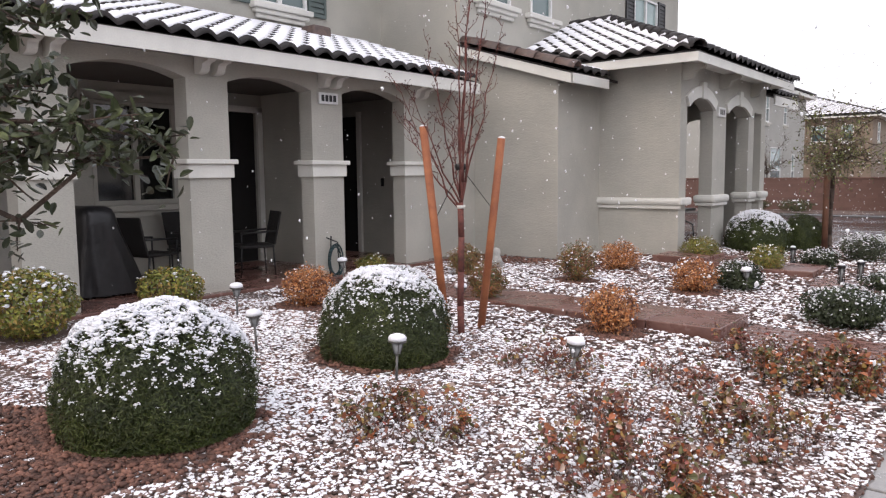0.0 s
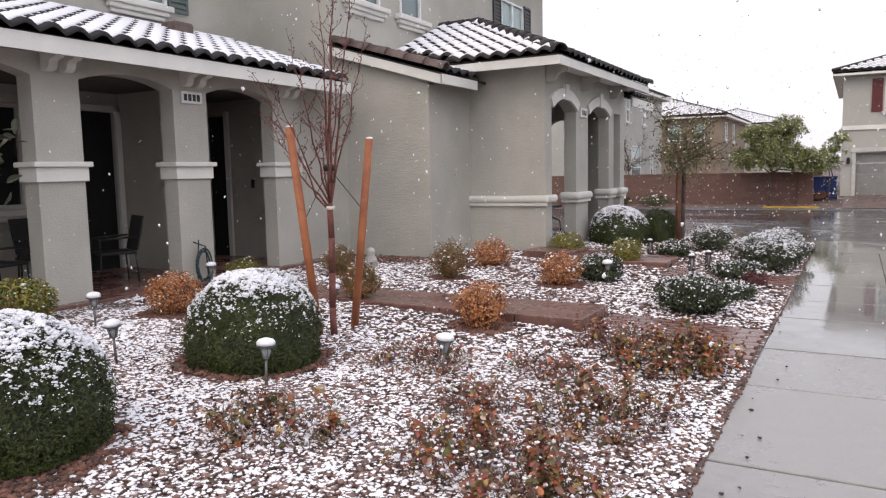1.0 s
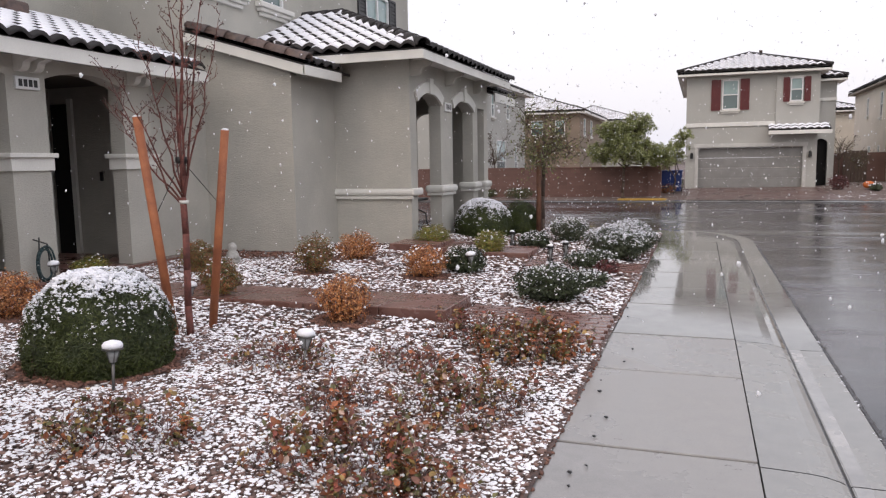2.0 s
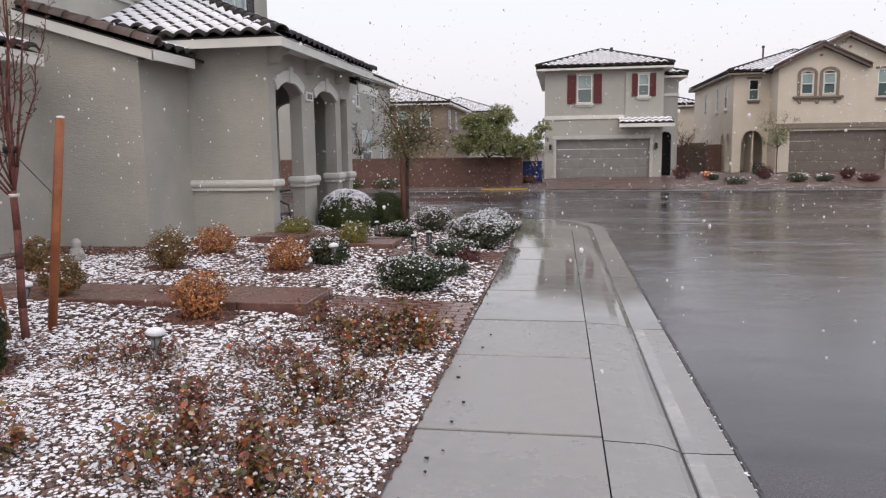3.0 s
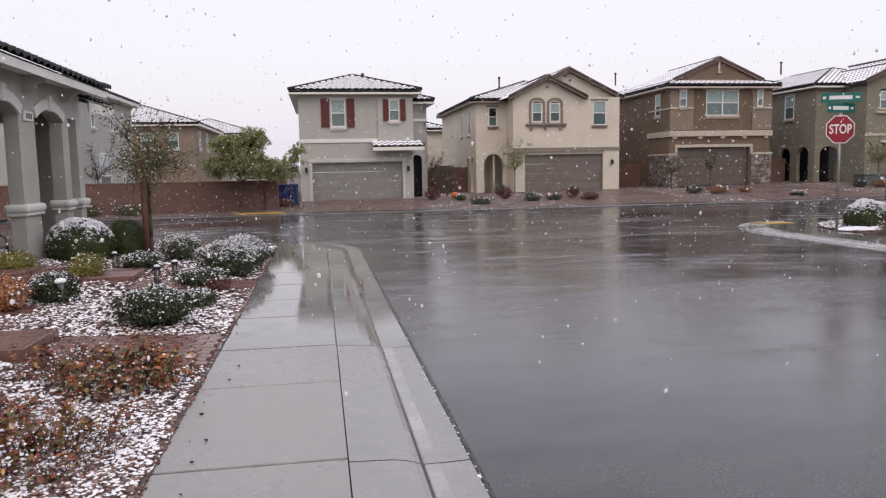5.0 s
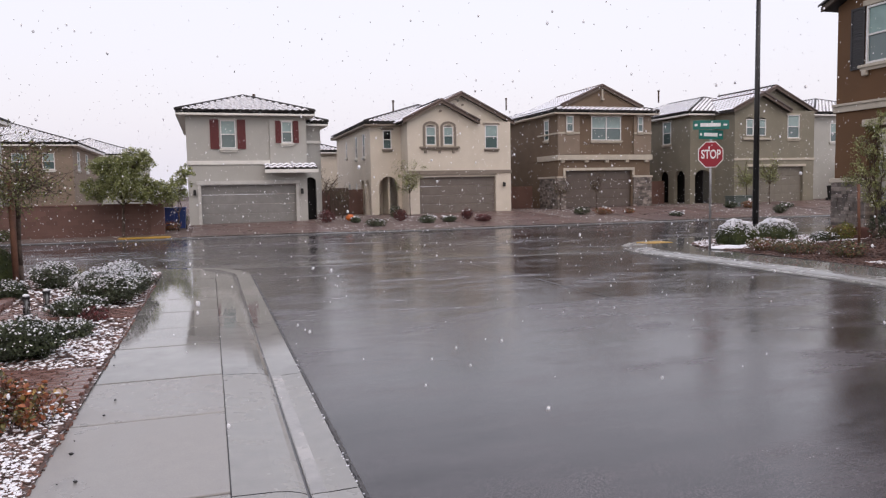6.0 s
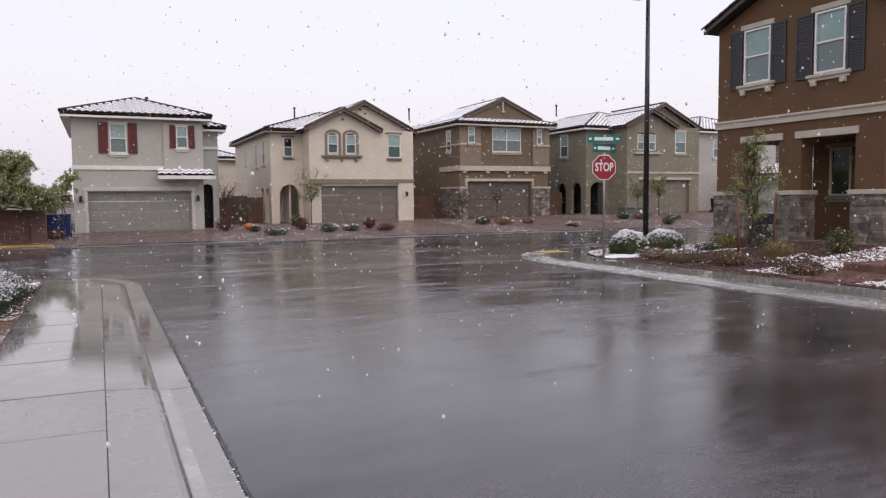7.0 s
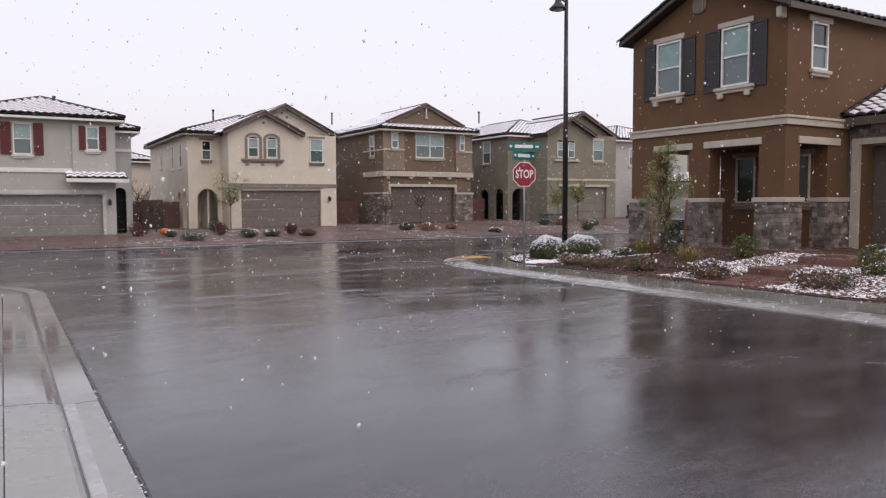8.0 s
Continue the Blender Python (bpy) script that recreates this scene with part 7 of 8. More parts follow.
ln = rng.normal(0, 0.7, lp.shape) + np.array((0, 0, 0.7))
child("leaves", leaf_mesh("leaves", lp, ln, 0.043 * rng.uniform(0.6, 1.25, len(lp)), OAK, (rng.uniform(size=len(lp)) < 0.2).astype(int), rng, 0.5, 0.0, True), oak)
q = lp[rng.integers(0, len(lp), 60)] + np.array((0, 0, 0.006))
child("snow_specks", blob_mesh("snow_specks", q, rng.uniform(0.003, 0.010, 60), 0.5, SNOW, rng), oak)

# ---- corner lot plants ----
for k, (x, y, r, h, mt, sn, nm, lab, n) in enumerate([
        (14.9, 17.4, 0.60, 0.70, G_DARK, 1.0, "clipped_shrub", CLIP, 6000), (17.3, 18.6, 0.66, 0.62, G_DARK, 0.8, "leafy_shrub", DL, 2200), (18.1, 16.7, 0.3, 0.55, YG, 0.05, "yellow_shrub", YGL, 900),
        (17.2, 16.6, 0.4, 0.3, G_LEAF, 0.9, "leafy_shrub", DL, 700), (17.6, 15.0, 0.40, 0.70, G_LEAF, 0.05, "green_shrub", "upright green shrub in the corner bed", 1300), (14.13, 14.37, 0.55, 0.40, [COVER[0], COVER[2], G_LEAF[1]], 0.1, "brown_shrub", "low red-brown withered shrub by the pavement", 1300),
        (14.33, 13.02, 0.42, 0.42, [COVER[0], COVER[2], G_LEAF[1]], 0.1, "brown_shrub", "low red-brown withered shrub by the pavement", 1100), (14.0, 10.75, 0.52, 0.46, [COVER[0], G_LEAF[0]], 0.7, "brown_shrub", "low brown and green shrub speckled with snow", 1500),
        (17.2, 12.2, 0.34, 0.66, G_LEAF[:1] + YG[:1], 0.03, "green_shrub", "fresh green shrub before the porch", 1200), (16.2, 8.3, 0.40, 0.70, G_LEAF[:1] + YG[:1], 0.05, "green_shrub", "fresh green shrub by the steps", 1400),
        (14.44, 8.35, 0.62, 0.42, [COVER[0], G_LEAF[1]], 0.8, "brown_shrub", "low brown shrub speckled with snow", 1700), (14.14, 15.5, 0.42, 0.36, [COVER[0], COVER[2]], 0.3, "brown_shrub", "low withered shrub beside the stop sign", 900), (14.3, 6.6, 0.4, 0.36, G_LEAF, 0.6, "leafy_shrub", DL, 900)]):
    shrub(nm, (x, y, lot_z(x, y) - 0.01), r, h, mt, lab, group="shrubs of the corner bed", n=n, leaf=0.055, snow=sn * 0.5, snow_low=0.55, seed=150 + k, blob=0.028 if mt is G_DARK else 0.018, lumpy=0.12 if mt is G_DARK else 0.22, shell=0.8 if mt is G_DARK else 0.55, shape="dome" if mt is G_DARK else "ball")
STRAW = [leaf_mat("straw", (0.36, 0.28, 0.11), (0.22, 0.17, 0.07)), leaf_mat("straw_green", (0.22, 0.22, 0.08), (0.13, 0.13, 0.05))]


def grass_clump(at, r, h, seed, n=220):
    rng = np.random.default_rng(seed)
    root = thing("grass_clump", at, "tuft of dry straw-coloured ornamental grass", "grass")
    v, f, mi = [], [], []
    for i in range(n):
        a, b = rng.uniform(0, math.tau), rng.uniform(0, 1)
        base = np.array((0.08 * math.cos(a) * b, 0.08 * math.sin(a) * b, -0.02))
        reach, hh = r * rng.uniform(0.3, 1.1), h * rng.uniform(0.6, 1.05)
        side = np.array((-math.sin(a), math.cos(a), 0)) * 0.007
        ps = [base + np.array((math.cos(a), math.sin(a), 0)) * reach * t ** 1.8 + np.array((0, 0, hh * (t - 0.35 * t * t * t))) for t in (0, 0.4, 0.75, 1)]
        k = len(v)
        for j, p in enumerate(ps):
            w = side * (1 - 0.3 * j)
            v += [(p - w).tolist(), (p + w).tolist()]
        for j in range(3):
            f.append((k + 2 * j, k + 2 * j + 1, k + 2 * j + 3, k + 2 * j + 2))
            mi.append(i % 2)
    me = bpy.data.meshes.new("tuft")
    me.from_pydata(v, [], f)
    for m in STRAW:
        me.materials.append(m)
    me.polygons.foreach_set("material_index", mi)
    child("tuft", me, root)


grass_clump((14.95, 12.1, lot_z(14.95, 12.1)), 0.62, 1.0, 170, 340)
grass_clump((17.9, 17.0, lot_z(17.9, 17.0)), 0.4, 0.75, 171)
grass_clump(yz(-2.0, 15.6), 0.35, 0.5, 172, 90)

# plants across the street
for k, (x, y, r, h, mt, sn) in enumerate([(6.2, 37.6, 0.6, 0.8, REDL, 0.05), (7.5, 36.6, 0.35, 0.4, G_LEAF, 0.5), (8.0, 34.2, 0.7, 0.45, G_LEAF, 0.8), (10.3, 39.5, 0.45, 0.8, G_LEAF, 0.1), (9.9, 36.8, 0.5, 0.75, REDL, 0.1), (10.8, 35.0, 0.55, 0.5, G_LEAF, 0.7), (12.0, 35.2, 0.5, 0.4, G_LEAF, 0.7), (13.3, 36.2, 0.4, 0.7, REDL, 0.2), (13.7, 34.8, 0.55, 0.45, REDL, 0.5), (20.2, 36.5, 0.6, 0.5, G_LEAF, 0.4), (21.3, 36.0, 0.7, 0.5, COVER[:3], 0.2), (23.0, 36.2, 0.4, 0.35, COVER[:3], 0.3), (30.5, 37, 0.5, 0.5, G_LEAF, 0.3), (31.5, 36.6, 0.6, 0.55, COVER[:3], 0.2), (33.5, 35.8, 0.55, 0.45, G_LEAF, 0.5), (-0.9, 37.8, 0.5, 1.0, G_LEAF, 0.2), (-1.3, 36.2, 0.6, 0.55, COVER[:3], 0.1), (-2.2, 34.3, 0.4, 0.35, COVER[:3], 0.4), (42.5, 38, 0.6, 0.6, G_LEAF, 0.2), (-7.6, 33.0, 0.9, 0.62, G_DARK, 0.8), (-9.3, 33.1, 0.8, 0.6, G_DARK, 0.5), (-11.0, 33.0, 0.9, 0.6, G_DARK, 0.5), (31.0, 33.5, 0.5, 0.6, G_LEAF, 0.3), (24.5, 33.9, 0.5, 0.3, G_LEAF, 0.8)]):
    shrub("street_shrub", (x, y, pad_z(x) * min(1, max(0, (y - 32.1) / 6.5)) - 0.02), r * 0.8, h * 0.85, mt, {id(REDL): "dark wine-red shrub in the front lot", id(G_DARK): "low clipped hedge shrub with snow by the wall"}.get(id(mt), "low mixed shrub with snow in the front lot"), group="shrubs across the street", n=1300, leaf=0.06, snow=sn * 0.10, seed=200 + k, blob=0.035, lumpy=0.3, shell=0.5)


# ---- walks, steps and stones ----
walkway = thing("walkway", (-4, 7.3, 0.1), "wet red-brown concrete walk with a raised step end", "walkway", kind="structure")
x = -2.17
for k, w in enumerate((0.75, 0.9, 0.9, 0.9, 0.9, 0.9, 0.5)):
    part("walk_slab", boxes((x - w + 0.005, x - 0.005, 6.88, 7.32, -0.05, 0.205), (x - w + 0.005, x - 0.005, 7.33, 7.76, -0.05, 0.203), bevel=0.012), PAVER, walkway)
    x -= w
walk2 = thing("walkway", (-3.2, 12.3, 0.1), "wet red-brown raised walk leading to the arched porch", "walkway", kind="structure")
for x0, x1, z in ((-3.2, -2.42, 0.19), (-4.0, -3.22, 0.25), (-4.9, -4.02, 0.30)):
    part("walk_slab", boxes((x0, x1, 11.75, 12.75, -0.05, z), bevel=0.012), PAVER, walk2)
for cx0, cx1, y0, y1 in ((-2.14, -0.575, 6.55, 7.8), (-2.3, -0.575, 11.0, 11.75)):
    pv = thing("paver_path", ((cx0 + cx1) / 2, (y0 + y1) / 2, 0.02), "wet red and brown brick pavers between step and pavement", "path", kind="structure")
    rows = int((y1 - y0) / 0.125)
    made = {}
    for i in range(rows):
        u = cx0 + (0.0 if i % 2 else -0.11)
        while u < cx1 - 0.05:
            a, b = max(u, cx0) + 0.004, min(u + 0.22, cx1) - 0.004
            if b - a > 0.04:
                key = round(b - a, 2)
                if key not in made:
                    bm = boxes((-key / 2, key / 2, -0.058, 0.058, -0.06, 0.0), bevel=0.006)
                    made[key] = mesh_of(bm, "paver", PAVER, None)
                o = new("paver", made[key])
                o.parent = pv
                cx = (a + b) / 2
                o.location = (cx - ROOT[pv.name].x, y0 + (i + 0.5) * 0.125 - ROOT[pv.name].y, yard_z(cx) + 0.028 + 0.003 * math.sin(7 * i + 3 * u) - ROOT[pv.name].z)
            u += 0.22
steps = thing("entry_steps", (15.6, 9.6, 0.1), "wet dark red steps up to the corner house", "steps")
for x0, x1, z in ((13.4, 15.2, 0.07), (15.2, 17.1, 0.25), (17.1, 18.6, 0.42)):
    part("step", boxes((x0, x1, 9.25, 10.65, -0.1, z), bevel=0.015), PAVER, steps)

rng = np.random.default_rng(3)


def scatter(n, x0, x1, y0, y1, r0, r1, mat, name, label, zf, away=(), near=None, sink=0.38):
    p = np.stack([rng.uniform(x0, x1, n), rng.uniform(y0, y1, n), np.zeros(n)], axis=1)
    keep = np.ones(n, bool)
    for ax, ay, ar in away:
        keep &= np.hypot(p[:, 0] - ax, p[:, 1] - ay) > ar
    for bx0, bx1, by0, by1 in ((-8.2, -2.1, 6.82, 7.8), (-2.2, -0.5, 6.5, 7.84), (-2.35, -0.5, 10.95, 11.8), (-5, -2.4, 11.7, 12.8)):
        keep &= ~((p[:, 0] > bx0) & (p[:, 0] < bx1) & (p[:, 1] > by0) & (p[:, 1] < by1))
    if near:
        keep &= near(p[:, 0], p[:, 1])
    p = p[keep]
    r = rng.uniform(r0, r1, len(p))
    p[:, 2] = [zf(x, y) for x, y in p[:, :2]]
    p[:, 2] += r * sink
    me = blob_mesh(name, p, r, 0.68, mat, rng, 0.18)
    ob = new(name, me)
    return tagged(ob, label, "gravel", kind="stuff")


def gz(x, y):
    return yard_z(x) + (0.02 * noise.noise((x * 1.3, y * 1.3, 0)) if -9.5 < x < -0.8 else -0.004)


BARE = [(-4.2, 2.25, 0.76), (-4.22, 4.45, 0.66), (-3.12, 6.51, 0.36), (-3.32, 9.36, 0.36), (-6.3, 5.39, 0.4), (-4.86, 9.04, 0.34), (-4.89, 10.48, 0.42)]


def past_oak(x, y):
    return (y > 1.8 + 0.45 * np.clip(x + 5.2, -1.0, 1.7) + 0.07 * np.sin(5 * x)) | (x > -3.35 + 0.06 * np.sin(7 * y))


GRAV = "brown gravel stones topped with thin snow"
scatter(42000, -5.6, -0.58, 1.2, 5.6, 0.010, 0.024, STONE_SNOW, "gravel_stones", GRAV, gz, BARE, past_oak)
scatter(9000, -7.6, -5.6, 2.2, 5.6, 0.014, 0.032, STONE_SNOW, "gravel_stones", GRAV, gz, BARE + [(-7.15, 2.75, 0.5), (-7.4, 4.35, 0.4)], lambda x, y: x > -7.2 - 0.25 * np.sin(3 * y))
scatter(12000, -6.0, -0.58, -5.0, 1.2, 0.014, 0.032, STONE_SNOW, "gravel_stones", GRAV, gz, (), lambda x, y: (x > -3.3) | (y < -0.6))
scatter(17000, -7.6, -0.58, 5.6, 10.0, 0.016, 0.036, STONE_SNOW, "gravel_stones", GRAV, gz, BARE)
scatter(6000, -6.2, -0.58, 10.0, 17.2, 0.02, 0.045, STONE_SNOW, "gravel_stones", GRAV, gz)
BROWN_STONE = GRAVEL_BARE
scatter(24000, -7.5, -0.9, 0.6, 3.4, 0.009, 0.022, BROWN_STONE, "bare_gravel_stones", "dry brown gravel sheltered from the snow", gz, (), lambda x, y: ~past_oak(x, y), 0.5)
for ax, ay, ar in BARE:
    scatter(int(3800 * ar), ax - ar, ax + ar, ay - ar, ay + ar, 0.012, 0.024, BROWN_STONE, "bare_gravel_stones", "brown gravel sheltered below a shrub", gz, (), lambda x, y, a=ax, b=ay, c=ar: np.hypot(x - a, y - b) < c * (0.95 + 0.08 * np.sin(9 * np.arctan2(y - b, x - a))), 0.5)
scatter(2600, -0.74, -0.545, 1.2, 15, 0.010, 0.022, BROWN_STONE, "edge_gravel", "brown gravel along the pavement's edge", lambda x, y: 0.0)
scatter(3500, -8.0, -4.8, 8.6, 12.8, 0.015, 0.03, BROWN_STONE, "bare_gravel_stones", "brown gravel beside the house wall", gz, (), lambda x, y: (y > 10.2 - 0.0 * x) | (x < -6.6))
scatter(7000, 13.45, 18.5, 5.0, 16, 0.02, 0.04, MULCH, "corner_gravel", "red-brown gravel of the corner bed", lot_z, (), lambda x, y: (y < 15.6) & ((y > 10.7) | (y < 9.2)))
scatter(5200, 13.5, 20.0, 16.0, 19.45, 0.02, 0.045, STONE_SNOW, "corner_gravel_snow", "gravel under snow round the stop sign corner", lot_z, (), lambda x, y: np.hypot(np.minimum(x - 16.4, 0), np.maximum(y - 16.5, 0)) < 2.95)
scatter(2600, 13.7, 18.4, 10.7, 12.0, 0.02, 0.045, STONE_SNOW, "corner_gravel_snow", "gravel under snow beside the steps", lot_z)
scatter(3800, 13.5, 18.4, 7.0, 9.2, 0.02, 0.045, STONE_SNOW, "corner_gravel_snow", "gravel under snow beside the steps", lot_z)
bm = bmesh.new()
for (x, y, sx, sy) in ((13.9, 16.6, 0.9, 0.7), (15.2, 16.9, 1.3, 0.55), (17.0, 17.5, 1.7, 0.5), (19.2, 18.3, 1.9, 0.5)):
    bmesh.ops.create_icosphere(bm, subdivisions=3, radius=1, matrix=Matrix.Translation((x, y, lot_z(x, y) + 0.02)) @ Matrix.Rotation(0.35, 4, "Z") @ Matrix.Diagonal((sx * 0.65, sy * 0.6, 0.05, 1)))
for v in bm.verts:
    v.co += Vector((noise.noise(v.co * 2.5), noise.noise(v.co * 2.5 + Vector((9, 0, 0))), 0)) * 0.16
solo("snow_patch", bm, SNOW, (14.5, 15.5, 0), "thin patches of fresh snow behind the kerb", "snow", kind="stuff", smooth=True)
rng = np.random.default_rng(11)
p2 = np.stack([rng.uniform(1.318, 1.345, 1500), rng.uniform(1.0, 15.5, 1500), np.full(1500, -0.0625)], axis=1)
p2[:, 0] += 0.03 * rng.uniform(0, 1, 1500) ** 3
tagged(new("asphalt_crumbs", blob_mesh("asphalt_crumbs", p2, rng.uniform(0.002, 0.007, 1500), 0.4, ASPHALT_WORN, rng, 0.3, False)), "crumbling dark asphalt edge along the gutter", "asphalt", kind="stuff")
sy = np.concatenate([rng.normal(c, 0.13, 10) for c in (3.0, 3.25, 3.9, 4.3, 4.7, 5.0, 5.6, 6.3, 7.4)])
p2 = np.stack([1.312 + rng.normal(0, 0.006, len(sy)), sy, np.full(len(sy), -0.046)], axis=1)
tagged(new("snow_specks", blob_mesh("snow_specks", p2, 0.002 + 0.009 * rng.uniform(0, 1, len(sy)) ** 2, 0.4, SNOW, rng, 0.3)), "specks of snow caught along the asphalt's edge", "snow", kind="stuff")
p = np.stack([rng.uniform(-0.54, -0.3, 26), rng.uniform(2.6, 14, 26), np.full(26, 0.012)], axis=1)
tagged(new("pebbles", blob_mesh("pebbles", p, rng.uniform(0.006, 0.017, 26), 0.6, BLACK_METAL, rng)), "small dark pebbles strayed onto the pavement", "pebbles", kind="stuff")

# ---- lamps and small things of the yard ----
CLEARISH = plain("frosted_lamp_glass", (0.30, 0.31, 0.31), 0.15)
PEWTER = plain("pewter_metal", (0.13, 0.125, 0.12), 0.35, 0.6)


def solar_light():
    o = thing("solar_light", (0, 0, 0), "small pewter solar path light capped with snow", "path light", "solar lights in the yard")
    part("spike", rod(bmesh.new(), (0, 0, -0.08), (0, 0, 0.22), 0.011, 0.011, 8), PEWTER, o)
    part("lamp_glass", lathe(bmesh.new(), [(0.022, 0.21), (0.045, 0.30)], sides=10), CLEARISH, o)
    bm = bmesh.new()
    for k in range(5):
        a = k * math.tau / 5
        rod(bm, (0.024 * math.cos(a), 0.024 * math.sin(a), 0.21), (0.05 * math.cos(a), 0.05 * math.sin(a), 0.30), 0.004, sides=4)
    part("cage", bm, PEWTER, o)
    part("cap", lathe(bmesh.new(), [(0.07, 0.30), (0.072, 0.312), (0.04, 0.33)], sides=14), PEWTER, o)
    part("snow_cap", lathe(bmesh.new(), [(0.068, 0.314), (0.07, 0.335), (0.055, 0.355), (0.02, 0.366)], sides=14), SNOW, o)
    return o


proto = solar_light()
spots = [(-6.49, 4.57), (-5.13, 3.79), (-3.62, 3.93), (-2.59, 4.77), (-7.3, 6.9), (-4.67, 6.1), (-2.75, 9.7)]
proto.location = yz(*spots[0])
for k, (x, y) in enumerate(spots[1:]):
    copy_thing(proto, Matrix.Translation(yz(x, y)) @ pose(0, 0, 0, 3 * (-1) ** k, 2 * (k % 3), 40 * k))
post = thing("lantern_post", (0, 0, 0), "short black cylinder garden lantern", "path light", "black lanterns by the walk")
part("base", lathe(bmesh.new(), [(0.045, -0.05), (0.045, 0.05), (0.04, 0.055)], sides=12), BLACK_METAL, post)
for k in range(6):
    a = k * math.tau / 6
    part("bar", rod(bmesh.new(), (0.04 * math.cos(a), 0.04 * math.sin(a), 0.05), (0.04 * math.cos(a + 0.5), 0.04 * math.sin(a + 0.5), 0.26), 0.006, sides=5), BLACK_METAL, post)
part("lamp_glass", lathe(bmesh.new(), [(0.026, 0.05), (0.026, 0.26)], sides=10), CLEARISH, post)
part("cap", lathe(bmesh.new(), [(0.055, 0.26), (0.055, 0.29), (0.02, 0.31)], sides=12), BLACK_METAL, post)
part("snow_cap", lathe(bmesh.new(), [(0.045, 0.295), (0.04, 0.315), (0.01, 0.325)], sides=12), SNOW, post)
post.location = yz(-1.97, 11.35)
for x, y in ((-1.83, 11.95), (-3.04, 13.2)):
    copy_thing(post, Matrix.Translation(yz(x, y)))
STATUE = material("pale_stone_statue", (0.45, 0.44, 0.41), (0.30, 0.29, 0.27), scale=9, rough=0.85, bump=0.4)
bm = lathe(bmesh.new(), [(0.11, 0), (0.12, 0.05), (0.10, 0.12), (0.085, 0.17), (0.06, 0.20), (0.075, 0.235), (0.07, 0.28), (0.045, 0.31), (0.01, 0.325)], (-6.55, 9.5, 0.2), 14)
box(bm, -6.50, -6.42, 9.42, 9.50, 0.26, 0.34, 0.03)
solo("garden_statue", bm, STATUE, (-6.55, 9.5, 0.2), "small pale stone garden statue by the wall", "statue")

# house number plaque with bars in place of figures
pl = thing("number_plaque", (-7.86, 7.22, 2.78), "small white number plaque on the porch pillar", "plaque")
part("plate", boxes((-7.9, -7.86, 7.04, 7.40, 2.70, 2.86), bevel=0.006), FRAME_WHITE, pl)
for k in range(4):
    part("bar", boxes((-7.86, -7.853, 7.08 + 0.075 * k, 7.13 + 0.075 * k, 2.735, 2.825)), BLACK_METAL, pl)
pl2 = thing("number_plaque", (-4.72, 14.55, 2.72), "small white plaque between the arches", "plaque")
part("plate", boxes((-4.75, -4.71, 14.35, 14.75, 2.74, 2.92), bevel=0.006), FRAME_WHITE, pl2)
for k in range(3):
    part("bar", boxes((-4.71, -4.704, 14.42 + 0.10 * k, 14.48 + 0.10 * k, 2.78, 2.88)), PEWTER, pl2)
bell = thing("door_keypad", (-9.27, 9.8, 1.5), "small black doorbell on the porch wall", "doorbell")
part("body", boxes((-9.30, -9.24, 9.77, 9.80, 1.48, 1.63), bevel=0.006), BLACK_METAL, bell)

# porch furniture
WICKER = material("black_wicker", (0.02, 0.018, 0.017), (0.01, 0.009, 0.009), scale=40, rough=0.6, bump=0.6, fine=130)


def patio_chair():
    c = thing("patio_chair", (0, 0, 0), "black metal patio chair with mesh seat", "chair", "patio chairs on the porch")
    part("seat", boxes((-0.26, 0.26, -0.25, 0.25, 0.40, 0.44), bevel=0.012), WICKER, c)
    bm = boxes((-0.26, 0.26, 0.0, 0.03, 0.0, 0.50), bevel=0.012)
    bmesh.ops.transform(bm, matrix=pose(0, 0.24, 0.44, -12), verts=bm.verts)
    part("backrest", bm, WICKER, c)
    for x in (-0.25, 0.25):
        for y in (-0.23, 0.23):
            part("leg", rod(bmesh.new(), (x, y * 1.1, 0), (x, y, 0.42), 0.013, sides=6), BLACK_METAL, c)
        bm = rod(bmesh.new(), (x, -0.23, 0.42), (x, -0.23, 0.62), 0.012, sides=6)
        rod(bm, (x, -0.24, 0.62), (x, 0.27, 0.64), 0.016, sides=6)
        part("armrest", bm, BLACK_METAL, c)
    return c


ch = patio_chair()
ch.location, ch.rotation_euler = (-8.98, 6.66, ROOT_FLOOR), (0, 0, radians(-22))
copy_thing(ch, Matrix.Translation((-9.15, 5.12, ROOT_FLOOR)) @ pose(0, 0, 0, 0, 0, 190))
copy_thing(ch, Matrix.Translation((-9.75, 6.15, ROOT_FLOOR)) @ pose(0, 0, 0, 0, 0, 100))
tb = thing("patio_table", (-9.1, 5.8, ROOT_FLOOR), "low black metal patio table", "table")
part("tabletop", boxes((-9.4, -8.8, 5.5, 6.1, 0.66, 0.69), bevel=0.01), WICKER, tb)
for x in (-9.35, -8.85):
    for y in (5.55, 6.05):
        part("leg", rod(bmesh.new(), (x, y, ROOT_FLOOR), (x, y, 0.66), 0.014, sides=6), BLACK_METAL, tb)
COVERMAT = material("black_vinyl_cover", (0.022, 0.021, 0.023), (0.012, 0.012, 0.013), scale=5, rough=0.38, bump=0.3, fine=12)
bm = bmesh.new()
n = 72
rings = []
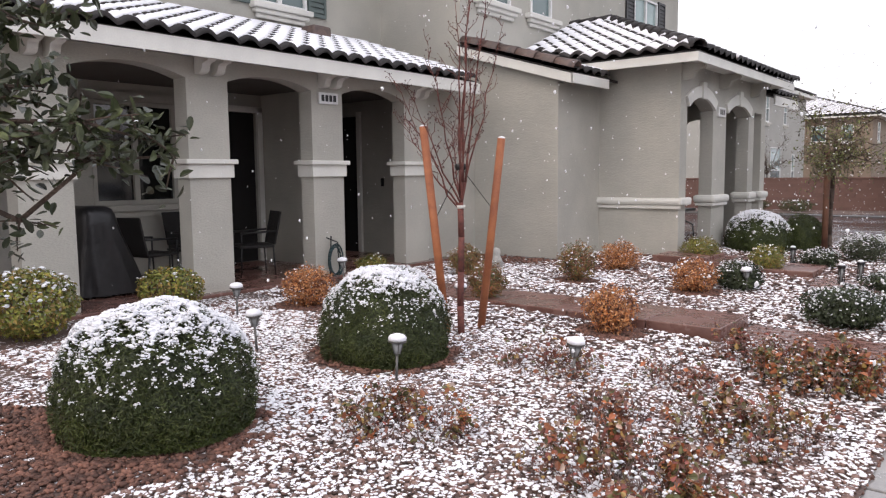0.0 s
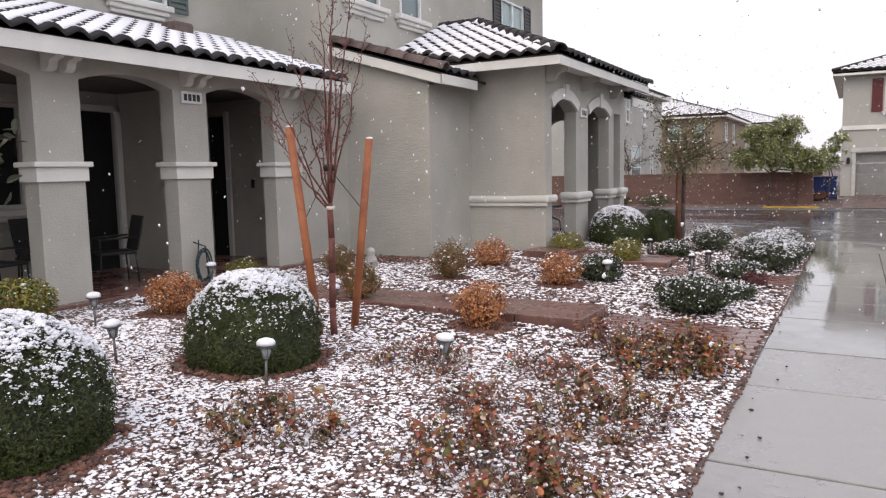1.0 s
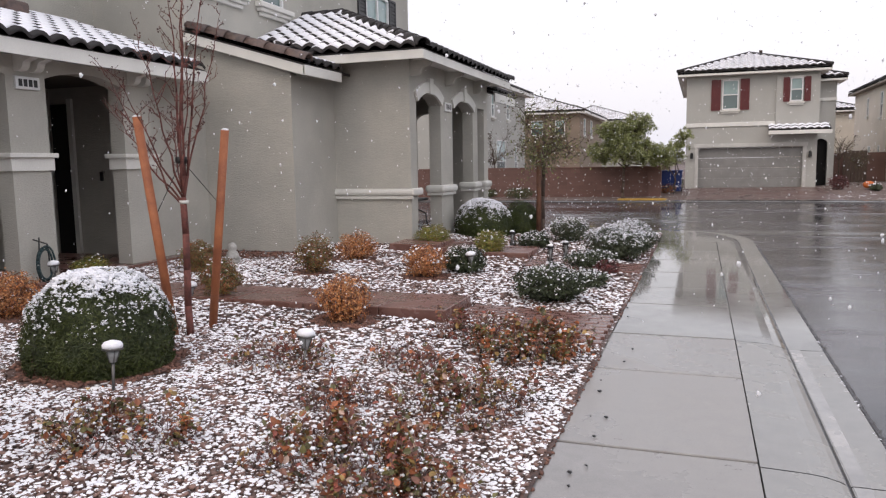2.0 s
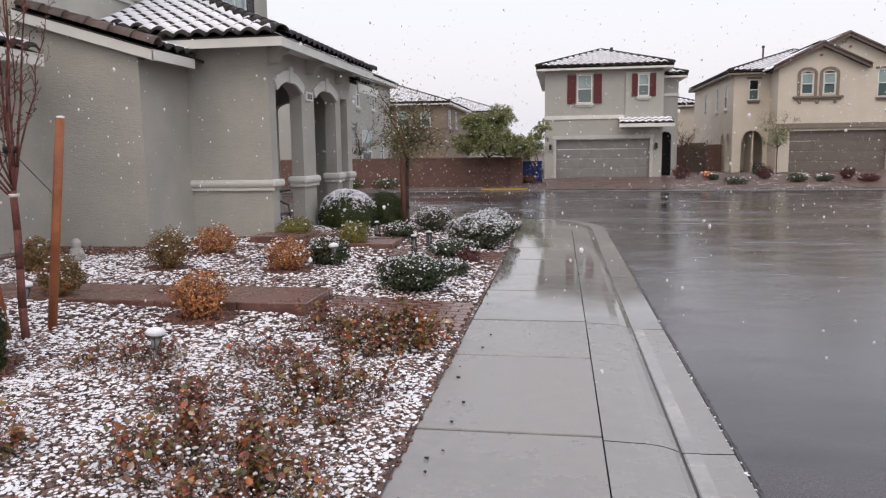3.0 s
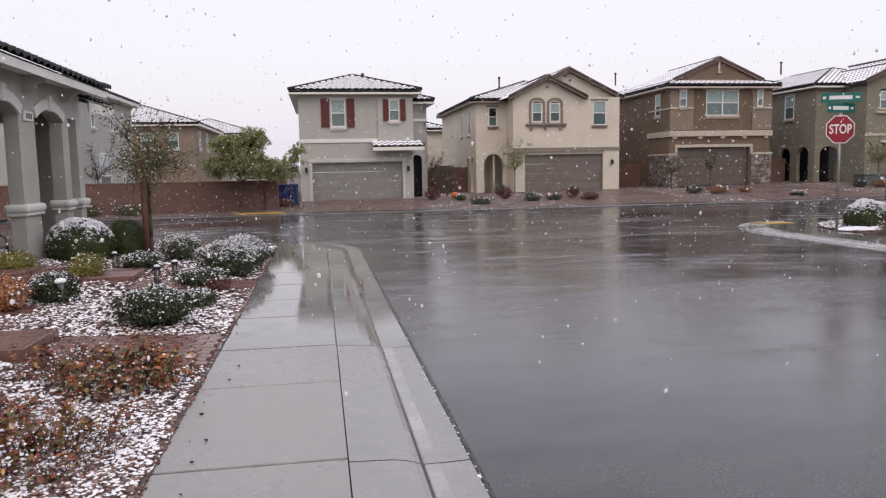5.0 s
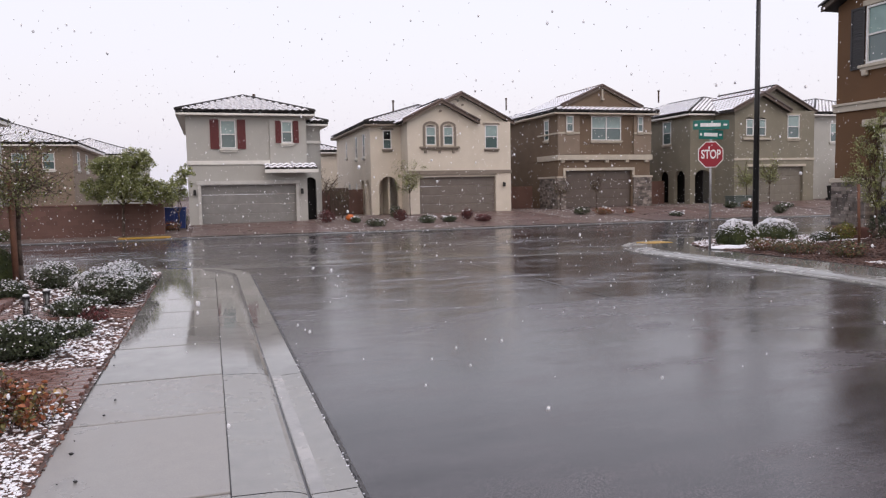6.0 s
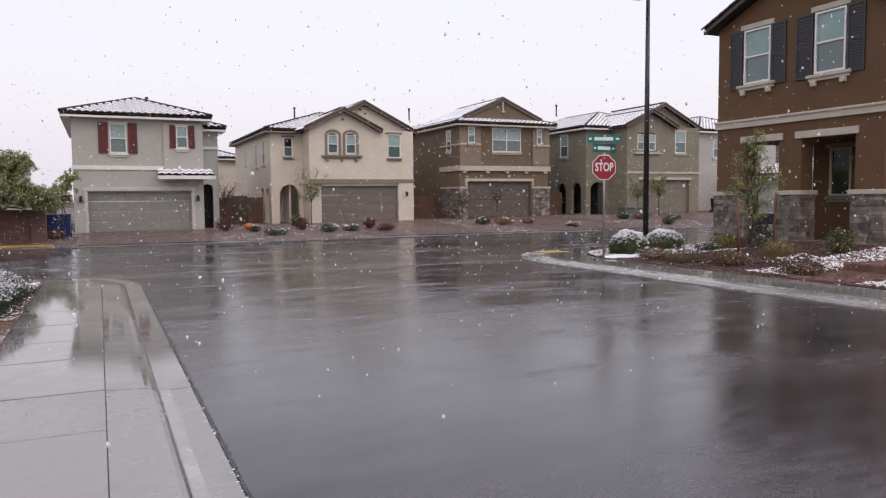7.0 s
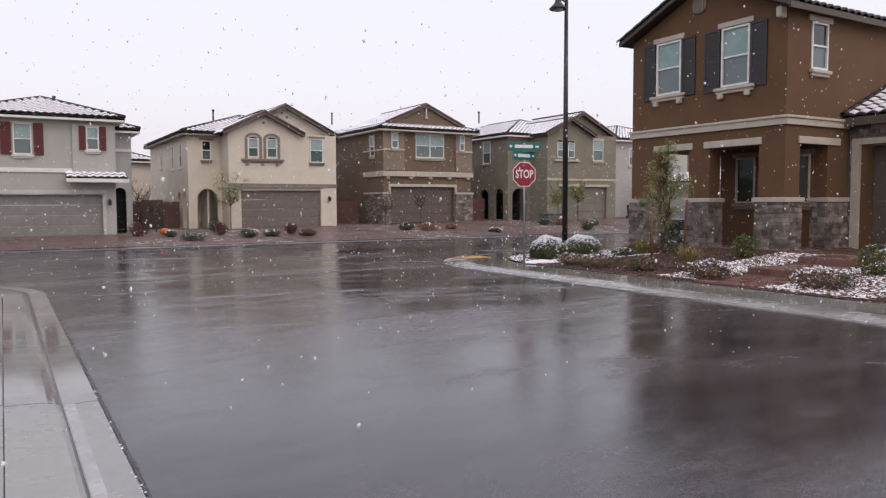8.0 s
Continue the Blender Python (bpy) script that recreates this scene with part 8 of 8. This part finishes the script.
for z, cy, sx, sy in ((0.27, 4.36, 0.33, 0.40), (0.45, 4.34, 0.32, 0.37), (0.65, 4.31, 0.31, 0.335), (0.85, 4.28, 0.30, 0.29), (1.0, 4.25, 0.30, 0.255), (1.12, 4.23, 0.30, 0.235), (1.24, 4.22, 0.29, 0.215), (1.31, 4.215, 0.26, 0.19), (1.345, 4.21, 0.19, 0.13)):
    ring = []
    for k in range(n):
        a = k * math.tau / n
        c, s = math.cos(a), math.sin(a)
        f = (abs(c) ** 4 + abs(s) ** 4) ** -0.25
        deep = max(0, 1.15 - z)
        w = 1 + 0.13 * deep * abs(math.sin(a * 5 + 0.9 * z)) ** 0.6 - 0.06 * deep + 0.03 * deep * math.sin(a * 13 + z * 6)
        ring.append(bm.verts.new((-8.9 + sx * f * c * w, cy + sy * f * s * w, z)))
    rings.append(ring)
for a, b in zip(rings, rings[1:]):
    for k in range(n):
        bm.faces.new((a[k], a[(k + 1) % n], b[(k + 1) % n], b[k])).smooth = True
bm.faces.new(rings[-1])
grill = thing("covered_grill", (-8.9, 4.33, ROOT_FLOOR), "grill under a draped black vinyl cover on the porch", "grill")
part("cover", bm, COVERMAT, grill, smooth=True)
for sy in (4.05, 4.6):
    part("caster", rod(bmesh.new(), (-8.66, sy - 0.02, ROOT_FLOOR + 0.035), (-8.66, sy + 0.02, ROOT_FLOOR + 0.035), 0.035, sides=10), BLACK_METAL, grill)
hose = thing("hose_holder", (-7.84, 7.15, 0.2), "coiled dark garden hose on a metal stand by the pillar", "garden hose")
bm = bmesh.new()
for r, o in ((0.15, 0.0), (0.13, 0.02), (0.16, 0.04)):
    prev = None
    for k in range(25):
        a = k * math.tau / 24
        p = (-7.80 + o, 7.2 + r * 0.8 * math.cos(a), 0.46 + r * 1.5 * math.sin(a))
        if prev:
            rod(bm, prev, p, 0.013, sides=5)
        prev = p
part("hose", bm, plain("dark_teal_hose", (0.02, 0.05, 0.055), 0.4), hose)
bm = rod(bmesh.new(), (-7.8, 7.1, 0.18), (-7.8, 7.14, 0.82), 0.010, sides=6)
rod(bm, (-7.8, 7.30, 0.18), (-7.8, 7.26, 0.72), 0.010, sides=6)
rod(bm, (-7.8, 7.05, 0.80), (-7.8, 7.26, 0.72), 0.010, sides=6)
part("stand", bm, BLACK_METAL, hose)
bike = thing("garden_cart", (-5.2, 13.45, 0.2), "dark metal cart frame standing under the arch", "cart")
bm = rod(bmesh.new(), (-5.2, 13.3, 0.2), (-5.2, 13.3, 1.0), 0.015, sides=6)
rod(bm, (-5.2, 13.3, 1.0), (-4.95, 13.75, 0.98), 0.02, sides=6)
rod(bm, (-5.0, 13.2, 0.85), (-4.9, 13.6, 0.7), 0.015, sides=6)
rod(bm, (-4.9, 13.6, 0.7), (-4.9, 13.75, 0.25), 0.015, sides=6)
part("frame", bm, BLACK_METAL, bike)
part("deck", boxes((-5.4, -4.95, 13.3, 13.9, 0.95, 1.0), bevel=0.01), BLACK_METAL, bike)

# ---- street furniture ----
stop = thing("stop_sign", (12.9, 16.0, 0.0), "red octagonal stop sign with green street name plates", "traffic sign")
part("post", rod(bmesh.new(), (12.9, 16.02, -0.05), (12.9, 16.02, 3.35), 0.03, 0.03, 8), STEEL, stop)
SIGN_RED = plain("sign_red", (0.29, 0.008, 0.022), 0.35)
SIGN_GREEN = plain("sign_green", (0.004, 0.15, 0.125), 0.35)
SIGN_WHITE = plain("sign_white", (0.8, 0.8, 0.8), 0.35)
TILT_S = pose(12.86, 15.97, 2.51, 0, 0, -14)


def octagon(r, y0, y1):
    bm = bmesh.new()
    a = [bm.verts.new((r * math.cos(radians(22.5 + 45 * k)), y0, r * math.sin(radians(22.5 + 45 * k)))) for k in range(8)]
    b = [bm.verts.new((v.co.x, y1, v.co.z)) for v in a]
    bm.faces.new(a), bm.faces.new(b[::-1])
    for k in range(8):
        bm.faces.new((a[k], b[k], b[(k + 1) % 8], a[(k + 1) % 8]))
    bmesh.ops.transform(bm, matrix=TILT_S, verts=bm.verts)
    return fix(bm)


part("sign_border", octagon(0.36, -0.002, 0.004), SIGN_WHITE, stop)
part("sign_face", octagon(0.336, -0.006, -0.002), SIGN_RED, stop)


def words(text, size, m, mat, parent, name):
    cu = bpy.data.curves.new(name, "FONT")
    cu.body, cu.size, cu.align_x, cu.align_y, cu.extrude, cu.offset = text, size, "CENTER", "CENTER", 0.001, 0.006
    tmp = new("lettering_tmp", cu)
    me = bpy.data.meshes.new_from_object(tmp.evaluated_get(bpy.context.evaluated_depsgraph_get()))
    bpy.data.objects.remove(tmp)
    me.transform(Matrix.Translation(-ROOT[parent.name]) @ m)
    me.materials.clear()
    me.materials.append(mat)
    ob = new(name, me)
    ob.parent = parent


words("STOP", 0.27, TILT_S @ pose(0, -0.009, 0, 90) @ Matrix.Diagonal((0.80, 1.15, 1, 1)), SIGN_WHITE, stop, "lettering")
for z, ang, w in ((3.27, -14, 0.95), (3.02, 12, 0.90)):
    m = pose(12.88, 15.99, z, 0, 0, ang)
    bm = boxes((-w / 2, w / 2, -0.004, 0.004, -0.115, 0.115), bevel=0.002)
    bmesh.ops.transform(bm, matrix=m, verts=bm.verts)
    plate = part("name_plate", bm, SIGN_GREEN, stop, "green street name plate with white bars")
    for a, b, hh in ((-w * 0.46, -w * 0.38, 0.03), (-w * 0.3, w * 0.26, 0.045), (w * 0.34, w * 0.44, 0.025)):
        bm = boxes((a, b, -0.008, -0.0045, -hh, hh))
        bmesh.ops.transform(bm, matrix=m, verts=bm.verts)
        part("bar", bm, SIGN_WHITE, plate)

lamp = thing("street_lamp", (18.0, 20.3, -0.05), "tall dark steel street lamp with a bell-shaped head", "street lamp")
PX, PY = 18.0, 20.3
part("base", lathe(bmesh.new(), [(0.17, -0.1), (0.17, 0.35), (0.12, 0.4)], (PX, PY, 0), 14), BLACK_METAL, lamp)
part("pole", rod(bmesh.new(), (PX, PY, 0.3), (PX, PY, 8.95), 0.105, 0.065, 12), BLACK_METAL, lamp)
bm = rod(bmesh.new(), (PX, PY, 8.8), (PX - 0.42, PY - 0.05, 8.92), 0.03, sides=8)
part("arm", bm, BLACK_METAL, lamp)
part("lamp_head", lathe(bmesh.new(), [(0.30, 8.50), (0.31, 8.53), (0.22, 8.62), (0.13, 8.72), (0.08, 8.90), (0.02, 8.95)], (PX - 0.42, PY - 0.05, 0), 18), BLACK_METAL, lamp)
part("lens", lathe(bmesh.new(), [(0.10, 8.44), (0.2, 8.50)], (PX - 0.42, PY - 0.05, 0), 14), CLEARISH, lamp)

ub = thing("utility_box", (32.0, 38.0, 0.4), "squat green electrical utility cabinet", "utility box")
part("cabinet", boxes((31.3, 32.75, 37.6, 38.5, 0.3, 0.98), bevel=0.03), plain("utility_green", (0.085, 0.105, 0.095), 0.5), ub)
part("cabinet_lid", boxes((31.26, 32.79, 37.56, 38.54, 0.98, 1.06), bevel=0.02), plain("utility_green", (0.085, 0.105, 0.095), 0.5), ub)
part("label_plate", boxes((32.3, 32.5, 37.59, 37.599, 0.68, 0.88)), SIGN_WHITE, ub)


def wheeled_bin(at, mat, label):
    b = thing("wheeled_bin", at, label, "bin")
    x, y, z = at
    bm = bmesh.new()
    slope(bm, (x - 0.28, y - 0.32, z + 1.0), (x + 0.28, y - 0.32, z + 1.0), (x + 0.28, y + 0.32, z + 1.0), (x - 0.28, y + 0.32, z + 1.0), thick=0.93)
    for v in bm.verts:
        if v.co.z < z + 0.5:
            v.co.x, v.co.y = x + (v.co.x - x) * 0.8, y + (v.co.y - y) * 0.8
    part("body", fix(bm), mat, b)
    part("lid", boxes((x - 0.31, x + 0.31, y - 0.36, y + 0.34, z + 1.0, z + 1.06), bevel=0.02), mat, b)
    for s in (-0.26, 0.26):
        part("wheel", rod(bmesh.new(), (x + s - 0.03, y + 0.3, z + 0.12), (x + s + 0.03, y + 0.3, z + 0.12), 0.12, sides=12), BLACK_METAL, b)


BLUE = plain("blue_plastic", (0.012, 0.035, 0.16), 0.4)
wheeled_bin((-1.35, 36.4, 0.12), BLUE, "blue plastic wheeled bin beside the house")
wheeled_bin((-0.85, 36.6, 0.12), BLUE, "blue plastic wheeled bin beside the house")
wheeled_bin((41.6, 40.2, 0.5), BLACK_METAL, "dark wheeled bin beside the olive house")
bm = bmesh.new()
bmesh.ops.create_uvsphere(bm, u_segments=40, v_segments=12, radius=0.23)
for v in bm.verts:
    k = 1 - 0.10 * abs(math.sin(5 * math.atan2(v.co.y, v.co.x))) ** 4
    v.co = Vector((7.35 + v.co.x * k, 37.3 + v.co.y * k, 0.42 + v.co.z * 0.75))
solo("pumpkin", bm, plain("pumpkin_orange", (0.55, 0.13, 0.02), 0.5), (7.35, 37.3, 0.25), "orange pumpkin lying among dark shrubs", "pumpkin", smooth=True)
gate = thing("side_gate", (8.3, 43.5, 0.3), "dark wooden side gate between two houses", "gate")
for k in range(6):
    part("board", boxes((7.7 + 0.2 * k, 7.88 + 0.2 * k, 46.0, 46.04, 0.25, 2.0)), BARK_GREY, gate)
part("crossbar", boxes((7.7, 8.9, 46.04, 46.08, 1.6, 1.7)), BARK_GREY, gate)
LOWWALL = thing("side_wall", (7.5, 47, 0.2), "reddish block wall between two houses", "wall", kind="structure")
part("wall", boxes((6.6, 10.0, 47.0, 47.2, -0.1, 1.9)), BLOCK, LOWWALL)
part("wall", boxes((18.8, 22, 47.0, 47.2, -0.1, 1.9)), BLOCK, LOWWALL)
part("wall", boxes((28.9, 32.0, 46.0, 46.2, -0.1, 2.1)), BLOCK, LOWWALL)

# parked car far off, seen through the porch
car = thing("car", (33, 26.6, -0.07), "dark parked car beyond the porch", "car")
bm = bmesh.new()
side = [(-2.1, 0.35), (2.1, 0.35), (2.15, 0.75), (1.3, 0.95), (0.7, 1.4), (-1.0, 1.42), (-1.7, 0.98), (-2.15, 0.9)]
a = [bm.verts.new((33 + x, 25.8, z - 0.07)) for x, z in side]
b = [bm.verts.new((33 + x, 27.4, z - 0.07)) for x, z in side]
bm.faces.new(a), bm.faces.new(b[::-1])
for k in range(8):
    bm.faces.new((a[k], b[k], b[(k + 1) % 8], a[(k + 1) % 8]))
part("body", fix(bm), plain("dark_car_paint", (0.03, 0.03, 0.035), 0.25), car)
for x in (-1.3, 1.35):
    for y in (25.85, 27.35):
        w = part("wheel", rod(bmesh.new(), (33 + x, y - 0.1, 0.25), (33 + x, y + 0.1, 0.25), 0.32, sides=16), BLACK_METAL, car)
        part("rim", rod(bmesh.new(), (33 + x, y - 0.11, 0.25), (33 + x, y - 0.1, 0.25), 0.2, sides=10), STEEL, w)
part("window", boxes((32.2, 33.6, 25.79, 25.80, 0.95, 1.28)), GLASS_DARK, car)

# ---- garden wall of blocks ----
gw = thing("garden_wall", (-8, 34, 0), "red-brown block garden wall with a capped end pier", "wall", kind="structure")
part("wall_core", boxes((-40, -1.95, 34.02, 34.16, -0.3, 1.36)), BLOCK, gw)
part("end_pier", boxes((-1.95, -1.4, 33.9, 34.4, -0.2, 1.40), (-1.75, -1.6, 34.4, 47, -0.2, 1.36)), BLOCK, gw)
bm = boxes((-40, -1.95, 33.97, 34.22, 1.36, 1.41))
part("wall_cap", bm, BLOCK, gw)
bm = boxes((-0.395 / 2, 0.395 / 2, 0, 0.03, 0, 0.192), bevel=0.004)
blockme = mesh_of(bm, "block", BLOCK, None)
for i in range(8):
    for j in range(30):
        o = new("block", blockme)
        o.parent = gw
        o.location = (-2.2 - 0.4 * j - (0.2 if i % 2 else 0) + 8, 33.995 - 34, -0.22 + 0.197 * i)
# ---- roof tiles of the grey house ----
count = 0
for parent, fm, spots_t, width, snow in LATE_TILES:
    me = tile_mesh((width, snow), width, (TILE, SNOW), snow)
    base = Matrix.Translation(-ROOT[parent.name])
    for k, (u, v) in enumerate(spots_t):
        o = new("roof_tile", me)
        o.parent = parent
        o.matrix_local = base @ fm @ Matrix.Translation((u, v, 0.03)) @ pose(0, 0, 0, 0, 0, 0.8 * math.sin(k * 7.3))
        count += 1

# ---- falling snow ----
FLAKE = bpy.data.materials.new("snowflake")
FLAKE.use_nodes = True
fn, fl = FLAKE.node_tree.nodes, FLAKE.node_tree.links
fn.clear()
face, through_light, join, fout = fn.new("ShaderNodeBsdfDiffuse"), fn.new("ShaderNodeBsdfTranslucent"), fn.new("ShaderNodeMixShader"), fn.new("ShaderNodeOutputMaterial")
face.inputs[0].default_value = through_light.inputs[0].default_value = (0.94, 0.94, 0.96, 1)
fl.new(face.outputs[0], join.inputs[1])
fl.new(through_light.outputs[0], join.inputs[2])
fl.new(join.outputs[0], fout.inputs[0])
rng = np.random.default_rng(21)
n = 9000
p = np.stack([rng.uniform(-10, 24, n), rng.uniform(3.6, 30, n), 0.3 + 4.6 * rng.uniform(0, 1, n) ** 1.3], axis=1)
tagged(new("falling_snow", blob_mesh("falling_snow", p, 0.003 + 0.010 * rng.uniform(0, 1, n) ** 2.5, 1.5, FLAKE, rng)), "white snowflakes falling through the air", "snow", kind="stuff")
